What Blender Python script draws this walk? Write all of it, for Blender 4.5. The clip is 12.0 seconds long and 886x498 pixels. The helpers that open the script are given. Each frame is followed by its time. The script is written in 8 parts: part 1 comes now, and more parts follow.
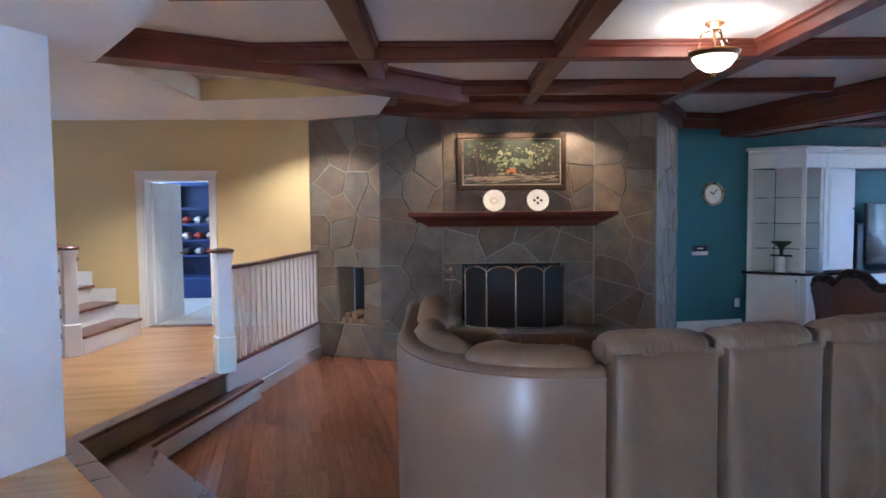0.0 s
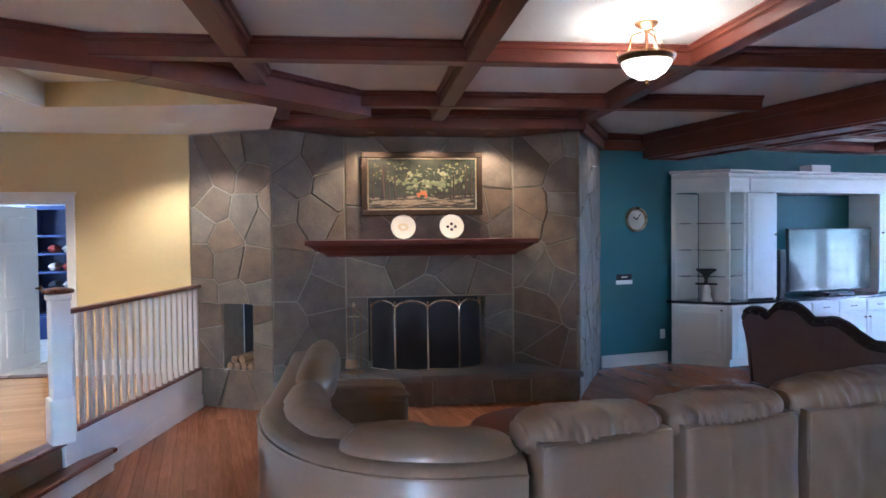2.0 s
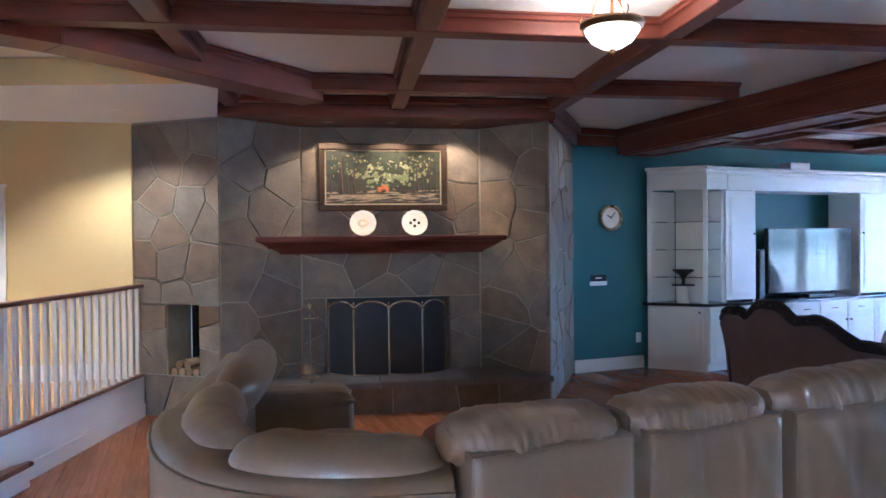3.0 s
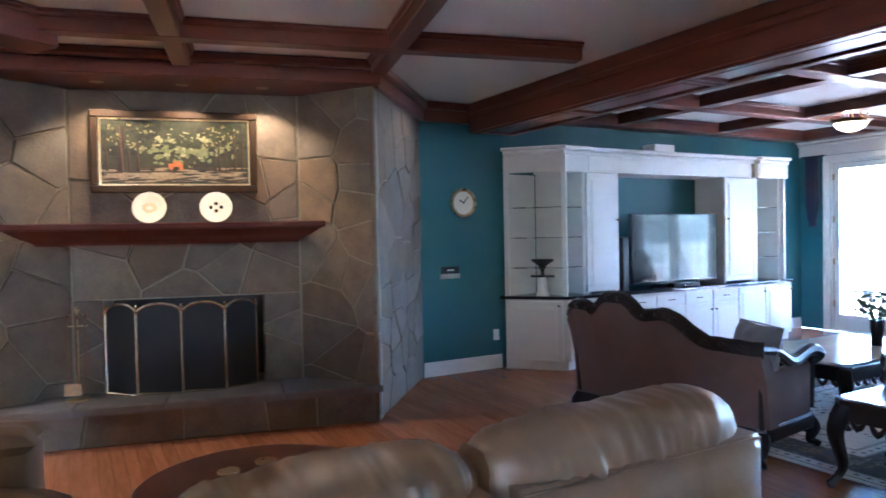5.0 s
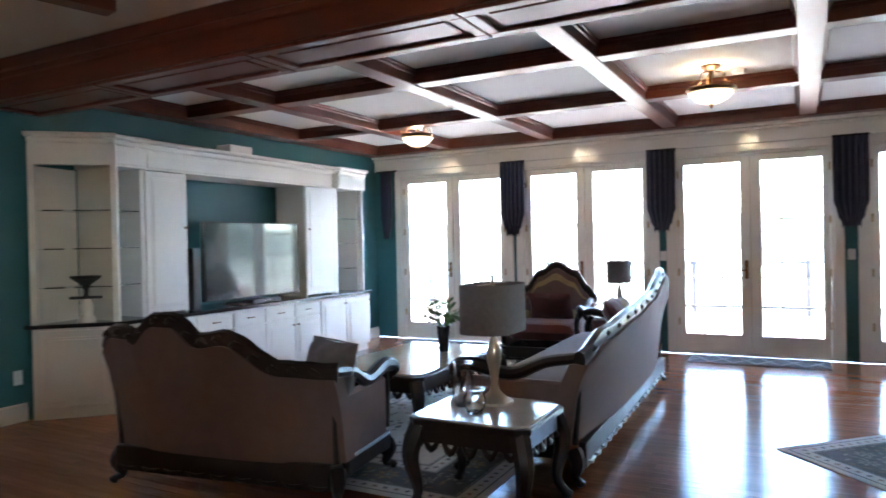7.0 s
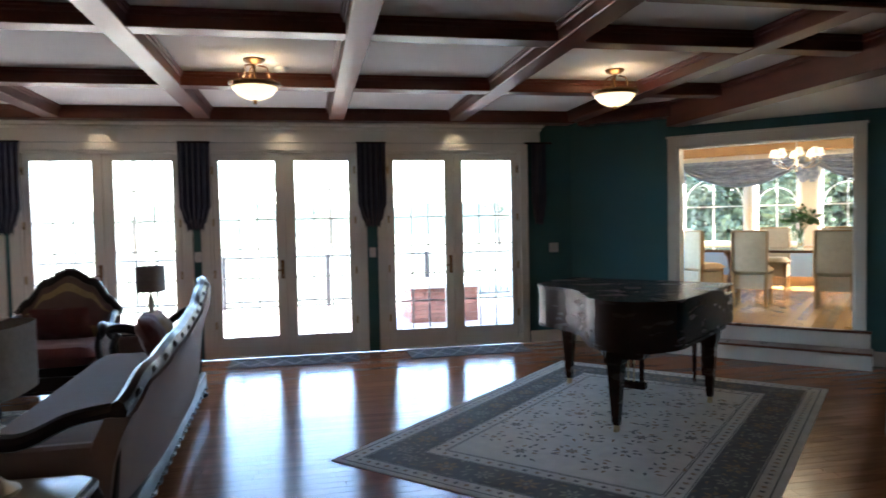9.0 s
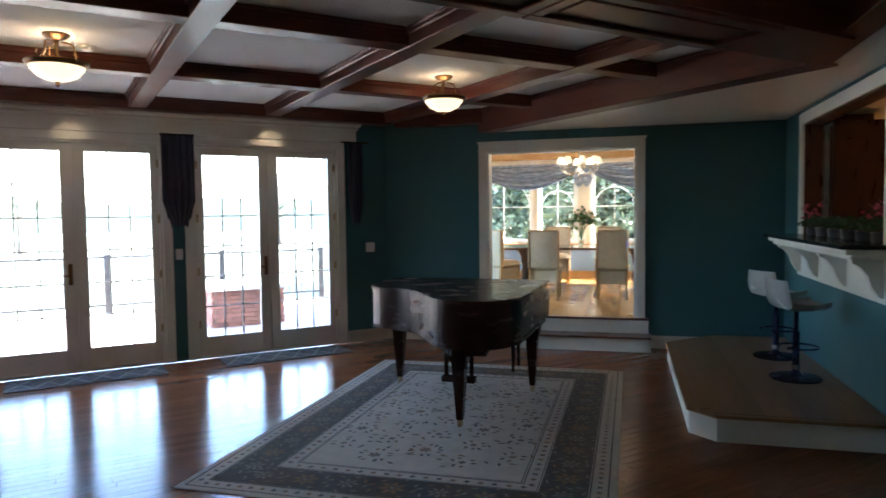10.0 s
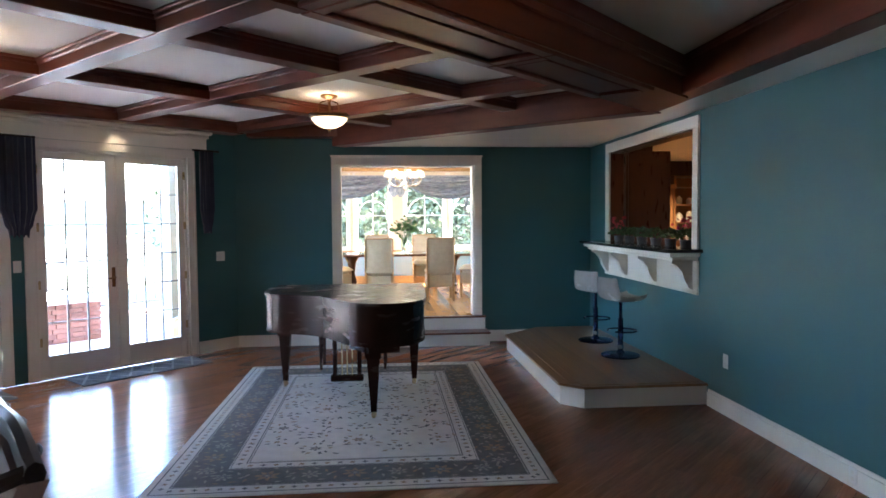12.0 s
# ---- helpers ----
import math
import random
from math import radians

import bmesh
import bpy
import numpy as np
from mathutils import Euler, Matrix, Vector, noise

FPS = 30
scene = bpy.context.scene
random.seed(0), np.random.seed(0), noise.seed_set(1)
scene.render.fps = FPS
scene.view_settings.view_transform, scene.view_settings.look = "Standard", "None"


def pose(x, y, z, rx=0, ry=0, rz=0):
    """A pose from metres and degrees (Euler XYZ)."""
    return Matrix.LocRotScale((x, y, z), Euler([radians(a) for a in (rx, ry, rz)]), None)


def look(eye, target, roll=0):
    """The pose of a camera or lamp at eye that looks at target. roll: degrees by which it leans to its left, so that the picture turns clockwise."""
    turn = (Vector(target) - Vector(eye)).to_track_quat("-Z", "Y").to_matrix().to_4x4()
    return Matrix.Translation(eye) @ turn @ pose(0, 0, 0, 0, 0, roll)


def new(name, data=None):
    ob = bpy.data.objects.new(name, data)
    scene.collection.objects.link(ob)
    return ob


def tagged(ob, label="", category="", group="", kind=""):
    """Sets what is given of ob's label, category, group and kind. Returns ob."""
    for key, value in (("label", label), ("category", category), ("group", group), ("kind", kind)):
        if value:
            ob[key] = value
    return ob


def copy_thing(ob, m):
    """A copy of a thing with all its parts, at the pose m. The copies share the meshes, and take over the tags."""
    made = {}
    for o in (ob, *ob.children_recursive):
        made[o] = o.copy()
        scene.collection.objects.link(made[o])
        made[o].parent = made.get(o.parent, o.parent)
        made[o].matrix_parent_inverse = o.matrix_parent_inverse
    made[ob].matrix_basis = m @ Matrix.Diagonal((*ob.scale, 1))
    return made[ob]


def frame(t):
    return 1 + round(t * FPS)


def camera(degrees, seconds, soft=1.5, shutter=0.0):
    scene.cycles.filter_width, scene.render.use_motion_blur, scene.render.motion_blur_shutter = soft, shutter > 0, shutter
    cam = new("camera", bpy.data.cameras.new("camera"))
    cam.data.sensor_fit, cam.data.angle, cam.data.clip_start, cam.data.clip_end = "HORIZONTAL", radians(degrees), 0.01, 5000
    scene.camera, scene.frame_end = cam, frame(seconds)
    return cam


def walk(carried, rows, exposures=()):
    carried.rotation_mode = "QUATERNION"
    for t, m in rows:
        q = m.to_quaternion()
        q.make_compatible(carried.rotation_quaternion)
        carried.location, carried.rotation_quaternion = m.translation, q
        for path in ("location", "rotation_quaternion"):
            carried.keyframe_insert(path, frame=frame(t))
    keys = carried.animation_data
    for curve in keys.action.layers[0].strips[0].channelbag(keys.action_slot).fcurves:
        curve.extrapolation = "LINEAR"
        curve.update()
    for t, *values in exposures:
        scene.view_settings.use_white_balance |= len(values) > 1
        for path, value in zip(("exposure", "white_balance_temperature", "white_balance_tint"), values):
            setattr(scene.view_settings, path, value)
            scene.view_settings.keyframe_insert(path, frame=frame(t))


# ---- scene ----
cam = camera(66.4, 12.0, soft=1.6, shutter=0.3)
PATH = [
    (0, (1.691, 1.15, 1.676), (2.139, 3.096, 1.554), -0.5),
    (0.5, (1.683, 1.346, 1.707), (2.224, 3.268, 1.599), -0.5),
    (1, (1.796, 1.539, 1.731), (2.387, 3.448, 1.639), -0.5),
    (1.5, (1.927, 1.732, 1.748), (2.562, 3.627, 1.671), -0.5),
    (2, (2.072, 1.908, 1.709), (2.74, 3.793, 1.655), -0.6),
    (2.5, (2.234, 2.074, 1.654), (2.93, 3.949, 1.612), -0.8),
    (2.7, (2.298, 2.134, 1.623), (3.003, 4.005, 1.591), -0.7),
    (4.3, (3.033, 2.63, 1.499), (3.832, 4.464, 1.467), -0.9),
    (4.5, (3.201, 2.713, 1.507), (4.032, 4.532, 1.47), -0.9),
    (5, (3.46, 2.788, 1.506), (4.422, 4.54, 1.459), -1.1),
    (5.5, (3.633, 2.934, 1.529), (4.803, 4.555, 1.472), -1.1),
    (6, (3.833, 3.041, 1.481), (5.211, 4.49, 1.444), -1.2),
    (6.5, (4.051, 3.169, 1.452), (5.637, 4.387, 1.426), -1.2),
    (7, (4.264, 3.278, 1.423), (6.029, 4.217, 1.404), -1.2),
    (8.8, (4.713, 3.506, 1.568), (6.696, 3.261, 1.489), -1.2),
    (9, (4.813, 3.56, 1.556), (6.773, 3.172, 1.475), -1.1),
    (9.5, (4.948, 3.743, 1.572), (6.813, 3.027, 1.476), -0.9),
    (10, (5.031, 4.021, 1.606), (6.761, 3.023, 1.504), -0.7),
    (10.5, (5.117, 4.349, 1.638), (6.692, 3.12, 1.537), -0.4),
    (11, (5.18, 4.679, 1.663), (6.612, 3.286, 1.565), -0.5),
    (11.5, (5.242, 4.995, 1.672), (6.577, 3.509, 1.579), -0.5),
    (12, (5.343, 5.325, 1.655), (6.615, 3.785, 1.566), -0.4),
]
EXPOSURES = [(0, 5.85, 4400, 12), (1.5, 5.95, 4400, 12), (2.7, 6.0, 4350, 12), (4.3, 6.2, 4400, 12), (5.0, 6.2, 4650, 11), (6.0, 6.25, 5200, 9), (6.5, 6.15, 5500, 8), (7.2, 5.65, 5800, 7), (9.0, 4.8, 6100, 8), (10.5, 4.65, 6000, 8), (12, 5.5, 5900, 13)]
walk(cam, [(t, look(eye, target, roll)) for t, eye, target, roll in PATH], EXPOSURES)

# ---- light ----
world = bpy.data.worlds.new("sky")
scene.world = world
world.use_nodes = True
wn = world.node_tree.nodes
sky = wn.new("ShaderNodeTexSky")
sky.sky_type, sky.sun_disc = "NISHITA", False
sky.sun_elevation, sky.sun_rotation = radians(48), radians(190)
world.node_tree.links.new(sky.outputs[0], wn["Background"].inputs[0])
wn["Background"].inputs[1].default_value = 0.15
sun = new("sun", bpy.data.lights.new("sun", "SUN"))
sun.data.energy, sun.data.angle, sun.data.color = 3.5, radians(0.5), (1.0, 0.95, 0.88)
sun.matrix_world = look((0, 0, 20), (0.17 * 20 / 1.11, 20 / 1.11, 0))


def area(name, m, w, h, power, colour=(1, 1, 1)):
    ob = new(name, bpy.data.lights.new(name, "AREA"))
    ob.data.shape, ob.data.size, ob.data.size_y = "RECTANGLE", w, h
    ob.data.energy, ob.data.color = power, colour
    ob.matrix_world = m
    return ob


DOOR_Y = [(1.79, 1.70), (3.82, 1.70), (5.81, 1.70), (7.76, 1.70)]

# added fill lamp behind the camera; no source is seen in the hall
area("hall_fill_light", look((4.5, -1.96, 1.55), (4.3, 3.0, 1.1)), 1.76, 1.66, 0.4, (0.74, 0.88, 1.0))


def spot(name, p, power, angle=100, colour=(1.0, 0.72, 0.42), aim=None, r=0.04):
    ob = new(name, bpy.data.lights.new(name, "SPOT"))
    ob.data.energy, ob.data.color, ob.data.spot_size, ob.data.spot_blend, ob.data.shadow_soft_size = power, colour, radians(angle), 0.6, r
    ob.matrix_world = look(p, aim or (p[0], p[1] + 0.001, p[2] - 1))
    return ob


def bulb(name, p, power, colour=(1.0, 0.75, 0.45), r=0.06):
    ob = new(name, bpy.data.lights.new(name, "POINT"))
    ob.data.energy, ob.data.color, ob.data.shadow_soft_size = power, colour, r
    ob.location = p
    return ob

# ---- materials ----
def nodes_of(name):
    m = bpy.data.materials.new(name)
    m.use_nodes = True
    nt = m.node_tree
    return m, nt, nt.nodes["Principled BSDF"]


def mat(name, c1, c2=None, rough=0.6, metal=0.0, scale=8.0, bump=0.15, stretch=(1, 1, 1), fine=60.0, coat=0.0, vary=0.0, sheen=0.0, rvar=0.1, detail=6, spec=0.5, hue=0.0):
    """Two colours mixed by noise at two scales, with fine relief; vary shifts the value piece by piece."""
    m, nt, bs = nodes_of(name)
    n, l = nt.nodes, nt.links
    c2 = c2 or tuple(v * 0.82 for v in c1)
    tc = n.new("ShaderNodeTexCoord")
    mp = n.new("ShaderNodeMapping")
    mp.inputs["Scale"].default_value = stretch
    l.new(tc.outputs["Object"], mp.inputs["Vector"])
    big = n.new("ShaderNodeTexNoise")
    big.inputs["Scale"].default_value, big.inputs["Detail"].default_value = scale, detail
    small = n.new("ShaderNodeTexNoise")
    small.inputs["Scale"].default_value, small.inputs["Detail"].default_value = fine, 3
    info = n.new("ShaderNodeObjectInfo")
    shift = n.new("ShaderNodeVectorMath")
    shift.operation = "ADD"
    sc = n.new("ShaderNodeVectorMath")
    sc.operation = "SCALE"
    sc.inputs["Scale"].default_value = 37.0
    l.new(info.outputs["Random"], sc.inputs[0])
    l.new(mp.outputs[0], shift.inputs[0])
    l.new(sc.outputs[0], shift.inputs[1])
    for t in (big, small):
        l.new(shift.outputs[0], t.inputs["Vector"])
    ramp = n.new("ShaderNodeValToRGB")
    ramp.color_ramp.elements[0].position, ramp.color_ramp.elements[1].position = 0.3, 0.7
    ramp.color_ramp.elements[0].color, ramp.color_ramp.elements[1].color = (*c2, 1), (*c1, 1)
    mixf = n.new("ShaderNodeMath")
    mixf.operation = "MULTIPLY_ADD"
    mixf.inputs[1].default_value = 0.3
    l.new(small.outputs[0], mixf.inputs[0])
    sub = n.new("ShaderNodeMath")
    sub.operation = "MULTIPLY"
    sub.inputs[1].default_value = 0.7
    l.new(big.outputs[0], sub.inputs[0])
    l.new(sub.outputs[0], mixf.inputs[2])
    l.new(mixf.outputs[0], ramp.inputs[0])
    out = ramp.outputs[0]
    if vary:
        hsv = n.new("ShaderNodeHueSaturation")
        rng = n.new("ShaderNodeMapRange")
        rng.inputs["To Min"].default_value, rng.inputs["To Max"].default_value = 1 - vary, 1 + vary
        isl = n.new("ShaderNodeNewGeometry")
        add = n.new("ShaderNodeMath")
        add.operation = "ADD"
        frac = n.new("ShaderNodeMath")
        frac.operation = "FRACT"
        l.new(info.outputs["Random"], add.inputs[0])
        l.new(isl.outputs["Random Per Island"], add.inputs[1])
        l.new(add.outputs[0], frac.inputs[0])
        l.new(frac.outputs[0], rng.inputs["Value"])
        l.new(rng.outputs[0], hsv.inputs["Value"])
        l.new(out, hsv.inputs["Color"])
        if hue:
            spin = n.new("ShaderNodeMath")
            spin.operation = "MULTIPLY"
            spin.inputs[1].default_value = 17.3
            wrap = n.new("ShaderNodeMath")
            wrap.operation = "FRACT"
            tint = n.new("ShaderNodeMapRange")
            tint.inputs["To Min"].default_value, tint.inputs["To Max"].default_value = 0.5 - hue, 0.5 + hue * 0.6
            dull = n.new("ShaderNodeMapRange")
            dull.inputs["To Min"].default_value, dull.inputs["To Max"].default_value = 1.2, 0.75
            l.new(frac.outputs[0], spin.inputs[0])
            l.new(spin.outputs[0], wrap.inputs[0])
            l.new(wrap.outputs[0], tint.inputs["Value"])
            l.new(wrap.outputs[0], dull.inputs["Value"])
            l.new(tint.outputs[0], hsv.inputs["Hue"])
            l.new(dull.outputs[0], hsv.inputs["Saturation"])
        out = hsv.outputs[0]
    l.new(out, bs.inputs["Base Color"])
    rr = n.new("ShaderNodeMapRange")
    rr.inputs["To Min"].default_value, rr.inputs["To Max"].default_value = max(0.02, rough - rvar), min(1, rough + rvar)
    l.new(big.outputs[0], rr.inputs["Value"])
    l.new(rr.outputs[0], bs.inputs["Roughness"])
    bs.inputs["Metallic"].default_value = metal
    bs.inputs["Specular IOR Level"].default_value = spec
    bs.inputs["Coat Weight"].default_value = coat
    bs.inputs["Coat Roughness"].default_value = 0.15
    if sheen:
        bs.inputs["Sheen Weight"].default_value = sheen
    if bump:
        b = n.new("ShaderNodeBump")
        b.inputs["Strength"].default_value, b.inputs["Distance"].default_value = bump, 0.01
        l.new(mixf.outputs[0], b.inputs["Height"])
        l.new(b.outputs[0], bs.inputs["Normal"])
    return m


def glass(name, tint=(1, 1, 1), rough=0.0):
    m, nt, bs = nodes_of(name)
    bs.inputs["Base Color"].default_value = (*tint, 1)
    bs.inputs["Transmission Weight"].default_value, bs.inputs["Roughness"].default_value, bs.inputs["IOR"].default_value = 1.0, rough, 1.45
    return m


def glow(name, colour, strength):
    m, nt, bs = nodes_of(name)
    bs.inputs["Base Color"].default_value = (0.9, 0.85, 0.75, 1)
    bs.inputs["Emission Color"].default_value = (*colour, 1)
    bs.inputs["Emission Strength"].default_value = strength
    return m


M_WHITE = mat("white_paint", (0.80, 0.79, 0.76), (0.74, 0.73, 0.70), 0.42, scale=3, bump=0.03)
M_TRIM = mat("cream_trim_paint", (0.78, 0.75, 0.69), (0.72, 0.69, 0.63), 0.35, scale=4, bump=0.03)
M_WALLWHITE = mat("white_wall_paint", (0.76, 0.76, 0.77), (0.71, 0.71, 0.72), 0.7, scale=2, bump=0.06, fine=160)
M_CEIL = mat("ceiling_plaster", (0.80, 0.785, 0.75), (0.755, 0.74, 0.705), 0.85, scale=2.5, bump=0.25, fine=220)
M_TEAL = mat("teal_wall_paint", (0.034, 0.128, 0.144), (0.029, 0.112, 0.126), 0.5, scale=1.8, bump=0.06, fine=180)
M_YELLOW = mat("yellow_wall_paint", (0.66, 0.50, 0.22), (0.62, 0.46, 0.20), 0.65, scale=1.5, bump=0.06, fine=180)
# paler copy of the wall yellow, for a face that catches the light
M_YELLOWLIT = mat("lit_yellow_paint", (0.72, 0.64, 0.44), (0.68, 0.60, 0.41), 0.65, scale=1.5, bump=0.06, fine=180)
M_BEAM = mat("mahogany_beam", (0.165, 0.042, 0.022), (0.092, 0.024, 0.013), 0.36, scale=2.2, bump=0.05, stretch=(1, 1, 6), fine=30, spec=0.4)
M_MANTEL = mat("mahogany_mantel", (0.120, 0.028, 0.015), (0.070, 0.017, 0.010), 0.5, scale=3, bump=0.05, stretch=(1, 1, 6), fine=30, spec=0.2)
M_OAK = mat("stained_oak_floor", (0.262, 0.108, 0.050), (0.160, 0.062, 0.028), 0.17, scale=5, bump=0.04, stretch=(9, 0.7, 1), fine=24, coat=0.0, vary=0.17, rvar=0.04, spec=0.12)
M_MAPLE = mat("light_maple_floor", (0.58, 0.33, 0.12), (0.48, 0.26, 0.09), 0.2, scale=4, bump=0.03, stretch=(0.7, 8, 1), fine=24, coat=0.2, vary=0.12, rvar=0.05)
M_TREAD = mat("dark_stair_tread", (0.135, 0.045, 0.022), (0.105, 0.034, 0.017), 0.3, scale=3, bump=0.05, stretch=(6, 1, 1), coat=0.2)
M_STONE = mat("grey_slate_stone", (0.195, 0.143, 0.088), (0.095, 0.072, 0.048), 0.6, scale=6, bump=0.7, fine=40, vary=0.20, hue=0.010)
M_MORTAR = mat("stone_mortar", (0.32, 0.275, 0.205), (0.23, 0.20, 0.15), 0.9, scale=12, bump=0.5)
M_HEARTH = mat("slate_hearth_slab", (0.17, 0.15, 0.14), (0.11, 0.095, 0.09), 0.6, scale=6, bump=0.35)
M_BLACK = mat("black_iron", (0.012, 0.012, 0.014), (0.008, 0.008, 0.009), 0.5, scale=10, bump=0.1)
M_BRASS = mat("worn_brass", (0.55, 0.43, 0.25), (0.40, 0.30, 0.16), 0.3, 1.0, scale=20, bump=0.05)
M_CHROME = mat("polished_chrome", (0.7, 0.7, 0.72), (0.6, 0.6, 0.62), 0.12, 1.0, scale=20, bump=0.0)
M_BRONZE = mat("antique_bronze", (0.22, 0.12, 0.05), (0.14, 0.07, 0.03), 0.35, 0.9, scale=20, bump=0.05)
M_LEATHER = mat("brown_leather", (0.205, 0.128, 0.072), (0.165, 0.102, 0.056), 0.36, scale=4, bump=0.16, fine=70, coat=0.1, rvar=0.03)
M_CREAM = mat("cream_cabinet_paint", (0.78, 0.76, 0.71), (0.73, 0.71, 0.66), 0.38, scale=3, bump=0.03)
M_COUNTER = mat("dark_stone_counter", (0.035, 0.032, 0.035), (0.02, 0.018, 0.02), 0.15, scale=30, bump=0.02)
M_EBONY = mat("ebonised_carved_wood", (0.022, 0.012, 0.010), (0.012, 0.007, 0.006), 0.36, scale=9, bump=0.12, spec=0.3)
M_PIANO = mat("piano_walnut", (0.032, 0.012, 0.008), (0.022, 0.009, 0.006), 0.27, scale=4, bump=0.0, stretch=(1, 1, 4), coat=0.0, rvar=0.02, spec=0.22)
M_PALEBRASS = mat("pale_polished_brass", (0.78, 0.70, 0.55), (0.66, 0.58, 0.43), 0.22, 1.0, scale=20, bump=0.0)
M_GLASS = glass("clear_glass")
M_SHELFGLASS = glass("greenish_shelf_glass", (0.85, 0.97, 0.93))
M_SCREEN = mat("black_tv_screen", (0.012, 0.013, 0.016), (0.010, 0.011, 0.013), 0.06, scale=2, bump=0.0, coat=0.8, rvar=0.01)


# ---- building helpers ----
I4 = Matrix.Identity(4)


def face_frame(p0, p1, z=0.0):
    """Origin p0, x towards p1, z up, y to the left of the way."""
    d = Vector((p1[0] - p0[0], p1[1] - p0[1], 0)).normalized()
    return Matrix(((d.x, -d.y, 0, p0[0]), (d.y, d.x, 0, p0[1]), (0, 0, 1, z), (0, 0, 0, 1)))


def dist(p0, p1):
    return math.hypot(p1[0] - p0[0], p1[1] - p0[1])


def box(bm, x0, x1, y0, y1, z0, z1, m=I4, bevel=0.0, seg=1):
    x0, x1, y0, y1, z0, z1 = min(x0, x1), max(x0, x1), min(y0, y1), max(y0, y1), min(z0, z1), max(z0, z1)
    v = [bm.verts.new(m @ Vector(c)) for c in ((x0, y0, z0), (x1, y0, z0), (x1, y1, z0), (x0, y1, z0), (x0, y0, z1), (x1, y0, z1), (x1, y1, z1), (x0, y1, z1))]
    f = [bm.faces.new([v[i] for i in q]) for q in ((0, 3, 2, 1), (4, 5, 6, 7), (0, 1, 5, 4), (1, 2, 6, 5), (2, 3, 7, 6), (3, 0, 4, 7))]
    if bevel:
        bmesh.ops.bevel(bm, geom=list({e for q in f for e in q.edges}), offset=bevel, segments=seg, affect="EDGES", profile=0.5)
    return bm


def prism(bm, poly, z0, z1, m=I4, bevel=0.0, seg=1):
    """A plan outline, raised from z0 to z1."""
    if sum(poly[i][0] * poly[(i + 1) % len(poly)][1] - poly[(i + 1) % len(poly)][0] * poly[i][1] for i in range(len(poly))) < 0:
        poly = poly[::-1]
    a = [bm.verts.new(m @ Vector((x, y, z0))) for x, y in poly]
    b = [bm.verts.new(m @ Vector((x, y, z1))) for x, y in poly]
    n = len(poly)
    f = [bm.faces.new(a[::-1]), bm.faces.new(b)] + [bm.faces.new((a[i], a[(i + 1) % n], b[(i + 1) % n], b[i])) for i in range(n)]
    if bevel:
        bmesh.ops.bevel(bm, geom=list(f[1].edges), offset=bevel, segments=seg, affect="EDGES", profile=0.5)
    return bm


def lathe(bm, profile, m=I4, n=20):
    """Profile of (radius, z) turned round z."""
    rings = []
    for r, z in profile:
        rings.append([bm.verts.new(m @ Vector((max(r, 0.0005) * math.cos(2 * math.pi * i / n), max(r, 0.0005) * math.sin(2 * math.pi * i / n), z))) for i in range(n)])
    for a, b in zip(rings, rings[1:]):
        for i in range(n):
            bm.faces.new((a[i], a[(i + 1) % n], b[(i + 1) % n], b[i]))
    bm.faces.new(rings[0][::-1])
    bm.faces.new(rings[-1])
    return bm


def tube(bm, pts, r, m=I4, n=8, flat=1.0):
    """A round bar along points; r is one radius or one for each point."""
    pts = [Vector(p) for p in pts]
    rs = r if hasattr(r, "__len__") else [r] * len(pts)
    rings, up = [], None
    for i, p in enumerate(pts):
        d = (pts[min(i + 1, len(pts) - 1)] - pts[max(i - 1, 0)]).normalized()
        if up is None:
            up = Vector((0, 0, 1)) if abs(d.z) < 0.9 else Vector((1, 0, 0))
        s = d.cross(up).normalized()
        up = s.cross(d).normalized()
        rings.append([bm.verts.new(m @ (p + rs[i] * (math.cos(2 * math.pi * k / n) * s + flat * math.sin(2 * math.pi * k / n) * up))) for k in range(n)])
    for a, b in zip(rings, rings[1:]):
        for i in range(n):
            bm.faces.new((a[i], a[(i + 1) % n], b[(i + 1) % n], b[i]))
    bm.faces.new(rings[0][::-1])
    bm.faces.new(rings[-1])
    return bm


def bend(pts, n=6):
    """A smooth line through points."""
    p = [Vector(q) for q in pts]
    p = [2 * p[0] - p[1]] + p + [2 * p[-1] - p[-2]]
    out = []
    for i in range(1, len(p) - 2):
        for k in range(n):
            t = k / n
            out.append(0.5 * ((2 * p[i]) + (p[i + 1] - p[i - 1]) * t + (2 * p[i - 1] - 5 * p[i] + 4 * p[i + 1] - p[i + 2]) * t * t + (3 * p[i] - p[i - 1] - 3 * p[i + 1] + p[i + 2]) * t ** 3))
    return out + [p[-2]]


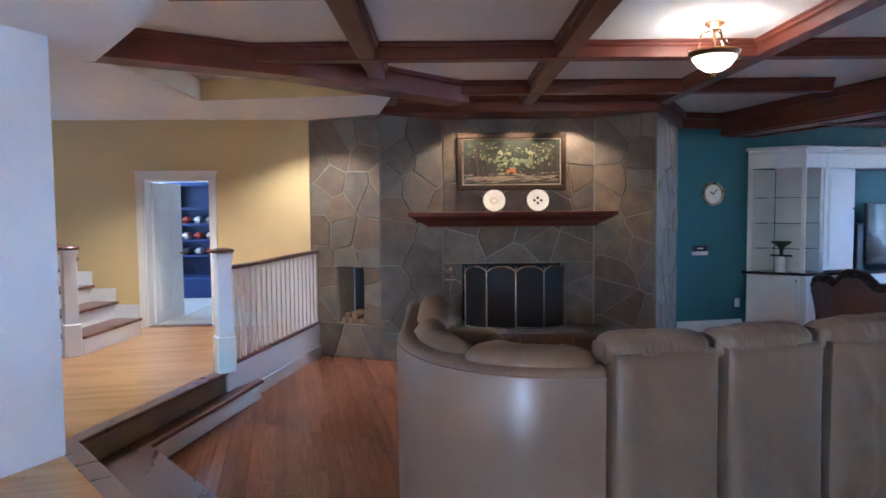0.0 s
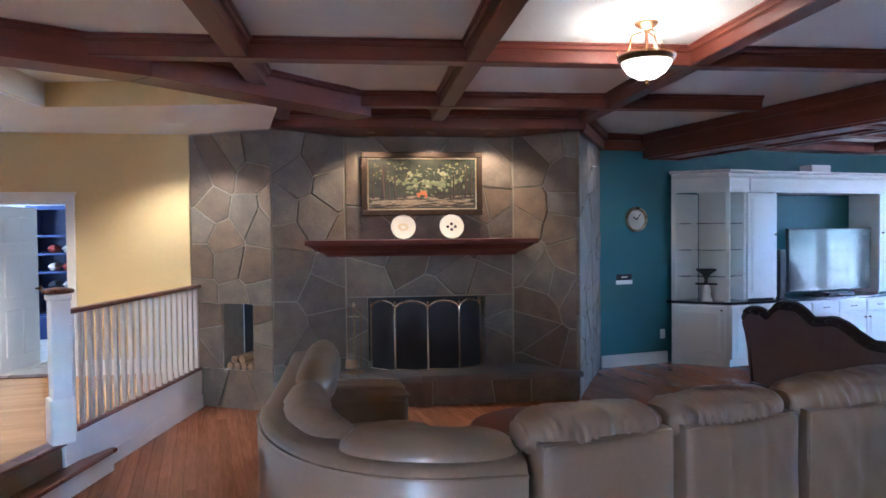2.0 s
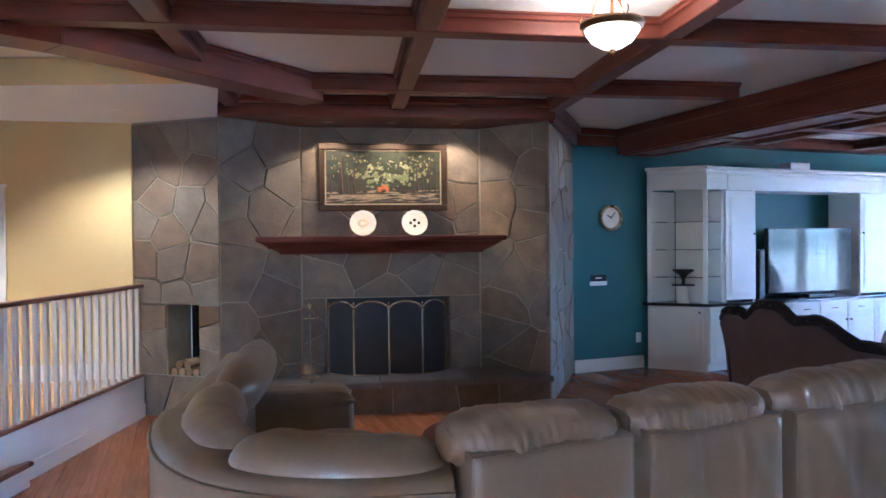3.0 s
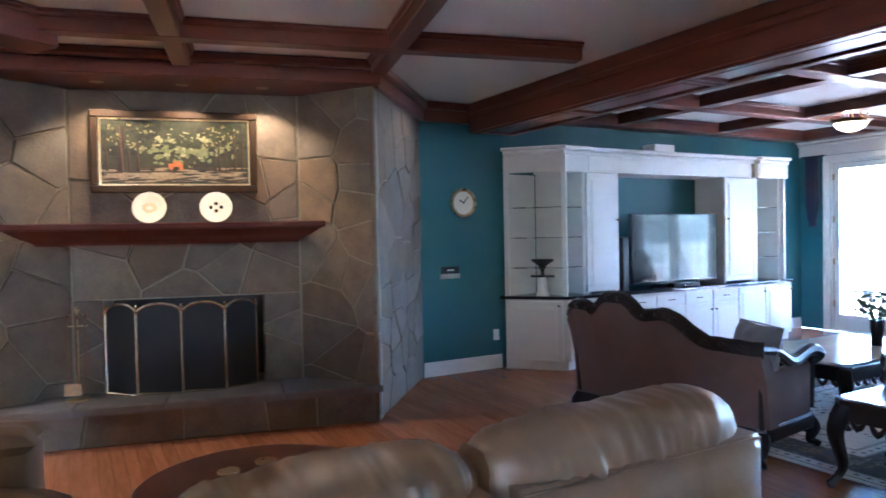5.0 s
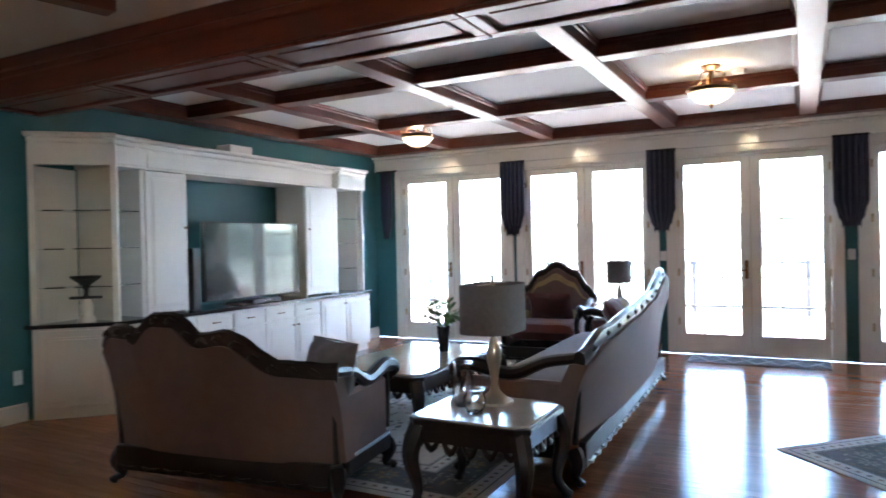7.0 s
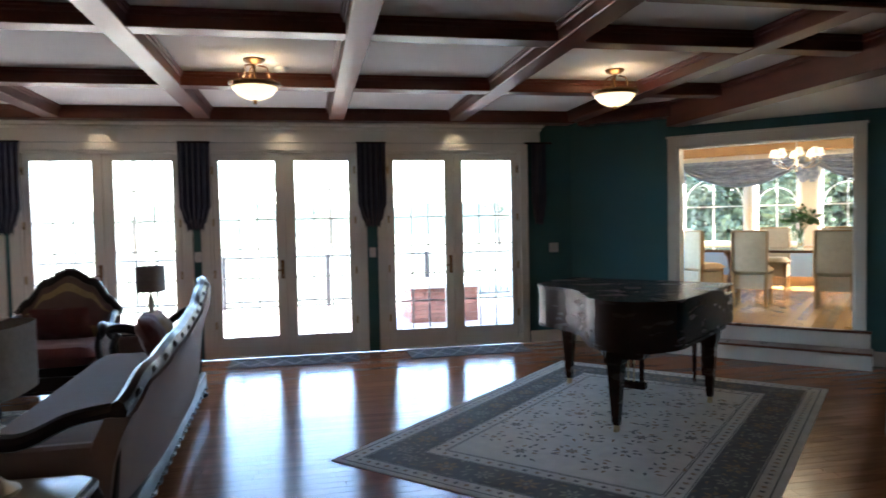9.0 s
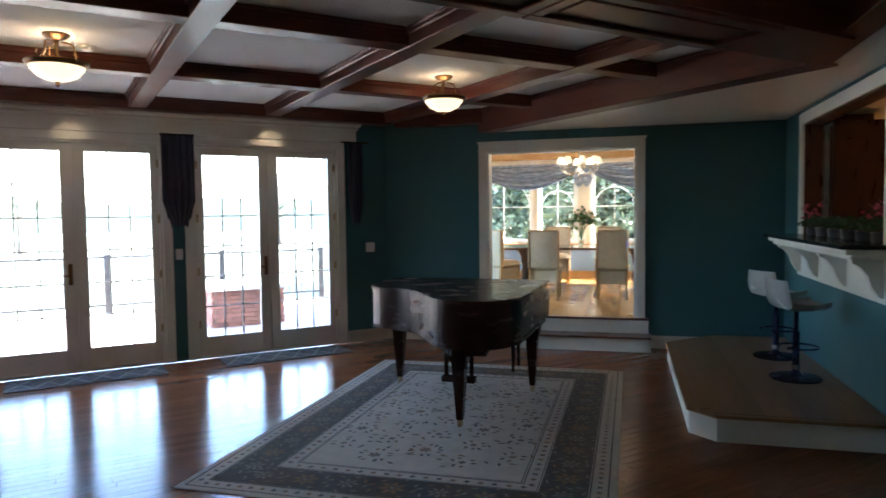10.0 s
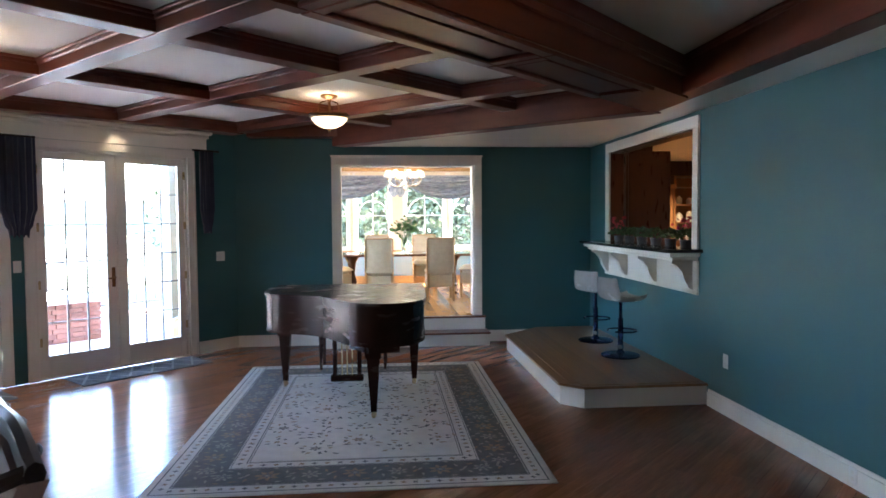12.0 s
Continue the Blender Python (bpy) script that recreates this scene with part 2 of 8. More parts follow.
def pillow(bm, w, d, h, m=I4, n=10, power=3.0, crease=0.0, seed=0):
    """A stuffed cushion, w by d by h, centred."""
    grid = {}
    for s in (1, -1):
        for i in range(n + 1):
            for j in range(n + 1):
                x, y = 2 * i / n - 1, 2 * j / n - 1
                edge = i in (0, n) or j in (0, n)
                if s < 0 and edge:
                    grid[s, i, j] = grid[1, i, j]
                    continue
                t = ((1 - abs(x) ** power) * (1 - abs(y) ** power)) ** 0.5
                if crease:
                    t *= 1 + crease * noise.noise(Vector((x * 2.2 + seed, y * 2.2, s)))
                    t += crease * 0.25 * noise.noise(Vector((x * 6 + seed, y * 3, s + 4))) * t
                pull = 1 - 0.05 * (1 - abs(x)) * abs(y) ** 6
                pull2 = 1 - 0.05 * (1 - abs(y)) * abs(x) ** 6
                grid[s, i, j] = bm.verts.new(m @ Vector((x * w / 2 * pull2, y * d / 2 * pull, s * h / 2 * t)))
    for s in (1, -1):
        for i in range(n):
            for j in range(n):
                q = [grid[s, i, j], grid[s, i + 1, j], grid[s, i + 1, j + 1], grid[s, i, j + 1]]
                bm.faces.new(q if s > 0 else q[::-1])
    return bm


def mesh_of(name, bm, material, smooth=False):
    me = bpy.data.meshes.new(name)
    bm.normal_update()
    if smooth:
        for f in bm.faces:
            f.smooth = True
        for e in bm.edges:
            if len(e.link_faces) == 2 and e.calc_face_angle(0) > radians(38):
                e.smooth = False
    bm.to_mesh(me)
    bm.free()
    me.materials.append(material)
    return me


def part(name, bm, material, parent=None, label="", smooth=False, m=None):
    ob = new(name, mesh_of(name, bm, material, smooth))
    if parent:
        ob.parent = parent
    if m is not None:
        ob.matrix_basis = m
    if label:
        ob["label"] = label
    return ob


def thing(name, m, label, category, group="", kind=""):
    ob = new(name)
    ob.empty_display_size = 0.1
    ob.matrix_basis = m
    return tagged(ob, label, category, group, kind)


def solid(name, bm, material, label, category="", kind="structure", smooth=False):
    return tagged(part(name, bm, material, smooth=smooth), label, category, "", kind)


def B():
    return bmesh.new()


def wall(name, p0, p1, z0, z1, material, label, thick=0.14, holes=()):
    """A wall whose room side lies on p0 to p1, the room to its left. holes: (s0, s1, z0, z1) along it."""
    m, length, bm = face_frame(p0, p1), dist(p0, p1), B()
    xs = sorted({0.0, length, *[h[0] for h in holes], *[h[1] for h in holes]})
    for a, b in zip(xs, xs[1:]):
        cut = [h for h in holes if h[0] <= a + 1e-6 and h[1] >= b - 1e-6]
        if not cut:
            box(bm, a, b, -thick, 0, z0, z1, m)
            continue
        h = cut[0]
        if h[2] > z0 + 0.001:
            box(bm, a, b, -thick, 0, z0, h[2], m)
        if h[3] < z1 - 0.001:
            box(bm, a, b, -thick, 0, h[3], z1, m)
    return solid(name, bm, material, label, "wall")


def baseboard(p0, p1, s0, s1, z0=0.0, h=0.15, material=None):
    m, bm = face_frame(p0, p1), B()
    box(bm, s0, s1, 0.0, 0.018, z0, z0 + h - 0.03, m)
    box(bm, s0, s1, 0.0, 0.012, z0 + h - 0.03, z0 + h, m, 0.004)
    return solid("baseboard", bm, material or M_TRIM, "cream painted baseboard along the wall foot", "baseboard")


def casing(name, m, s0, s1, z0, z1, w=0.1, deep=0.024, sill=False):
    """Flat moulded trim round an opening, on a wall's room side."""
    bm = B()
    box(bm, s0 - w, s0, 0, deep, z0, z1, m, 0.004)
    box(bm, s1, s1 + w, 0, deep, z0, z1, m, 0.004)
    box(bm, s0 - w, s1 + w, 0, deep, z1, z1 + w, m, 0.004)
    box(bm, s0 - w - 0.015, s1 + w + 0.015, 0, deep + 0.012, z1 + w, z1 + w + 0.025, m, 0.004)
    for a, b in ((s0 - w, s0 - w + 0.02), (s1 + w - 0.02, s1 + w)):
        box(bm, a, b, deep, deep + 0.008, z0, z1 + w, m)
    return solid(name, bm, M_TRIM, "cream painted moulded trim round an opening", "trim")


# ---- the plan ----
NE, NW = (13.0, 9.07), (6.66, 9.07)
ST_R, ST_L = (5.60, 7.80), (2.68, 8.475)      # the fireplace's front corners
ST_W = (1.95, 9.05)                            # where its side meets the yellow wall
YEL_W = (-2.6, 9.87)
SE_TOP, SE_COR = (13.0, 0.26), (9.67, -3.07)
BAR_END = (5.2, 1.40)
CEIL, BEAM, SOFF = 2.875, 2.75, 2.61            # ceiling panels, undersides of beams, low soffits
LAND = 0.34                                    # the raised hall and landing
TOP = 3.1
FP = face_frame(ST_L, ST_R)                    # the fireplace's own axes: x along it, y into it
DIN = face_frame(SE_COR, SE_TOP)               # along the dining wall, y into the large room
BAR = face_frame(BAR_END, SE_COR)              # along the bar wall
H0, H1 = (0.46, 5.37), (3.04, 0.65)            # edge of the raised hall
RAIL0, RAIL1 = (1.17, 6.93), (2.02, 8.96)

OUT = [(-3.2, -2.2), (5.6, -2.2), (6.2, -0.3), (9.65, -3.3), (13.2, 0.15), (13.2, 9.3), (-3.2, 10.1)]
bm = B()
prism(bm, OUT, -0.2, -0.022)
floor = solid("floor", bm, M_OAK, "red-brown stained oak plank floor", "floor")

hall_poly = [RAIL1, RAIL0, H0, H1, (3.04, -2.0), (-3.0, -2.0), (-3.0, 9.95), (1.95, 9.05)]
bm = B()
prism(bm, hall_poly, -0.02, LAND - 0.02)
landing = solid("landing_floor", bm, M_MAPLE, "light maple floor of the raised landing", "floor")

wall("wall_french", (13.0, 0.26), NE, 0, TOP, M_TEAL, "teal painted wall with four pairs of french doors", 0.16, [(c - w / 2 - 0.26, c + w / 2 - 0.26, 0.0, 2.42) for c, w in DOOR_Y])
wall("wall_north", NE, (6.35, 9.07), 0, TOP, M_TEAL, "teal painted wall behind the cabinets")
wall("wall_dining", SE_COR, SE_TOP, 0, TOP, M_TEAL, "dark teal wall with a wide opening to the dining room", 0.2, [(1.60, 3.38, 0.0, 2.37)])
wall("wall_bar", BAR_END, SE_COR, 0, TOP, M_TEAL, "teal wall with a pass-through opening to the kitchen", 0.16, [(3.28, 5.52, 1.30, 2.46)])
wall("wall_yellow", ST_W, YEL_W, 0, TOP + 0.6, M_YELLOW, "warm yellow painted wall with a doorway to a mudroom", 0.14, [(1.12, 1.86, 0.0, 2.02)])
HW = (0.37, 5.25)
wall("wall_hall_end", (-2.3, 1.75), HW, LAND - 0.02, TOP, M_WALLWHITE, "white painted hall wall end beside the steps", 0.14)
baseboard((-2.3, 1.75), HW, 0, dist((-2.3, 1.75), HW) + 0.012, LAND, 0.14, M_WHITE)
# plain walls that close the place behind
# the south wall's window holes are added to let daylight in, never in view
wall("wall_south", (-3.2, -2.0), (5.7, -2.0), 0, TOP, M_WALLWHITE, "plain white unseen hall wall with added window holes", 0.14, [(x + 3.2 - w, x + 3.2 + w, 0.7, 2.4) for x, w in ((-1.6, 0.5), (4.5, 0.9))])
wall("wall_west", (-3.0, 10.0), (-3.0, -2.0), 0, TOP + 0.6, M_WALLWHITE, "plain white hall wall")
wall("wall_hall_east", (5.62, -2.0), BAR_END, 0, TOP, M_WALLWHITE, "plain white hall wall")
baseboard(SE_COR, SE_TOP, 0.02, 1.44)
baseboard(SE_COR, SE_TOP, 3.55, dist(SE_COR, SE_TOP))
baseboard(BAR_END, SE_COR, 0, 2.97)
baseboard((13.0, 0.26), NE, 0, 0.56)
baseboard(NE, NW, 0.02, 0.95)
baseboard(NE, NW, 5.37, dist(NE, NW))
baseboard(ST_W, YEL_W, 0, 1.0, LAND)

# soffits and ceilings
bm = B()
prism(bm, OUT, CEIL, CEIL + 0.12)
solid("ceiling", bm, M_CEIL, "off-white plaster ceiling between the beams", "ceiling")
bm = B()
prism(bm, [(0.55, 5.8), (1.20, 4.40), (3.35, 0.4), (3.35, -2.0), (-3.0, -2.0), (-3.0, 5.8)], 2.60, CEIL - 0.004)
solid("ceiling_hall", bm, M_WALLWHITE, "low white plaster ceiling of the hall", "ceiling")
bm = B()
prism(bm, [(0.52, 6.15), (0.93, 7.83), (2.63, 7.17), (2.68, 8.47), (1.95, 9.05), (-2.9, 9.85), (-2.9, 5.805), (0.45, 5.805)], 2.68, CEIL - 0.004)
solid("ceiling_landing", bm, M_WALLWHITE, "white plaster ceiling over the landing", "ceiling")
bm = B()
box(bm, 0.0, dist((0.93, 7.83), (2.63, 7.17)), 0, 0.02, 2.682, CEIL - 0.006, face_frame((0.925, 7.81), (2.625, 7.15)))
solid("ceiling_step", bm, M_YELLOW, "yellow painted upright edge of the raised ceiling", "ceiling")
# left step face: its brighter lighting is put into the paler colour
bm = B()
box(bm, 0.0, dist((0.52, 6.15), (0.93, 7.83)), -0.02, 0, 2.682, CEIL - 0.006, face_frame((0.53, 6.15), (0.94, 7.81)))
solid("ceiling_step", bm, M_YELLOWLIT, "yellow upright edge of the raised ceiling, coloured paler as lit", "ceiling")
# low soffits along the bar and dining walls
bm = B()
prism(bm, [BAR_END, SE_COR, (12.02, -0.72), (7.82, -0.72), (5.45, 1.65)], SOFF, CEIL - 0.004)
solid("ceiling_soffit", bm, M_TRIM, "cream painted soffit along the walls", "ceiling")
# cream frieze and crown over the french doors
bm = B()
m = face_frame((13.0, 0.26), NE)
box(bm, 0.42, 8.81, 0.0, 0.03, 2.515, 2.66, m)
box(bm, 0.40, 8.81, 0.0, 0.07, 2.66, 2.70, m, 0.012)
box(bm, 0.38, 8.81, 0.0, 0.12, 2.70, 2.745, m, 0.015)
solid("trim_frieze", bm, M_TRIM, "cream painted frieze and crown over the doors", "trim")


def beam(name, m, length, w=0.17, z0=BEAM, z1=CEIL, label="red-brown mahogany ceiling beam with crown mouldings", left=True, right=True, cap=0.0):
    """A boxed beam along x of m, centred, with a stepped moulding along its top edges."""
    bm = B()
    box(bm, 0, length, -w / 2, w / 2, z0, z1, m, 0.006)
    for s, on in ((1, left), (-1, right)):
        if on:
            box(bm, cap, length - cap, s * w / 2, s * (w / 2 + 0.02), z1 - 0.05, z1 - 0.002, m, 0.008)
            box(bm, cap, length - cap, s * (w / 2 + 0.018), s * (w / 2 + 0.036), z1 - 0.024, z1 - 0.002, m, 0.006)
    return solid(name, bm, M_BEAM, label, "ceiling beam")


# coffers towards the french doors
for k, y in enumerate((0.31, 1.79, 3.21, 4.68, 6.22, 7.74)):
    beam("ceiling_beam", face_frame((7.74, y), (12.80, y)), 5.06, z0=BEAM - 0.001 * k)
for x in (9.27, 11.02):
    beam("ceiling_beam", face_frame((x, -0.55), (x, 8.95)), 9.5, z0=BEAM + 0.006)
beam("ceiling_beam", face_frame((12.86, 0.30), (12.86, 9.06)), 8.76, 0.26, BEAM - 0.012, right=False)
beam("ceiling_beam", face_frame((7.7, 8.95), (12.95, 8.95)), 5.25, 0.22, BEAM - 0.018, left=False)
beam("ceiling_beam", face_frame((7.76, -0.62), (12.0, -0.62)), 4.24, 0.22, SOFF - 0.014, right=False)
beam("ceiling_beam", face_frame((11.95, -0.6), (12.78, 0.22)), 1.16, 0.2, BEAM - 0.045)
# the header between the two halves, with recessed panels below
bm = B()
prism(bm, [(7.26, 9.05), (7.26, -0.02), (7.76, -0.52), (7.76, 9.05)], 2.58, CEIL - 0.002)
for x0, x1 in ((7.20, 7.26), (7.76, 7.82)):
    box(bm, x0, x1, 0.04 if x0 < 7.5 else -0.46, 9.05, 2.77, CEIL - 0.002, I4, 0.012)
    box(bm, x0 + 0.02, x1 - 0.02, 0.04 if x0 < 7.5 else -0.46, 9.05, 2.72, 2.78, I4, 0.01)
y = 0.62
while y < 8.6:
    y1 = min(y + 1.38, 8.98)
    for a, b, c, d in ((7.27, 7.35, y, y1), (7.67, 7.75, y, y1), (7.35, 7.67, y, y + 0.07), (7.35, 7.67, y1 - 0.07, y1)):
        box(bm, a, b, c, d, 2.555, 2.581, I4, 0.006)
    box(bm, 7.40, 7.62, y + 0.12, y1 - 0.12, 2.568, 2.581, I4, 0.008)
    y += 1.39
solid("ceiling_header", bm, M_BEAM, "wide dark mahogany header beam with panelled underside", "ceiling beam")
# along the bar wall
beam("ceiling_beam", face_frame((5.525, 1.725), (7.80, -0.55)), 3.21, 0.18, SOFF - 0.012, right=False)
# coffers by the fireplace, square to it
for u in (0.14, 1.58, 3.03):
    beam("ceiling_beam", FP @ Matrix.Translation((u, -6.3, 0)) @ pose(0, 0, 0, 0, 0, 90), 6.2, 0.125, BEAM + 0.004)
for k, (n, a, b) in enumerate(((0.80, 0.5, 4.4), (2.32, -1.0, 4.7), (3.86, -0.9, 4.3), (5.4, 0.2, 3.6))):
    beam("ceiling_beam", FP @ Matrix.Translation((a, -n, 0)), b - a, 0.125, BEAM - 0.001 * k)
# the raking beam over the landing's edge
for k, (p, q) in enumerate((((0.42, 6.06), (1.80, 6.58)), ((1.72, 6.53), (3.36, 7.62)))):
    beam("ceiling_beam", face_frame(p, q), dist(p, q), 0.26, 2.675 - 0.003 * k, CEIL + 0.002)
# wood frieze over the stone and along the north wall
bm = B()
for p, q in (((6.66, 9.068), (5.60, 7.80)), ((7.25, 9.065), (6.62, 9.065))):
    m = face_frame(p, q)
    box(bm, 0, dist(p, q), 0.0, 0.05, 2.67, 2.79, m, 0.006)
    box(bm, 0, dist(p, q), 0.0, 0.10, 2.79, CEIL - 0.004, m, 0.015)
box(bm, -0.02, 3.05, -0.06, -0.002, 2.69, 2.80, FP, 0.006)
box(bm, -0.04, 3.08, -0.12, -0.002, 2.80, CEIL - 0.004, FP, 0.015)
prism(bm, [(-0.0, 0.0), (0.68, 0.52), (2.43, 0.52), (3.0, 0.0)], 2.69, 2.72, FP)
solid("trim_wood_frieze", bm, M_BEAM, "mahogany frieze moulding under the ceiling", "trim")


# ---- fireplace ----
def voronoi(w, h, cell, seed, keep=lambda x, y: True):
    """Irregular stone outlines that fill w by h."""
    rnd = random.Random(seed)
    nx, ny = max(1, round(w / cell)), max(1, round(h / (cell * 0.8)))
    sites = [((i + 0.5 + rnd.uniform(-0.42, 0.42) + 0.25 * (j % 2)) * w / nx, (j + 0.5 + rnd.uniform(-0.4, 0.4)) * h / ny) for j in range(ny) for i in range(nx)]
    sites = [s for s in sites if rnd.random() > 0.22] if len(sites) > 8 else sites
    out = []
    for s in sites:
        poly = [(0, 0), (w, 0), (w, h), (0, h)]
        for o in sites:
            if o == s or not poly:
                continue
            nxv, nyv = o[0] - s[0], o[1] - s[1]
            c = (o[0] ** 2 + o[1] ** 2 - s[0] ** 2 - s[1] ** 2) / 2
            cut = []
            for i, p in enumerate(poly):
                q = poly[(i + 1) % len(poly)]
                dp, dq = p[0] * nxv + p[1] * nyv - c, q[0] * nxv + q[1] * nyv - c
                if dp <= 0:
                    cut.append(p)
                if dp * dq < 0:
                    t = dp / (dp - dq)
                    cut.append((p[0] + t * (q[0] - p[0]), p[1] + t * (q[1] - p[1])))
            poly = cut
        clean = []
        for p in poly:
            if not clean or dist(p, clean[-1]) > 0.015:
                clean.append(p)
        if len(clean) > 2 and dist(clean[0], clean[-1]) < 0.015:
            clean.pop()
        if len(clean) > 2 and keep(*s):
            out.append(clean)
    return out


def stones(parent, m, w, z0, z1, cell, seed, keep=lambda x, y: True, material=None):
    """Flat stones set in a face: x along, z up, standing out towards -y of m."""
    rnd = random.Random(seed + 99)
    for poly in voronoi(w, z1 - z0, cell, seed, keep):
        cx, cy = sum(p[0] for p in poly) / len(poly), sum(p[1] for p in poly) / len(poly)
        deep = rnd.uniform(0.005, 0.016)
        tilt = (rnd.uniform(-0.014, 0.014), rnd.uniform(-0.014, 0.014))
        bm, rings = B(), []
        for k, (g, y) in enumerate(((0.006, 0.035), (0.0065, 0.018 - deep * 0.5), (0.014, 0.018 - deep))):
            ring = []
            for x, z in poly:
                d = max(dist((x, z), (cx, cy)), 0.001)
                f = max(0.2, 1 - g / d * 1.25)
                px, pz = cx + (x - cx) * f, cy + (z - cy) * f
                ring.append(bm.verts.new((px - cx, y + (0 if k == 0 else tilt[0] * (px - cx) + tilt[1] * (pz - cy)), pz - cy)))
            rings.append(ring)
        n = len(poly)
        for a, b in zip(rings, rings[1:]):
            for i in range(n):
                bm.faces.new((a[i], a[(i + 1) % n], b[(i + 1) % n], b[i]))
        bm.faces.new(rings[-1])
        bmesh.ops.recalc_face_normals(bm, faces=bm.faces)
        ob = part("stone", bm, material or M_STONE, parent)
        ob.matrix_basis = m @ Matrix.Translation((cx, 0, z0 + cy))


fire = thing("fireplace", I4, "fireplace of irregular grey-brown slate stones with splayed sides", "fireplace", kind="structure")
bm = B()
FBX0, FBX1, FBZ = 0.90, 2.12, 1.02             # the firebox opening
# mortar body, hollow at the firebox and at the log niche
prism(bm, [(-0.010, 0.018), (0.668, 0.518), (FBX0, 0.52), (FBX0, 1.3), (0.02, 1.3)], 0, CEIL, FP)
prism(bm, [(FBX1, 0.52), (2.443, 0.518), (3.012, 0.018), (3.5, 1.3), (FBX1, 1.3)], 0, CEIL, FP)
box(bm, FBX0, FBX1, 0.52, 1.3, FBZ, CEIL, FP)
box(bm, FBX0, FBX1, 0.98, 1.3, 0, FBZ, FP)
SIDE = face_frame(ST_R, NW)
LEFT = face_frame(ST_W, ST_L)
LW, RW = dist(ST_W, ST_L), dist(ST_R, NW)
part("mortar", bm, M_MORTAR, fire)
bm = B()
box(bm, 0.17, RW, 0.02, 0.2, 0, CEIL, SIDE)
NX0, NX1, NZ0, NZ1 = 0.36, 0.70, 0.38, 1.02    # the log niche in the left face
for a, b, c, d in ((0, NX0, 0, CEIL), (NX1, LW, 0, CEIL), (NX0, NX1, 0, NZ0), (NX0, NX1, NZ1, CEIL)):
    box(bm, a, b, 0.02, 0.35, c, d, LEFT)
part("mortar", bm, M_MORTAR, fire)
bm = B()
box(bm, NX0, NX1, 0.36, 0.40, NZ0, NZ1, LEFT)
part("niche_back", bm, M_BLACK, fire, "plain black niche back")
bm = B()
box(bm, FBX0, FBX1, 0.94, 0.975, 0.28, FBZ, FP)
part("firebox_back", bm, M_BLACK, fire, "sooty black firebox")
SPL, SPR = dist((0, 0), (0.68, 0.5)), dist((2.43, 0.5), (3, 0))
stones(fire, FP @ face_frame((0, 0), (0.68, 0.5)), SPL, 0.0, 2.69, 0.36, 1)
stones(fire, FP @ face_frame((2.43, 0.5), (3, 0)), SPR, 0.0, 2.69, 0.34, 2)
stones(fire, FP @ Matrix.Translation((0.68, 0.5, 0)), 1.75, 1.03, 2.69, 0.36, 3)
stones(fire, FP @ Matrix.Translation((0.68, 0.5, 0)), FBX0 - 0.68, 0.28, 1.03, 0.26, 4)
stones(fire, FP @ Matrix.Translation((FBX1, 0.5, 0)), 2.43 - FBX1, 0.28, 1.03, 0.28, 5)
stones(fire, SIDE, RW, 0.0, 2.67, 0.33, 6)
stones(fire, LEFT, LW, NZ1, 2.67, 0.33, 7)
stones(fire, LEFT, LW, 0.0, NZ0, 0.32, 17)
stones(fire, LEFT, NX0, NZ0, NZ1, 0.30, 18)
stones(fire, LEFT @ Matrix.Translation((NX1, 0, 0)), LW - NX1, NZ0, NZ1, 0.30, 19)
# hearth
bm = B()
prism(bm, [(0.05, 0.02), (0.70, 0.50), (2.42, 0.50), (2.97, 0.02)], 0, 0.24, FP)
part("hearth_core", bm, M_MORTAR, fire)
stones(fire, FP @ Matrix.Translation((0.02, 0.0, 0)), 2.96, 0.0, 0.24, 0.5, 8)
x = 0.0
for k, w in enumerate((0.78, 0.62, 0.85, 0.78)):
    bm = B()
    prism(bm, [(x + 0.004, -0.035 + 0.008 * (k % 2)), (x + w - 0.004, -0.03 + 0.006 * ((k + 1) % 2)), (x + w - 0.004 if k < 3 else x + w - 0.55, 0.50), (x + 0.004 if k else x + 0.66, 0.50)], 0.24, 0.30, FP, 0.012, 2)
    part("hearth_slab", bm, M_HEARTH, fire, "thick slate hearth slab")
    x += w
# mantel
bm = B()
rings = []
for z, g in ((1.46, 0.20), (1.475, 0.195), (1.495, 0.165), (1.525, 0.10), (1.555, 0.055), (1.572, 0.03), (1.577, 0.004), (1.583, 0.0), (1.618, 0.0), (1.625, 0.006)):
    rings.append([bm.verts.new(FP @ Vector(p)) for p in ((0.30 + g, 0.10 + g * 0.8, z), (2.61 - g, 0.10 + g * 0.8, z), (2.44, 0.49, z), (0.67, 0.49, z))])
for a, b in zip(rings, rings[1:]):
    for i in range(4):
        bm.faces.new((a[i], a[(i + 1) % 4], b[(i + 1) % 4], b[i]))
bm.faces.new(rings[0][::-1])
bm.faces.new(rings[-1])
mantel = solid("mantel_shelf", bm, M_MANTEL, "mahogany mantel shelf with stepped moulding on the stone", "mantel", kind="")
mantel["kind"] = ""
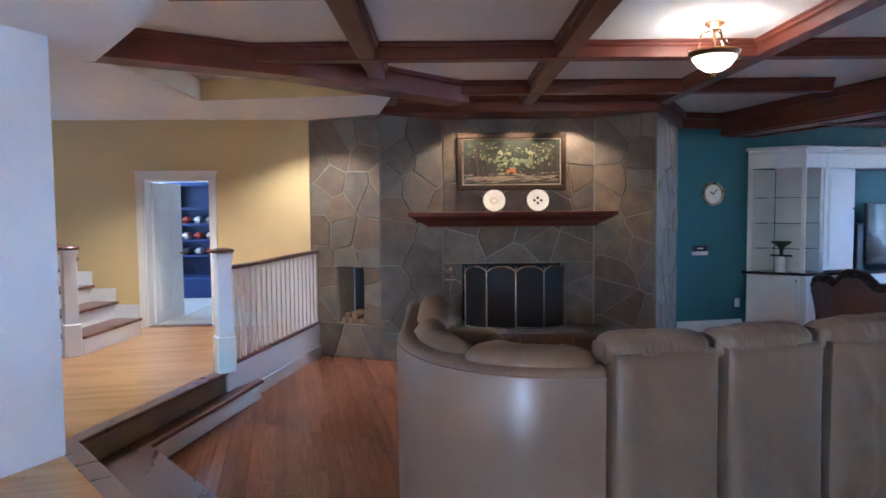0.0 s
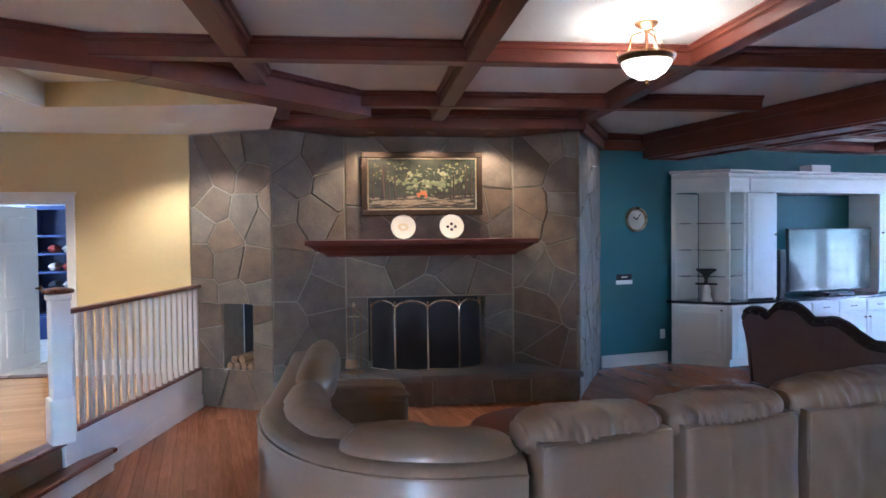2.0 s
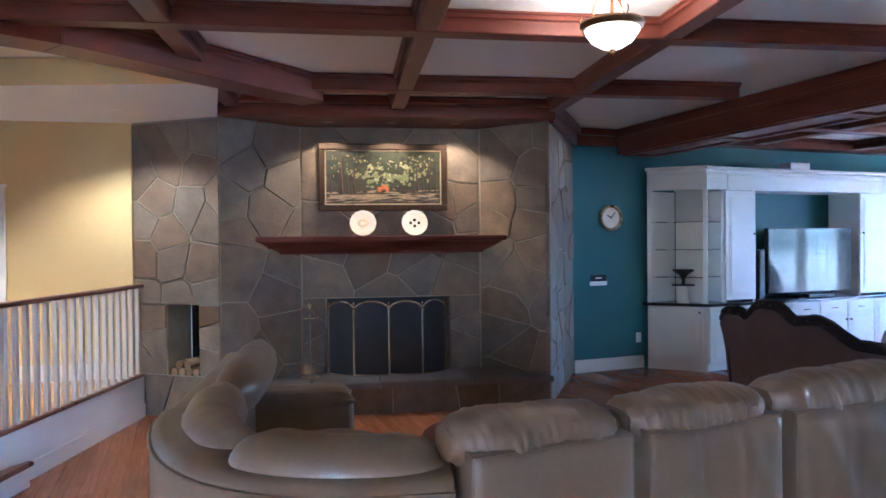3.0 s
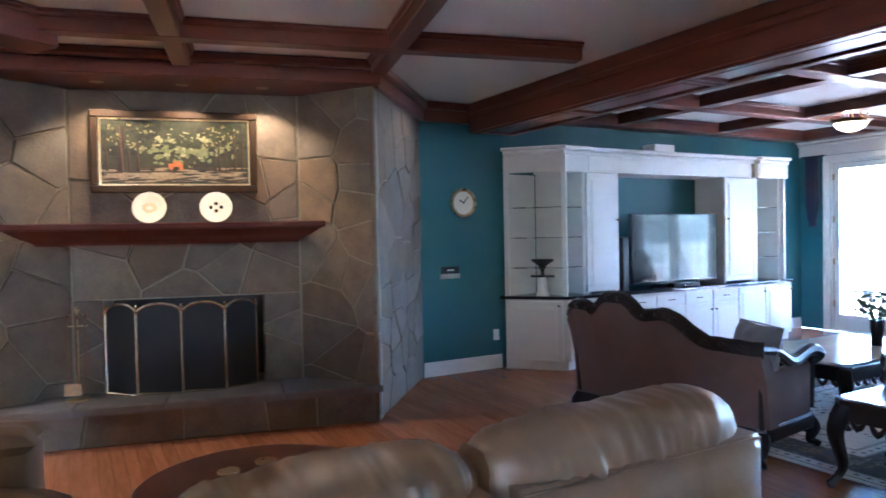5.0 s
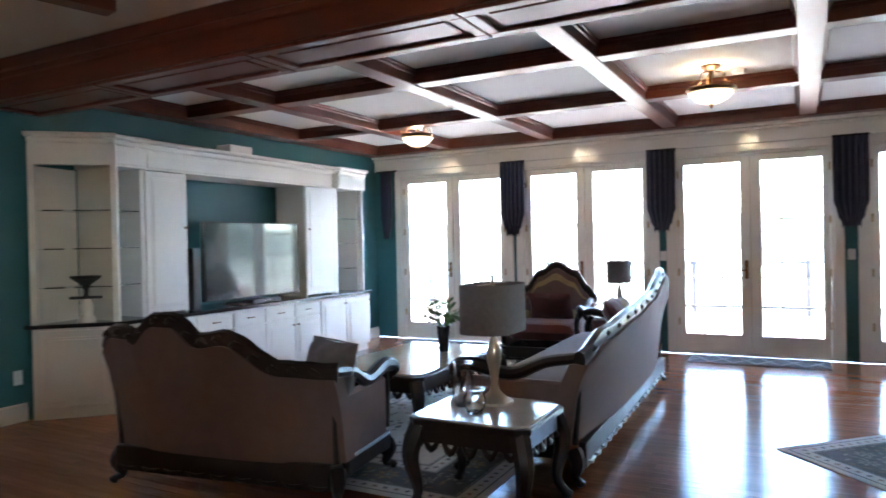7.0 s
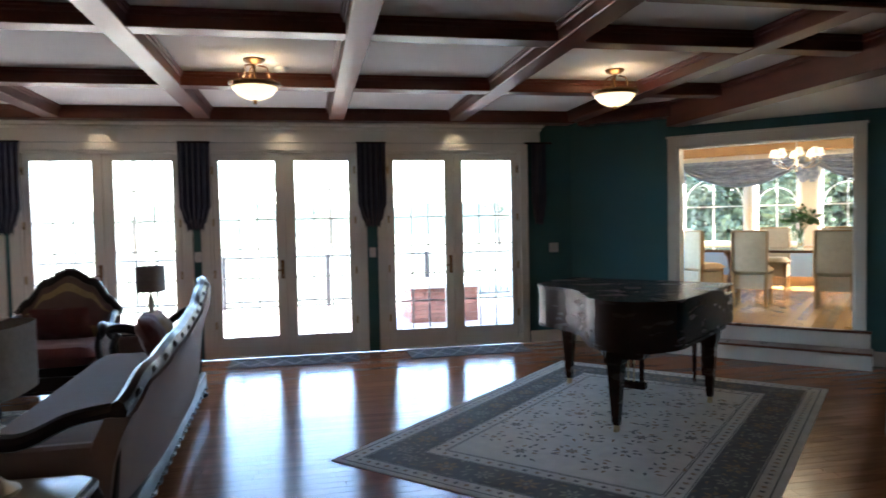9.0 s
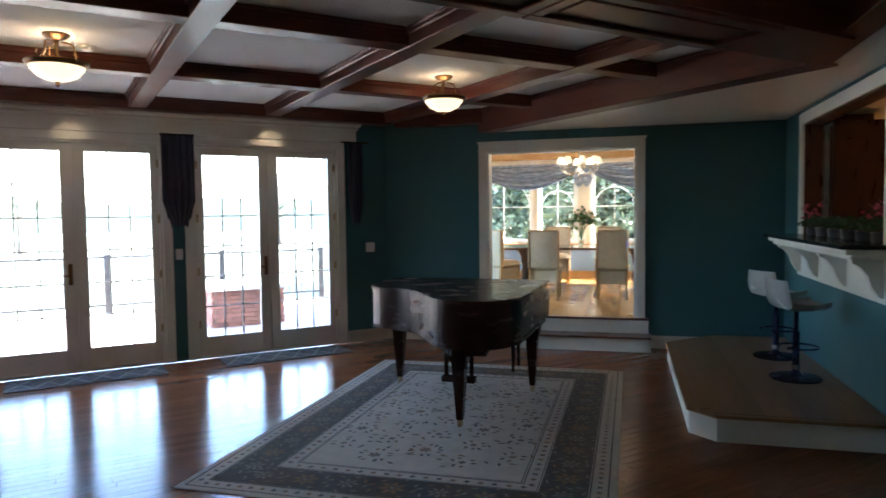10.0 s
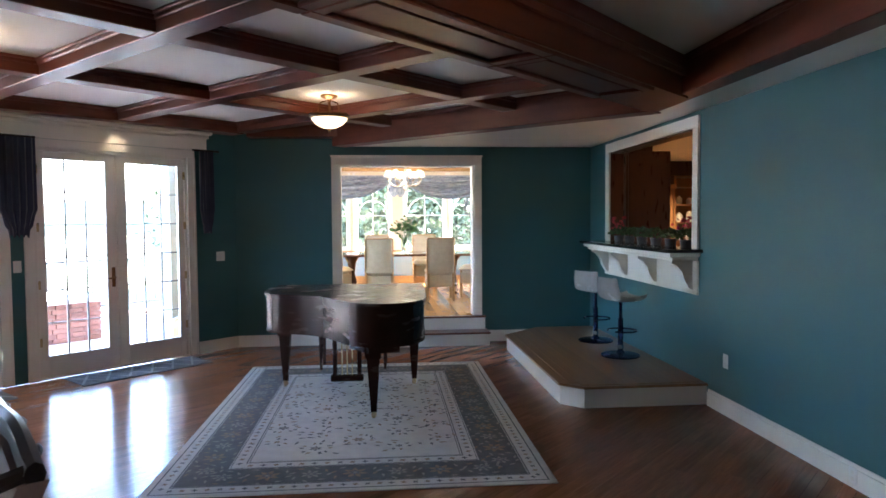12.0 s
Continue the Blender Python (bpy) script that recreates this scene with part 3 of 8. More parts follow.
# spotlights under the frieze
for u in (0.95, 1.55, 2.15):
    p = FP @ Vector((u, 0.24, 2.692))
    t = thing("recessed_spot", Matrix.Translation(p), "small recessed spotlight with brass ring, lit", "spotlight", "mantel spotlights")
    bm = B()
    lathe(bm, [(0.036, -0.004), (0.05, -0.006), (0.052, 0.0), (0.036, 0.0)], n=18)
    part("ring", bm, M_BRASS, t)
    bm = B()
    lathe(bm, [(0.034, -0.003), (0.034, 0.0)], n=18)
    part("lens", bm, glow("spot_lens", (1, 0.75, 0.42), 0.6), t, "glowing lens")
    q = FP @ Vector((u, 0.42, 1.6))
    spot("mantel_spot_light", (p.x, p.y, p.z - 0.02), 0.95, 116, (1.0, 0.66, 0.33), aim=tuple(q))
# painting: landscape with trees and a red wagon
pm = FP @ Matrix.Translation((0.85, 0.462, 1.87))
paint = thing("framed_painting", pm, "landscape oil painting in a dark gilt-edged frame", "painting")
PW, PH = 1.25, 0.65
bm = B()
for a, b, c, d in ((0, PW, 0, 0.06), (0, PW, PH - 0.06, PH), (0, 0.06, 0.06, PH - 0.06), (PW - 0.06, PW, 0.06, PH - 0.06)):
    box(bm, a, b, -0.03, 0.01, c, d, I4, 0.008)
part("frame", bm, mat("dark_gilt_frame", (0.05, 0.028, 0.014), (0.03, 0.016, 0.008), 0.55, scale=20, bump=0.2, spec=0.2), paint)
bm = B()
for a, b, c, d in ((0.06, PW - 0.06, 0.06, 0.072), (0.06, PW - 0.06, PH - 0.072, PH - 0.06), (0.06, 0.072, 0.072, PH - 0.072), (PW - 0.072, PW - 0.06, 0.072, PH - 0.072)):
    box(bm, a, b, -0.02, 0.0, c, d)
part("gilt_slip", bm, M_BRASS, paint, "thin gilt inner edge")
bm = B()
box(bm, 0.07, PW - 0.07, -0.004, 0.004, 0.07, PH - 0.07)
part("canvas", bm, mat("painted_canvas", (0.070, 0.062, 0.030), (0.016, 0.018, 0.010), 0.5, scale=9, bump=0.2, fine=70), paint)
rnd = random.Random(5)


def oil(name, c1, c2):
    return mat(name, c1, c2, 0.45, scale=30, bump=0.2, fine=120)


def dab(bm, x, z, rx, rz, y, k):
    pts = [(x + rx * math.cos(a) * (1 + 0.25 * math.sin(3 * a + k)), z + rz * math.sin(a) * (1 + 0.25 * math.cos(2 * a + k))) for a in [2 * math.pi * i / 9 for i in range(9)]]
    bm.faces.new([bm.verts.new((min(max(a, 0.073), PW - 0.073), y, min(max(b, 0.073), PH - 0.073))) for a, b in pts])


def dabs(name, material, count, where, rx, rz, y):
    """Many small brush dabs; where() gives the place of one."""
    bm = B()
    for k in range(count):
        x, z = where()
        dab(bm, x, z, rnd.uniform(rx * 0.4, rx), rnd.uniform(rz * 0.4, rz), y - 0.00001 * k, k)
    part(name, bm, material, paint)["kind"] = "stuff"


dabs("painted_shade", oil("painted_shade", (0.030, 0.028, 0.014), (0.012, 0.012, 0.008)), 120, lambda: (rnd.uniform(0.09, 1.16), rnd.uniform(0.3, 0.57)), 0.05, 0.03, -0.0048)
dabs("painted_glow", oil("painted_glow", (0.46, 0.42, 0.25), (0.28, 0.26, 0.12)), 80, lambda: (rnd.gauss(0.70, 0.12), rnd.gauss(0.40, 0.055)), 0.028, 0.02, -0.0062)
dabs("painted_ground", oil("painted_ground", (0.40, 0.30, 0.17), (0.20, 0.14, 0.08)), 80, lambda: (rnd.uniform(0.1, 1.15), rnd.uniform(0.09, 0.20)), 0.11, 0.012, -0.0076)
dabs("painted_shadow", oil("painted_shadow", (0.075, 0.050, 0.028), (0.04, 0.028, 0.016)), 46, lambda: (rnd.uniform(0.1, 1.15), rnd.choice((rnd.uniform(0.08, 0.11), rnd.uniform(0.16, 0.21)))), 0.10, 0.009, -0.0086)
dabs("painted_distance", oil("painted_distance", (0.26, 0.27, 0.12), (0.12, 0.13, 0.05)), 120, lambda: (rnd.gauss(0.68, 0.17), rnd.gauss(0.34, 0.055)), 0.024, 0.022, -0.0094)
dabs("painted_leaves", oil("painted_leaves", (0.060, 0.062, 0.024), (0.018, 0.020, 0.009)), 240, lambda: (rnd.choice((rnd.uniform(0.09, 0.46), rnd.uniform(0.86, 1.16), rnd.gauss(0.66, 0.10))), rnd.uniform(0.36, 0.57)), 0.028, 0.02, -0.0108)
dabs("painted_highlights", oil("painted_highlights", (0.32, 0.27, 0.12), (0.18, 0.16, 0.06)), 80, lambda: (rnd.choice((rnd.uniform(0.12, 0.48), rnd.uniform(0.80, 1.12))), rnd.uniform(0.33, 0.54)), 0.013, 0.012, -0.0136)
M_PTRUNK, M_PTRUNKL = oil("painted_trunks", (0.045, 0.024, 0.013), (0.02, 0.012, 0.008)), oil("painted_lit_trunks", (0.15, 0.085, 0.04), (0.09, 0.05, 0.025))
for x, w, h in ((0.11, 0.02, 0.44), (0.19, 0.055, 0.52), (0.27, 0.015, 0.36), (0.33, 0.03, 0.40), (0.91, 0.012, 0.36), (0.945, 0.02, 0.44), (1.00, 0.012, 0.38), (1.06, 0.026, 0.50), (1.12, 0.018, 0.46)):
    for mm, a, b, y in ((M_PTRUNK, 0.0, 1.0, -0.0150), (M_PTRUNKL, 0.70, 0.92, -0.0154)):
        bm = B()
        lean = rnd.uniform(-0.015, 0.015)
        bm.faces.new([bm.verts.new(p) for p in ((x + w * a, y, 0.17), (x + w * b, y, 0.17), (x + lean + w * (0.2 + 0.6 * b), y, h), (x + lean + w * (0.2 + 0.6 * a), y, h))])
        part("painted_trunk", bm, mm, paint)
bm = B()
for a, b, c, d in ((0.565, 0.675, 0.208, 0.232), (0.60, 0.66, 0.232, 0.252)):
    box(bm, a, b, -0.0166, -0.016, c, d)
dab(bm, 0.585, 0.198, 0.017, 0.017, -0.0164, 1)
dab(bm, 0.66, 0.198, 0.017, 0.017, -0.0164, 2)
part("painted_wagon", bm, oil("painted_wagon", (0.58, 0.17, 0.03), (0.40, 0.10, 0.02)), paint)
bm = B()
for k, x in enumerate((0.745, 0.79, 0.83)):
    dab(bm, x, 0.222, 0.026, 0.016, -0.0168, k)
    for dx in (-0.016, 0.014):
        box(bm, x + dx, x + dx + 0.006, -0.0168, -0.0164, 0.178, 0.215)
part("painted_team", bm, oil("painted_team", (0.05, 0.03, 0.02), (0.03, 0.02, 0.012)), paint)

# two plates on the mantel
M_CHINA = mat("white_china", (0.78, 0.74, 0.64), (0.70, 0.65, 0.54), 0.18, scale=18, bump=0.0)
M_CHINA2 = mat("ochre_china_pattern", (0.62, 0.48, 0.22), (0.7, 0.62, 0.45), 0.2, scale=30, bump=0.0)
for u, motif in ((1.27, M_CHINA2), (1.77, M_EBONY)):
    t = thing("plate", FP @ Matrix.Translation((u, 0.39, 1.627)) @ pose(0, 0, 0, -14), "round white china plate propped upright on the mantel", "plate", "mantel plates")
    up = pose(0, 0, 0.125, 90, 0, 0)
    bm = B()
    lathe(bm, [(0.05, -0.006), (0.085, 0.0), (0.125, 0.016), (0.127, 0.02), (0.122, 0.02), (0.083, 0.006), (0.0, 0.003)], up, 32)
    part("dish", bm, M_CHINA, t, smooth=True)
    bm = B()
    for k in range(9 if motif is M_CHINA2 else 4):
        a = k * (0.7 if motif is M_CHINA2 else 1.57)
        lathe(bm, [(0.016, 0.0065), (0.016, 0.008)], up @ Matrix.Translation((0.04 * math.cos(a), 0.03 * math.sin(a), 0)), 8)
    part("motif", bm, motif, t, "painted motif")
# fire screen of four folding panels
scr = thing("fire_screen", FP @ Matrix.Translation((0, 0, 0.30)), "folding brass fire screen with four arched black mesh panels", "fire screen")
M_MESH = mat("black_wire_mesh", (0.006, 0.006, 0.008), (0.012, 0.012, 0.014), 0.55, scale=200, bump=0.3)
fold = [(0.93, 0.40), (1.17, 0.27), (1.50, 0.25), (1.82, 0.27), (2.06, 0.42)]
for k in range(4):
    p, q = fold[k], fold[k + 1]
    m, w = face_frame(p, q), dist(p, q)
    pan = part("panel", B(), M_BRASS, scr)
    arch = [(w / 2 - (w / 2) * math.cos(math.pi * i / 10), 0, 0.62 + 0.085 * math.sin(math.pi * i / 10)) for i in range(11)]
    bm = B()
    tube(bm, [(0, 0, 0.0)] + arch + [(w, 0, 0.0), (0, 0, 0.012)], 0.011, m, 6)
    for i in (0, 1):
        lathe(bm, [(0.008, 0.62), (0.016, 0.65), (0.006, 0.665), (0.013, 0.685), (0.001, 0.705)], m @ Matrix.Translation((i * w, 0, 0)), 8)
    part("panel_frame", bm, M_PALEBRASS, pan)
    bm = B()
    vs = [bm.verts.new(m @ Vector((x, y, z))) for y in (-0.003, 0.003) for x, z in [(0.0, 0.012)] + [(a[0], a[2]) for a in arch] + [(w, 0.012)]]
    n = len(vs) // 2
    bm.faces.new(vs[:n])
    bm.faces.new(vs[n:][::-1])
    part("mesh", bm, M_MESH, pan)
# fire tools
tools = thing("fire_tools", FP @ Matrix.Translation((0.76, 0.27, 0.30)), "brass fireplace tool set on a round stand", "fire tools")
bm = B()
lathe(bm, [(0.09, 0), (0.09, 0.012), (0.07, 0.02), (0.015, 0.03)], n=20)
part("base", bm, M_BRASS, tools)
bm = B()
tube(bm, [(0, 0, 0.02), (0, 0, 0.66)], 0.008)
lathe(bm, [(0.01, 0.66), (0.02, 0.68), (0.001, 0.71)], n=10)
tube(bm, [(-0.07, 0, 0.56), (0.07, 0, 0.56)], 0.006)
part("post", bm, M_BRASS, tools)
for dx in (-0.06, 0.0, 0.06):
    bm = B()
    tube(bm, [(dx, -0.03, 0.05), (dx, -0.03, 0.62)], 0.006, n=6)
    lathe(bm, [(0.006, 0.6), (0.013, 0.63), (0.001, 0.66)], Matrix.Translation((dx, -0.03, 0)), 8)
    if dx < 0.05:
        box(bm, dx - 0.03, dx + 0.03, -0.035, -0.025, 0.04, 0.13)
    part("tool", bm, M_BRONZE, tools)
# logs in the niche
M_LOG = mat("split_firewood", (0.30, 0.20, 0.11), (0.14, 0.085, 0.045), 0.85, scale=14, bump=0.4)
for k, (x, z) in enumerate(((0.42, 0.41), (0.50, 0.41), (0.58, 0.415), (0.65, 0.41), (0.47, 0.475), (0.56, 0.48))):
    bm = B()
    tube(bm, [(x, 0.03, z), (x + 0.005, 0.32, z)], 0.036, LEFT, 8)
    tagged(part("log", bm, M_LOG), "short split firewood log in the stone niche", "log", "niche logs")


# ---- french doors ----
M_MUNTIN = mat("grey_muntin", (0.36, 0.35, 0.33), None, 0.5, bump=0.0)
M_CURTAIN = mat("dark_blue_damask", (0.030, 0.032, 0.070), (0.018, 0.020, 0.046), 0.8, scale=16, bump=0.25, sheen=0.3)
FR = face_frame((13.0, 0.0), (13.0, 9.0))       # x = plan y, y into the room


def french_pair(cy):
    m = FR @ Matrix.Translation((cy, 0, 0))
    d = thing("french_door", m, "pair of cream french doors with eighteen small panes, closed", "french door", "french doors", "structure")
    d.name = "door_french"
    bm = B()
    box(bm, -0.85, -0.82, -0.15, 0.0, 0, 2.42)
    box(bm, 0.82, 0.85, -0.15, 0.0, 0, 2.42)
    box(bm, -0.82, 0.82, -0.15, 0.0, 2.39, 2.42)
    box(bm, -0.82, 0.82, -0.15, 0.0, 0.0, 0.02)
    part("door_frame", bm, M_TRIM, d)
    bm = B()
    box(bm, -0.02, 0.02, -0.075, -0.061, 0.021, 2.389)
    box(bm, -0.819, -0.80, -0.075, -0.061, 0.021, 2.389)
    box(bm, 0.80, 0.819, -0.075, -0.061, 0.021, 2.389)
    box(bm, -0.80, -0.02, -0.075, -0.061, 0.021, 0.06)
    box(bm, 0.02, 0.80, -0.075, -0.061, 0.021, 0.06)
    box(bm, -0.80, -0.02, -0.075, -0.061, 2.36, 2.389)
    box(bm, 0.02, 0.80, -0.075, -0.061, 2.36, 2.389)
    part("door_stop", bm, M_TRIM, d)
    bm = B()
    for s in (-1, 1):
        box(bm, s * 0.85, s * 0.95, 0.0, 0.025, 0, 2.42, I4, 0.004)
        box(bm, s * 0.925, s * 0.95, 0.025, 0.035, 0, 2.42, I4, 0.003)
    box(bm, -0.95, 0.95, 0.0, 0.026, 2.42, 2.51, I4, 0.004)
    part("casing", bm, M_TRIM, d)
    for s in (-1, 1):
        leaf = part("leaf", B(), M_TRIM, d)
        x0, x1 = (-0.815, -0.004) if s < 0 else (0.004, 0.815)
        g0, g1 = (-0.74, -0.115) if s < 0 else (0.115, 0.74)
        bm = B()
        box(bm, x0, g0, -0.06, -0.015, 0.025, 2.385, I4, 0.003)
        box(bm, g1, x1, -0.06, -0.015, 0.025, 2.385, I4, 0.003)
        box(bm, g0, g1, -0.06, -0.015, 0.025, 0.245, I4, 0.003)
        box(bm, g0, g1, -0.06, -0.015, 2.305, 2.385, I4, 0.003)
        part("leaf_frame", bm, M_TRIM, leaf)
        bm = B()
        for i in (1, 2):
            x = g0 + (g1 - g0) * i / 3
            box(bm, x - 0.008, x + 0.008, -0.05, -0.03, 0.245, 2.305)
        for j in range(1, 6):
            z = 0.245 + 2.06 * j / 6
            box(bm, g0, g1, -0.049, -0.031, z - 0.007, z + 0.007)
        part("muntins", bm, M_MUNTIN, leaf)
        bm = B()
        box(bm, g0, g1, -0.042, -0.038, 0.245, 2.305)
        part("pane", bm, M_GLASS, leaf).visible_shadow = False
        bm = B()
        for z in (0.35, 0.95, 1.55, 2.15):
            x = x0 if s < 0 else x1
            box(bm, x - 0.012, x + 0.012, -0.018, 0.004, z, z + 0.09, I4, 0.003)
        part("hinges", bm, M_BRASS, leaf)
    bm = B()
    box(bm, 0.03, 0.07, -0.015, -0.008, 0.92, 1.14, I4, 0.003)
    tube(bm, [(0.05, -0.01, 1.03), (0.05, 0.035, 1.03), (0.05, 0.04, 1.02), (0.13, 0.04, 1.02)], 0.009)
    part("door_handle", bm, M_BRONZE, d, "bronze lever handle")


for cy, w in DOOR_Y:
    french_pair(cy)


def jabot(cy, half=False):
    """A narrow lined curtain tail, pleated, stepping in to a point."""
    w = 0.34
    t = thing("curtain", FR @ Matrix.Translation((cy, 0.045, 0)), "narrow dark blue damask curtain tail between the doors", "curtain", "door curtains")
    bm, rows = B(), []
    zs = [(2.50, 1.0), (2.3, 1.0), (2.0, 1.0), (1.78, 1.0), (1.72, 0.86), (1.64, 0.72), (1.60, 0.55), (1.52, 0.5)]
    n = 16
    for y in (0.0, 0.02):
        for z, f in zs:
            rows.append([bm.verts.new(((i / n - 0.5) * w * f * (0.55 if half else 1), y + 0.03 + 0.02 * math.cos(i * 2.2 + z * 0.7), z - 0.03 * (i % 4 == 0) * (z < 1.7))) for i in range(n + 1)])
    k = len(zs)
    for a, b in list(zip(rows[:k], rows[1:k])) + list(zip(rows[k:], rows[k + 1:])):
        for i in range(n):
            bm.faces.new((a[i], a[i + 1], b[i + 1], b[i]))
    for i in range(k - 1):
        for e in (0, n):
            bm.faces.new((rows[i][e], rows[i + 1][e], rows[k + i + 1][e], rows[k + i][e]))
    bmesh.ops.recalc_face_normals(bm, faces=bm.faces)
    part("cloth", bm, M_CURTAIN, t, smooth=True)
    bm = B()
    tube(bm, [(-w * 0.52, 0.03, 2.51), (w * 0.52, 0.03, 2.51)], 0.012)
    part("rod", bm, M_EBONY, t)


for cy in (2.805, 4.815, 6.785):
    jabot(cy)
jabot(0.72, True)
jabot(8.83, True)

# mats before the doors
M_MAT = mat("woven_door_mat", (0.13, 0.12, 0.11), (0.055, 0.058, 0.066), 0.95, scale=22, bump=0.5, fine=200, spec=0.1)
M_MAT2 = mat("mat_pattern", (0.24, 0.225, 0.20), (0.16, 0.155, 0.15), 0.95, scale=30, bump=0.4, spec=0.1)
for cy in (1.72, 3.75, 7.7):
    t = thing("door_mat", pose(12.66, cy, 0.0), "small patterned door mat with diamond trellis", "door mat", "door mats")
    bm = B()
    box(bm, -0.26, 0.26, -0.72, 0.72, 0.0, 0.010, I4, 0.003)
    part("mat_body", bm, M_MAT, t)
    bm = B()
    for k in range(6):
        y = -0.6 + 0.24 * k
        for a, b in (((-0.22, y - 0.12), (0.0, y)), ((0.0, y), (0.22, y - 0.12)), ((-0.22, y + 0.12), (0.0, y)), ((0.0, y), (0.22, y + 0.12))):
            box(bm, 0, dist(a, b), -0.012, 0.012, 0.009, 0.0125 + 0.0002 * k, face_frame(a, b))
    part("trellis", bm, M_MAT2, t)["kind"] = "stuff"

# ---- the deck and the distance ----
M_DECK = mat("weathered_deck_boards", (0.42, 0.33, 0.29), (0.30, 0.23, 0.2), 0.8, scale=3, bump=0.2, stretch=(8, 0.6, 1), vary=0.1)
M_RAIL = mat("black_deck_rail", (0.02, 0.02, 0.022), None, 0.4, bump=0.0)
M_BRICK = mat("red_brick", (0.36, 0.16, 0.11), (0.24, 0.10, 0.07), 0.85, scale=14, bump=0.4, vary=0.25)
M_GRASS = mat("rough_meadow", (0.17, 0.175, 0.12), (0.12, 0.125, 0.085), 0.95, scale=1.5, bump=0.4)
bm = B()
bmesh.ops.create_grid(bm, x_segments=4, y_segments=4, size=1500, matrix=pose(0, 0, -0.9))
solid("ground", bm, M_GRASS, "green meadow ground falling away to the horizon", "ground")
bm = B()
box(bm, 13.17, 18.6, -9.0, 14.0, -0.5, -0.11)
deck = solid("deck", bm, M_DECK, "weathered reddish timber deck outside the doors", "deck")
for k in range(38):
    bm = B()
    x = 13.18 + k * 0.142
    box(bm, x, x + 0.136, -9.0, 14.0, -0.109, -0.085)
    part("plank", bm, M_DECK, deck)


def rail_panel(y0):
    t = thing("deck_railing", pose(18.5, y0, -0.085), "black metal deck railing with slim balusters", "railing", "deck railings")
    bm = B()
    box(bm, -0.05, 0.05, -0.05, 0.05, 0, 1.05, I4, 0.006)
    part("post", bm, M_RAIL, t)
    for z in (0.12, 0.98):
        bm = B()
        box(bm, -0.02, 0.02, 0.05, 1.95, z, z + 0.035)
        part("rail", bm, M_RAIL, t)
    for k in range(14):
        bm = B()
        y = 0.16 + k * 0.13
        box(bm, -0.009, 0.009, y - 0.009, y + 0.009, 0.155, 0.98)
        part("baluster", bm, M_RAIL, t)
    return t


first = rail_panel(-8.8)
for k in range(1, 11):
    copy_thing(first, pose(18.5, -8.8 + 2.0 * k, -0.085))
# brick fire pit on the deck
pit = thing("brick_fire_pit", pose(16.2, 1.4, -0.085), "square red brick fire pit with a stone cap on the deck", "fire pit")
bm = B()
box(bm, -0.53, 0.53, -0.53, 0.53, 0.0, 0.56)
part("core", bm, M_MORTAR, pit)
brick = B()
box(brick, -0.1, 0.1, -0.02, 0.02, 0, 0.062)
brick_me = mesh_of("brick", brick, M_BRICK)
for r in range(8):
    for side in range(4):
        for k in range(5):
            ob = new("brick", brick_me)
            ob.parent = pit
            ob.matrix_basis = pose(0, 0, 0, 0, 0, 90 * side) @ pose(-0.44 + 0.212 * k + (0.05 if r % 2 else 0), -0.54, 0.005 + r * 0.07)
bm = B()
for a, b, c, d in ((-0.6, 0.6, -0.6, -0.32), (-0.6, 0.6, 0.32, 0.6), (-0.6, -0.32, -0.32, 0.32), (0.32, 0.6, -0.32, 0.32)):
    box(bm, a, b, c, d, 0.56, 0.63, I4, 0.01)
part("cap", bm, M_TRIM, pit, "pale stone cap")

# trees beyond the deck
M_BARK = mat("tree_bark", (0.10, 0.08, 0.06), (0.06, 0.045, 0.035), 0.95, scale=8, bump=0.5)
M_LEAF = mat("tree_leaves", (0.095, 0.12, 0.06), (0.05, 0.07, 0.03), 0.7, scale=3, bump=0.0, vary=0.35)


def tree(x, y, h, seed, group="trees beyond the deck", label="leafy green tree beyond the deck", leaves=1500, low=0.3):
    rnd = random.Random(seed)
    t = thing("tree", pose(x, y, -0.9), label, "tree", group)
    bm = B()
    tube(bm, bend([(0, 0, 0), (0.1, 0.05, h * 0.35), (0.0, 0.1, h * 0.8)]), [0.22 * (1 - 0.8 * i / 12) for i in range(13)], n=8)
    tips = []
    for k in range(11):
        a, z = rnd.uniform(0, 6.3), h * rnd.uniform(low, 0.75)
        e = Vector((math.cos(a), math.sin(a), 0.45)) * h * rnd.uniform(0.16, 0.32) + Vector((0, 0, z))
        tube(bm, bend([(0, 0.05, z), (e.x * 0.5, e.y * 0.5, z + (e.z - z) * 0.35), tuple(e)], 3), [0.07, 0.06, 0.05, 0.04, 0.03, 0.02, 0.012], n=5)
        tips.append(e)
    part("trunk", bm, M_BARK, t)
    tips.append(Vector((0, 0, h * 0.9)))
    verts, faces = [], []
    for k in range(leaves):
        c = rnd.choice(tips) + Vector((rnd.gauss(0, 1), rnd.gauss(0, 1), rnd.gauss(0, 0.8))) * h * 0.085
        d1 = Vector((rnd.gauss(0, 1), rnd.gauss(0, 1), rnd.gauss(0, 1))).normalized()
        d2 = d1.orthogonal().normalized()
        s = rnd.uniform(0.05, 0.11) * h / 6
        i = len(verts)
        verts += [c - d1 * s, c + d2 * s * 0.5, c + d1 * s, c - d2 * s * 0.5]
        faces.append((i, i + 1, i + 2, i + 3))
    me = bpy.data.meshes.new("crown")
    me.from_pydata([tuple(v) for v in verts], [], faces)
    me.materials.append(M_LEAF)
    new("crown", me).parent = t
    return t


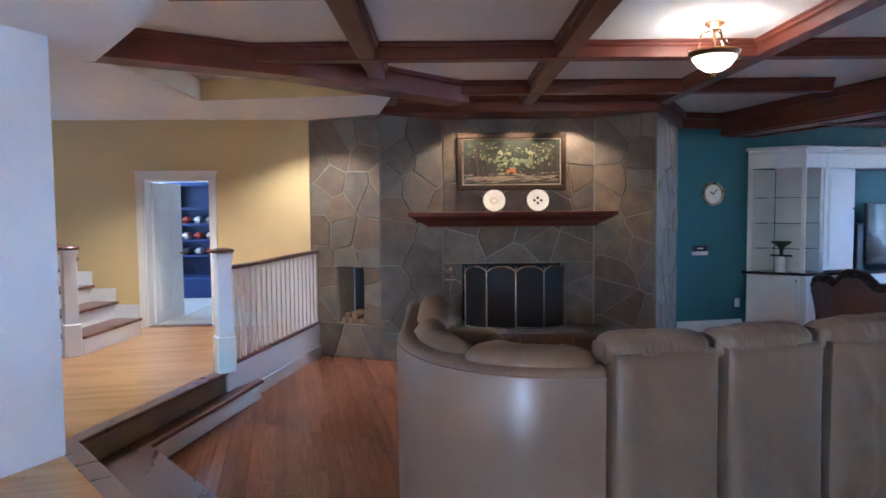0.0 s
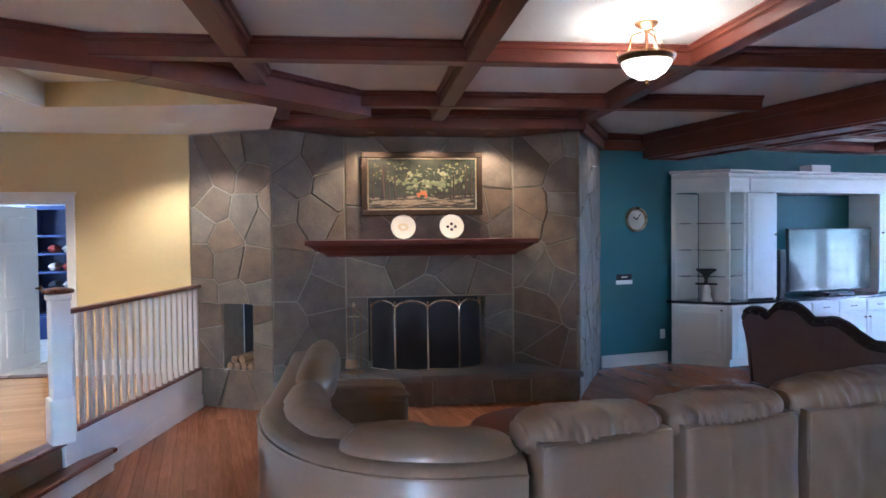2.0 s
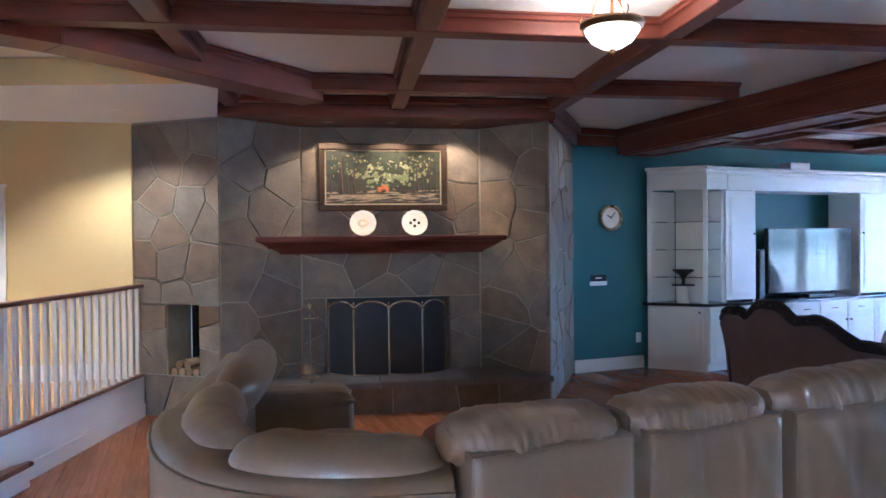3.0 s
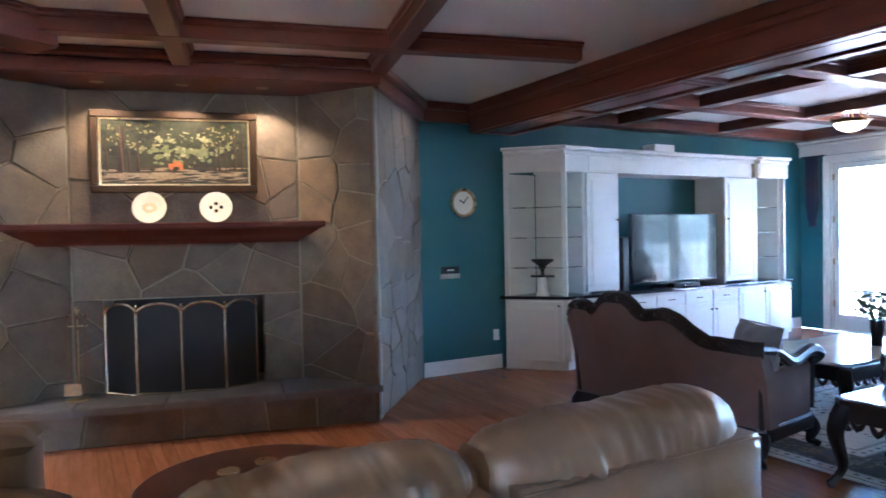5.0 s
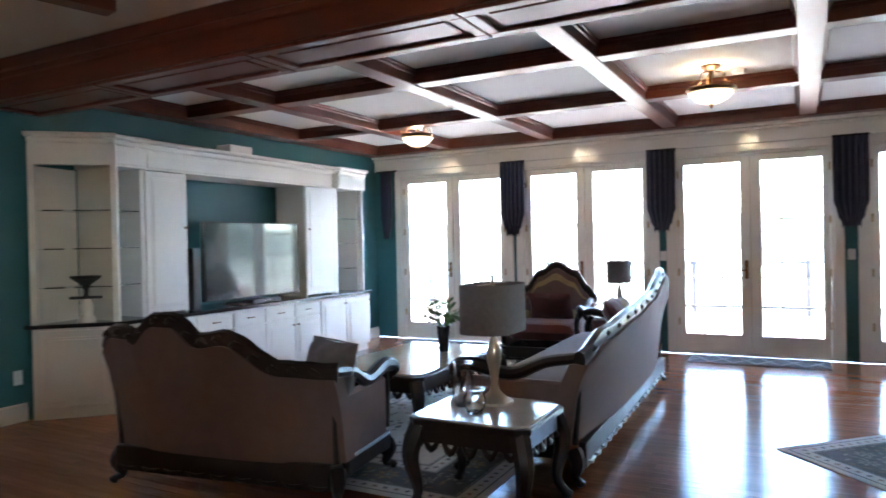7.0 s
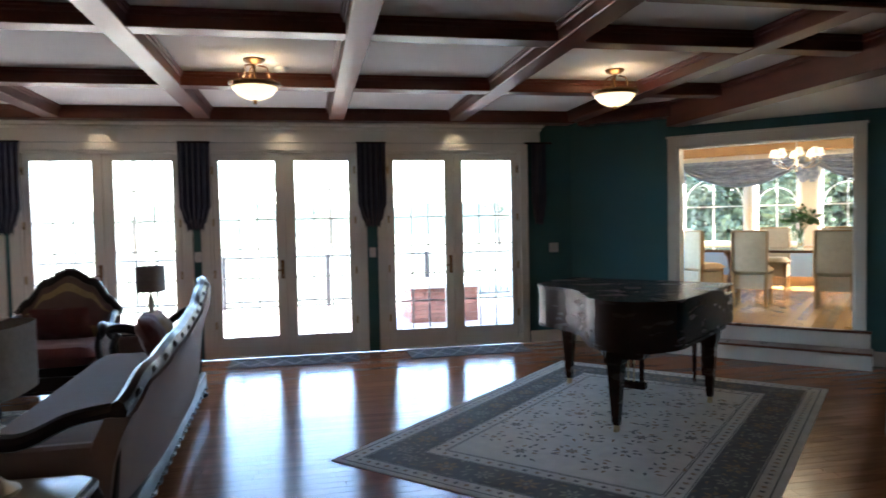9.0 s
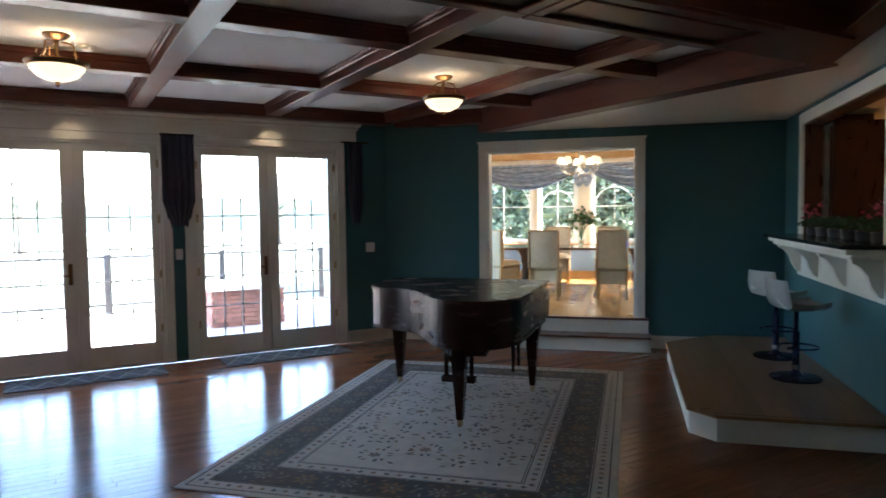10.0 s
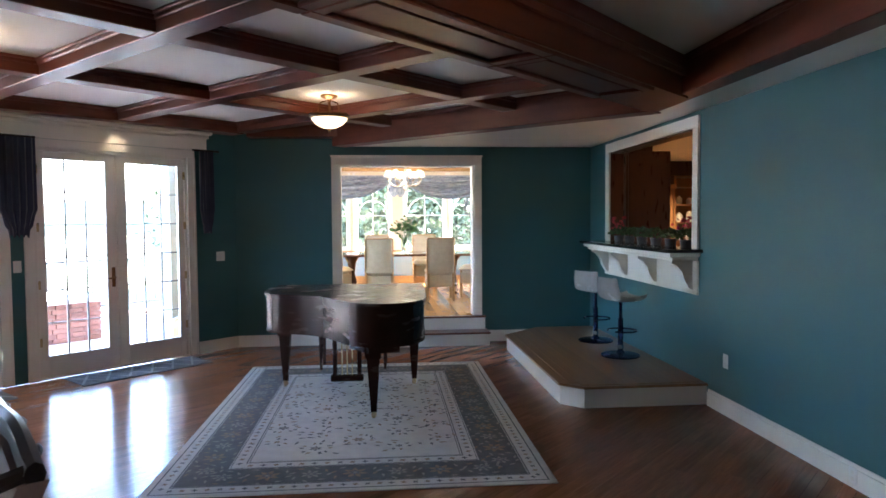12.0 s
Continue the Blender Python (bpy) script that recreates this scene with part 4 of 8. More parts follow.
for k, (x, y, h) in enumerate(((62, 6, 7.5), (70, 19, 8.5), (66, -14, 8), (80, 38, 9), (58, -30, 7), (86, 1, 9))):
    tree(x, y, h, 40 + k)
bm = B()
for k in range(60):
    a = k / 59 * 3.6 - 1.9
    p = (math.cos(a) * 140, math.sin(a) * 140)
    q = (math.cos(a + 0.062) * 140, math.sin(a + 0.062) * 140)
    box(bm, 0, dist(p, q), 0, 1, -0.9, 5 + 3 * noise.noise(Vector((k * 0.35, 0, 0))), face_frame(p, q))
# distance haze put into the woods' material as a faint pale glow
M_WOODS = mat("glowing_hazy_woods", (0.17, 0.19, 0.16), (0.12, 0.14, 0.11), 0.9, scale=0.3)
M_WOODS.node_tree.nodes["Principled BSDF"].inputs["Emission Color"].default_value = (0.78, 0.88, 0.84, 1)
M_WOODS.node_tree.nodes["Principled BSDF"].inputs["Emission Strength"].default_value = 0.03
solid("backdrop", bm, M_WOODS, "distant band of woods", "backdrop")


# ---- steps, landing and stairs ----
def step_run(name, p, q, drop_dir, z, depth, label):
    """Tread with nosing along p to q (plan), its riser below; the low side to the left of the way."""
    m, w = face_frame(p, q), dist(p, q)
    t = thing(name, m, label, "step", kind="structure")
    bm = B()
    box(bm, -0.02, w + 0.02, -depth, 0.03, z - 0.03, z, I4, 0.01, 2)
    part("tread", bm, M_TREAD, t, "dark stained wooden tread")
    bm = B()
    box(bm, 0, w, -0.02, 0.0, max(0, z - 0.19), z - 0.03)
    part("riser", bm, M_WHITE, t, "white painted riser")


def off(p, q, d):
    m = face_frame(p, q)
    a, b = m @ Vector((0, d, 0)), m @ Vector((dist(p, q), d, 0))
    return (a.x, a.y), (b.x, b.y)


for p, q in ((RAIL0, H0), (H0, H1)):
    step_run("step", p, q, 1, LAND + 0.004, 0.09, "upper step with dark wooden nosing and white riser")
# the lower tread follows the edge, mitred at the turn
lo = [(1.46, 7.28), (0.80, 5.72), (3.34, 1.05)]
bm = B()
prism(bm, [lo[0], lo[1], lo[2], (3.06, 0.68), (0.49, 5.38), (1.18, 6.98), (1.42, 7.30)], 0.14, 0.17, I4, 0.008)
low = thing("step", I4, "lower step with dark wooden tread and white riser", "step", kind="structure")
part("tread", bm, M_TREAD, low, "dark stained wooden tread")
bm = B()
for p, q in ((lo[0], lo[1]), (lo[1], lo[2])):
    m = face_frame(p, q)
    box(bm, 0.0, dist(p, q), -0.05, -0.03, 0, 0.14, m)
part("riser", bm, M_WHITE, low, "white painted riser")
bm = B()
m = face_frame(RAIL1, RAIL0)
RL = dist(RAIL0, RAIL1)
box(bm, 0, RL, -0.004, 0.02, 0.0, LAND + 0.03, m)
box(bm, 0, RL, 0.02, 0.03, 0.0, 0.12, m)
solid("landing_skirt", bm, M_WHITE, "white painted skirting below the railing", "trim")


def newel(p, z, h=1.0):
    t = thing("newel_post", Matrix.Translation((p[0], p[1], z)) @ pose(0, 0, 0, 0, 0, 23), "square white newel post with a round dark cap", "newel post")
    bm = B()
    box(bm, -0.075, 0.075, -0.075, 0.075, 0, 0.30, I4, 0.008)
    box(bm, -0.058, 0.058, -0.058, 0.058, 0.30, h, I4, 0.006)
    box(bm, -0.068, 0.068, -0.068, 0.068, h - 0.04, h, I4, 0.006)
    part("post", bm, M_WHITE, t)
    bm = B()
    lathe(bm, [(0.05, h), (0.092, h + 0.006), (0.097, h + 0.02), (0.085, h + 0.034), (0.03, h + 0.044), (0.001, h + 0.046)], n=24)
    part("cap", bm, M_TREAD, t, "dark turned wooden cap", smooth=True)


newel(RAIL0, LAND, 0.98)
newel((-0.26, 7.94), LAND, 0.98)
rl = thing("landing_railing", face_frame(RAIL0, RAIL1, LAND), "white baluster railing with a dark wooden handrail", "railing")
bm = B()
box(bm, 0.05, RL, -0.035, 0.035, 0.835, 0.87, I4, 0.012, 2)
part("handrail", bm, M_TREAD, rl, "dark wooden handrail")
bm = B()
box(bm, 0.05, RL, -0.035, 0.035, 0.03, 0.06, I4, 0.006)
part("shoe_rail", bm, M_TREAD, rl, "dark wooden shoe rail")
nb = 19
for k in range(nb):
    bm = B()
    x = 0.13 + (RL - 0.2) * k / (nb - 1)
    box(bm, x - 0.016, x + 0.016, -0.016, 0.016, 0.06, 0.84)
    part("baluster", bm, M_WHITE, rl)
# the flight up beside the yellow wall
ST0 = (0.13, 8.98)
SM = face_frame((-0.17, 7.96), ST0)             # x along a tread, y up the flight
stair = thing("staircase", SM, "staircase with dark treads and white risers along the wall", "staircase", kind="structure")
for k in range(6):
    z = LAND + 0.18 * (k + 1)
    bm = B()
    box(bm, -0.02, 1.04, 0.26 * k - 0.03, 0.26 * k + 0.27, z - 0.03, z, I4, 0.008, 2)
    part("tread", bm, M_TREAD, stair, "dark stained wooden tread")
    bm = B()
    box(bm, 0.0, 1.04, 0.26 * k, 0.26 * k + 0.26, LAND, z - 0.03)
    part("riser", bm, M_WHITE, stair, "white painted riser")
bm = B()
for k in range(6):
    box(bm, 1.0, 1.045, 0.26 * k, 0.26 * k + 0.26, LAND, LAND + 0.18 * (k + 1) + 0.14)
part("skirt", bm, M_WHITE, stair, "white wall skirt")
bm = B()
tube(bm, [(-0.02, 0.02, LAND + 0.88), (-0.02, 1.5, LAND + 1.92)], 0.028)
part("handrail", bm, M_TREAD, stair, "dark wooden handrail")
for k in range(5):
    bm = B()
    y = 0.16 + 0.26 * k
    box(bm, -0.035, -0.005, y - 0.015, y + 0.015, LAND + 0.18 * (k + 1), LAND + 0.86 + 0.70 * y)
    part("baluster", bm, M_WHITE, stair)

# ---- mudroom behind the doorway ----
YM = face_frame(ST_W, YEL_W)                    # x along the wall, -y behind it
M_TILE = mat("pale_floor_tile", (0.60, 0.57, 0.50), (0.52, 0.49, 0.42), 0.35, scale=6, bump=0.05)
M_NAVY = mat("navy_cabinet_paint", (0.018, 0.035, 0.14), (0.014, 0.028, 0.11), 0.45, scale=5, bump=0.03)
bm = B()
box(bm, -0.8, 3.2, -3.0, -0.02, LAND - 0.1, LAND - 0.004, YM)
mud = solid("floor_mudroom", bm, M_TILE, "pale square floor tiles in the mudroom", "floor")
for i in range(8):
    for j in range(6):
        bm = B()
        box(bm, -0.775 + 0.49 * i, -0.30 + 0.49 * i, -2.97 + 0.49 * j, -2.495 + 0.49 * j, LAND - 0.004, LAND + 0.002, YM)
        part("tile", bm, M_TILE, mud)
bm = B()
box(bm, -0.9, 3.3, -3.1, -3.0, 0.2, 3.0, YM)
box(bm, -0.9, -0.8, -3.0, -0.15, 0.2, 3.0, YM)
box(bm, 3.2, 3.3, -3.0, -0.15, 0.2, 3.0, YM)
solid("wall_mudroom", bm, M_WALLWHITE, "white mudroom walls", "wall")
bm = B()
box(bm, -0.9, 3.3, -3.1, -0.14, 2.9, 3.0, YM)
solid("ceiling_mudroom", bm, M_WALLWHITE, "white mudroom ceiling", "ceiling")
# added fill lamp to brighten the mudroom; the wall behind it is solid
area("mudroom_fill_light", YM @ Matrix.Translation((3.1, -1.8, 1.8)) @ pose(0, 0, 0, 0, 90, 0), 1.4, 1.2, 1.1, (0.9, 0.96, 1.0))
casing("trim_doorway", YM, 1.12, 1.86, LAND, 2.02, 0.07)
bm = B()
for a, b, c, d in ((1.12, 1.135, LAND, 2.02), (1.845, 1.86, LAND, 2.02), (1.135, 1.845, 2.005, 2.02)):
    box(bm, a, b, -0.20, 0.0, c, d, YM)
solid("trim_doorway_jamb", bm, M_WHITE, "white door lining of the mudroom doorway", "trim")
bm = B()
box(bm, 1.10, 1.88, -0.14, 0.0, LAND - 0.01, LAND + 0.006, YM)
solid("threshold", bm, M_TREAD, "wooden door threshold", "trim")
door = thing("door_mudroom", YM @ Matrix.Translation((1.835, -0.17, LAND)) @ pose(0, 0, 0, 0, 0, -97), "white panelled door standing open into the mudroom", "door", kind="structure")
bm = B()
box(bm, 0, 0.70, -0.02, 0.02, 0.01, 1.655, I4, 0.003)
part("slab", bm, M_WHITE, door)
for z0, z1 in ((0.14, 0.62), (0.74, 1.18), (1.28, 1.56)):
    for x0, x1 in ((0.09, 0.33), (0.39, 0.63)):
        bm = B()
        box(bm, x0, x1, -0.026, 0.026, z0, z1, I4, 0.012)
        part("panel", bm, M_WHITE, door)
bm = B()
for s in (-1, 1):
    lathe(bm, [(0.012, 0.02), (0.012, 0.05), (0.028, 0.06), (0.03, 0.08), (0.001, 0.095)], pose(0.64, 0, 0.80, -90 * s), 14)
part("door_handle", bm, M_BRONZE, door, "dark round knob")
cub = thing("cubby_shelf", YM @ Matrix.Translation((1.05, -2.98, LAND)), "navy blue cubby unit with shelves of shoes", "shelf unit")
bm = B()
box(bm, 0, 1.5, 0, 0.03, 0.3, 1.75)
box(bm, 0, 0.04, 0.03, 0.4, 0.3, 1.75)
box(bm, 1.46, 1.5, 0.03, 0.4, 0.3, 1.75)
box(bm, 0.04, 1.46, 0.03, 0.4, 1.70, 1.75)
part("carcass", bm, M_NAVY, cub)
for z in (0.3, 0.62, 0.86, 1.10, 1.34):
    bm = B()
    box(bm, 0.04, 1.46, 0.03, 0.39, z, z + 0.025)
    part("shelf", bm, M_NAVY, cub)
bm = B()
box(bm, -0.1, 1.6, 0.0, 0.45, 0.0, 0.3, I4, 0.01)
part("bench", bm, M_NAVY, cub, "blue painted bench base")
rnd = random.Random(9)
for z in (0.645, 0.885, 1.125):
    for k in range(7):
        c = rnd.choice(((0.5, 0.48, 0.45), (0.35, 0.06, 0.04), (0.05, 0.05, 0.06), (0.6, 0.5, 0.4)))
        bm = B()
        pillow(bm, 0.10, 0.26, 0.11, Matrix.Translation((0, 0, 0.055)), 6)
        ob = tagged(part("shoe", bm, mat("shoe_leather", c, None, 0.6)), "shoe on a navy cubby shelf", "shoe", "cubby shoes")
        ob.matrix_basis = YM @ Matrix.Translation((1.2 + 0.18 * k, -2.78, LAND + z))
sign = thing("wall_sign", YM @ Matrix.Translation((1.75, -2.975, 2.30)), "round red and white wall sign above the cubbies", "sign")
bm = B()
lathe(bm, [(0.2, 0), (0.2, 0.02), (0.18, 0.025)], pose(0, 0, 0, -90), 28)
part("disc", bm, mat("red_enamel", (0.5, 0.03, 0.03), None, 0.3), sign)
bm = B()
box(bm, -0.13, 0.13, 0.026, 0.03, -0.04, 0.04)
part("band", bm, M_WHITE, sign, "white band with unreadable bars")
# recessed downlights over the landing and by the cabinets
for k, p in enumerate(((0.10, 7.85, 2.679), (1.86, 8.37, 2.679), (6.44, 8.30, CEIL - 0.001))):
    t = thing("recessed_light", Matrix.Translation(p), "small white recessed ceiling light, lit", "downlight", "recessed lights")
    bm = B()
    lathe(bm, [(0.05, -0.004), (0.068, -0.005), (0.07, 0.0), (0.05, 0.0)], n=20)
    part("ring", bm, M_WHITE, t)
    bm = B()
    lathe(bm, [(0.048, -0.003), (0.048, 0.0)], n=20)
    part("lens", bm, glow("downlight_lens", (1, 0.88, 0.70), 5.0), t, "glowing lens")
    spot("downlight", (p[0], p[1], p[2] - 0.03), (3.2, 2.2, 0.2)[k], 125, (1, 0.78, 0.5))
for cy, w in DOOR_Y:
    t = thing("recessed_light", pose(12.84, cy, 2.737), "small recessed light in the beam over the doors, lit", "downlight", "recessed lights")
    bm = B()
    lathe(bm, [(0.034, -0.004), (0.05, -0.005), (0.052, 0.0), (0.034, 0.0)], n=18)
    part("ring", bm, M_BRASS, t)
    bm = B()
    lathe(bm, [(0.033, -0.003), (0.033, 0.0)], n=18)
    part("lens", bm, glow("downlight_lens", (1, 0.8, 0.5), 0.4), t, "glowing lens")
    spot("door_downlight", (12.84, cy, 2.71), 0.12, 110, (1, 0.75, 0.45))


# ---- media wall ----
CABF, CABB, CTOP, CHEAD = 8.50, 9.068, 0.80, 2.42


def panel_door(parent, x0, x1, z0, z1, y, knob=None, name="door"):
    """A raised-panel door facing -y."""
    d = part(name, box(B(), x0, x1, y - 0.022, y, z0, z1, I4, 0.003), M_CREAM, parent)
    bm = B()
    w = min(0.055, (x1 - x0) * 0.22)
    if z1 - z0 > 0.2:
        box(bm, x0 + w, x1 - w, y - 0.026, y - 0.02, z0 + w, z1 - w, I4, 0.003)
        box(bm, x0 + w + 0.02, x1 - w - 0.02, y - 0.031, y - 0.024, z0 + w + 0.02, z1 - w - 0.02, I4, 0.004)
    else:
        box(bm, x0 + 0.02, x1 - 0.02, y - 0.026, y - 0.02, z0 + 0.02, z1 - 0.02, I4, 0.003)
    part("raised_panel", bm, M_CREAM, d)
    if knob:
        bm = B()
        if knob[2] == "pull":
            tube(bm, [(knob[0] - 0.045, y - 0.022, knob[1]), (knob[0] - 0.04, y - 0.045, knob[1]), (knob[0] + 0.04, y - 0.045, knob[1]), (knob[0] + 0.045, y - 0.022, knob[1])], 0.006, n=6)
        else:
            lathe(bm, [(0.006, 0.02), (0.006, 0.035), (0.014, 0.042), (0.012, 0.052), (0.001, 0.055)], pose(knob[0], y, knob[1], 90), 10)
        part("handle", bm, M_BRONZE, d, "dark bronze handle")
    return d


def base_unit(x0, x1, drawers, doors):
    t = thing("base_cabinet", I4, "cream painted base cabinet with panelled doors", "cabinet", "media wall base cabinets")
    bm = B()
    box(bm, x0 + 0.001, x1 - 0.001, CABF, CABB, 0.09, CTOP - 0.035)
    box(bm, x0 + 0.001, x1 - 0.001, CABF + 0.03, CABB, 0.0, 0.09)
    part("body", bm, M_CREAM, t)
    top = 0.745
    if drawers:
        w = (x1 - x0) / drawers
        for k in range(drawers):
            panel_door(t, x0 + k * w + 0.006, x0 + (k + 1) * w - 0.006, 0.595, top, CABF, (x0 + (k + 0.5) * w, 0.67, "pull"), "drawer")
        top = 0.583
    w = (x1 - x0) / doors
    for k in range(doors):
        kx = x0 + (k + 1) * w - 0.04 if k % 2 == 0 else x0 + k * w + 0.04
        panel_door(t, x0 + k * w + 0.006, x0 + (k + 1) * w - 0.006, 0.10, top, CABF, (kx, top - 0.07, "knob"))


for x0, x1, dr, do in ((8.12, 8.93, 0, 2), (8.93, 9.88, 2, 2), (9.88, 10.84, 2, 2), (10.84, 11.36, 0, 1), (11.36, 11.90, 0, 1)):
    base_unit(x0, x1, dr, do)
# splayed end unit
CA, CB = (7.64, 8.99), (8.11, 8.50)
CM = face_frame(CA, CB)
CL = dist(CA, CB)
t = thing("corner_cabinet", CM, "cream splayed corner cabinet with one panelled door below open shelves", "cabinet")
bm = B()
prism(bm, [(0, 0), (CL, 0), (CL - 0.39, 0.40), (0.05, 0.055)], 0.0, CTOP - 0.035)
part("body", bm, M_CREAM, t)
panel_door(t, 0.05, CL - 0.05, 0.10, 0.745, -0.001, (CL - 0.09, 0.70, "knob"))
bm = B()
box(bm, 0, 0.05, -0.02, 0.06, CTOP, CHEAD - 0.14, I4, 0.003)
box(bm, CL - 0.05, CL, -0.02, 0.06, CTOP, CHEAD - 0.14, I4, 0.003)
box(bm, 0, CL, -0.02, 0.06, CHEAD - 0.27, CHEAD - 0.09)
box(bm, 0.0, CL, -0.045, 0.06, CHEAD - 0.09, CHEAD - 0.04, I4, 0.012)
box(bm, -0.02, CL + 0.02, -0.075, 0.06, CHEAD - 0.04, CHEAD, I4, 0.012)
part("upper_frame", bm, M_CREAM, t)
bm = B()
prism(bm, [(0.03, 0.05), (0.06, 0.07), (CL - 0.40, 0.41), (CL - 0.40, 0.44)], CTOP, CHEAD - 0.28)
prism(bm, [(CL - 0.02, 0.05), (CL - 0.02, 0.03), (CL - 0.40, 0.41), (CL - 0.40, 0.44)], CTOP, CHEAD - 0.28)
part("upper_back", bm, M_CREAM, t)
for z in (1.10, 1.43, 1.76):
    bm = B()
    prism(bm, [(0.05, 0.03), (CL - 0.05, 0.03), (CL - 0.42, 0.40), (0.09, 0.07)], z, z + 0.01)
    part("glass_shelf", bm, M_SHELFGLASS, t)
# counter
bm = B()
prism(bm, [(7.60, 8.99), (8.105, 8.465), (11.93, 8.465), (11.93, CABB - 0.002), (7.62, CABB - 0.002)], CTOP - 0.034, CTOP, I4, 0.008, 2)
tagged(part("countertop", bm, M_COUNTER), "polished dark stone countertop on the cream cabinets", "countertop")
# upper units: back, shelves, doors, niche, header
UF = 8.62


def upper(x0, x1, kind_, label):
    t = thing("upper_cabinet", I4, label, "cabinet", "media wall upper cabinets")
    for a, b, name in ((x0, x0 + 0.035, "side_panel"), (x1 - 0.035, x1, "side_panel")):
        bm = B()
        box(bm, a, b, UF, CABB - 0.002, CTOP, CHEAD - 0.27)
        part(name, bm, M_CREAM, t)
    bm = B()
    box(bm, x0 + 0.035, x1 - 0.035, CABB - 0.022, CABB - 0.002, CTOP, CHEAD - 0.27)
    part("back_panel", bm, M_CREAM, t)
    if kind_ == "door":
        panel_door(t, x0 + 0.004, x1 - 0.004, CTOP + 0.02, CHEAD - 0.28, UF, (x1 - 0.04 if x0 < 10 else x0 + 0.04, 1.62, "knob"))
    else:
        for z in (1.10, 1.43, 1.76):
            bm = B()
            box(bm, x0 + 0.036, x1 - 0.036, UF + 0.02, CABB - 0.024, z, z + 0.01)
            part("glass_shelf", bm, M_SHELFGLASS, t)


upper(8.13, 8.47, "shelf", "cream narrow open display shelves with glass boards")
upper(8.472, 8.95, "door", "cream tall panelled cabinet door unit")
upper(10.74, 11.29, "door", "cream tall panelled cabinet door unit")
upper(11.36, 11.86, "shelf", "cream open display shelves with glass boards")
hd = thing("cabinet_header", I4, "cream cornice and header joining the media cabinets", "cornice")
for a, b, y in ((8.10, 8.47, 8.53), (8.472, 11.298, 8.57), (11.30, 11.91, 8.50)):
    bm = B()
    box(bm, a, b, y + 0.03, CABB - 0.002, CHEAD - 0.27, CHEAD - 0.09)
    fr = part("frieze", bm, M_CREAM, hd)
    bm = B()
    box(bm, a + 0.03, b - 0.03, y + 0.02, y + 0.04, CHEAD - 0.25, CHEAD - 0.12, I4, 0.004)
    part("frieze_panel", bm, M_CREAM, fr)
    bm = B()
    box(bm, a, b, y, CABB - 0.002, CHEAD - 0.089, CHEAD - 0.04, I4, 0.012)
    part("bed_moulding", bm, M_CREAM, hd)
    bm = B()
    box(bm, a - 0.01, b + 0.01, y - 0.035, CABB - 0.002, CHEAD - 0.039, CHEAD, I4, 0.012)
    part("crown", bm, M_CREAM, hd)
for x in (8.49, 11.28):
    bm = B()
    box(bm, x - 0.02, x + 0.02, 8.55, 8.60, CHEAD - 0.26, CHEAD - 0.09, I4, 0.004)
    part("bracket", bm, M_CREAM, hd)
for a, b, y in ((11.29, 11.36, 8.60), (11.86, 11.90, 8.56)):
    bm = B()
    box(bm, a, b, y, y + 0.06, CTOP, CHEAD - 0.27, I4, 0.004)
    part("pilaster", bm, M_CREAM, hd)
# television
tv = thing("television", pose(9.93, 8.66, CTOP), "large flat black television on the countertop", "television")
bm = B()
box(bm, -0.73, 0.73, 0.0, 0.05, 0.06, 0.89, I4, 0.006)
part("housing", bm, M_BLACK, tv)
bm = B()
box(bm, -0.715, 0.715, -0.003, 0.0, 0.075, 0.875)
part("screen", bm, M_SCREEN, tv, "glossy dark screen")
bm = B()
box(bm, -0.05, 0.05, 0.01, 0.04, 0.012, 0.08)
box(bm, -0.32, 0.32, -0.10, 0.14, 0.0, 0.012, I4, 0.004)
part("stand", bm, M_BLACK, tv)
t = thing("media_box", pose(9.95, 8.53, CTOP), "flat black media player before the television", "media player")
bm = B()
box(bm, -0.22, 0.22, -0.02, 0.10, 0.005, 0.05, I4, 0.004)
part("case", bm, M_BLACK, t)
bm = B()
box(bm, -0.05, 0.05, -0.023, -0.02, 0.02, 0.035)
part("display", bm, M_SCREEN, t)
t = thing("soundbar", pose(9.05, 8.60, CTOP), "tall slim black loudspeaker beside the television", "loudspeaker")
bm = B()
box(bm, -0.05, 0.05, -0.0, 0.10, 0.0, 0.62, I4, 0.01, 2)
part("cabinet", bm, M_BLACK, t)
bm = B()
box(bm, -0.045, 0.045, -0.006, 0.0, 0.03, 0.6, I4, 0.003)
part("grille", bm, M_MESH, t)
t = thing("ceiling_speaker", pose(9.75, 8.75, CHEAD), "small white box loudspeaker on the cornice", "loudspeaker")
bm = B()
box(bm, -0.17, 0.17, -0.1, 0.1, 0, 0.10, I4, 0.01)
part("cabinet", bm, M_WHITE, t)
bm = B()
box(bm, -0.15, 0.15, -0.106, -0.1, 0.015, 0.085, I4, 0.003)
part("grille", bm, M_CREAM, t)
# antique scale on the shelves
sc = thing("kitchen_scale", pose(7.98, 8.76, CTOP), "antique cast iron balance scale with a dark pan", "scale")
bm = B()
lathe(bm, [(0.075, 0.0), (0.07, 0.03), (0.05, 0.06), (0.055, 0.15), (0.03, 0.2)], n=16)
part("base", bm, M_CREAM, sc, "cream enamel base", smooth=True)
bm = B()
box(bm, -0.13, 0.13, -0.02, 0.02, 0.2, 0.225, pose(0, 0, 0, 0, 0, -45), 0.006)
lathe(bm, [(0.03, 0.19), (0.02, 0.26), (0.03, 0.3)], n=12)
part("beam", bm, M_BLACK, sc)
bm = B()
lathe(bm, [(0.03, 0.30), (0.05, 0.33), (0.12, 0.38), (0.125, 0.4), (0.115, 0.4), (0.04, 0.345), (0.001, 0.34)], n=20)
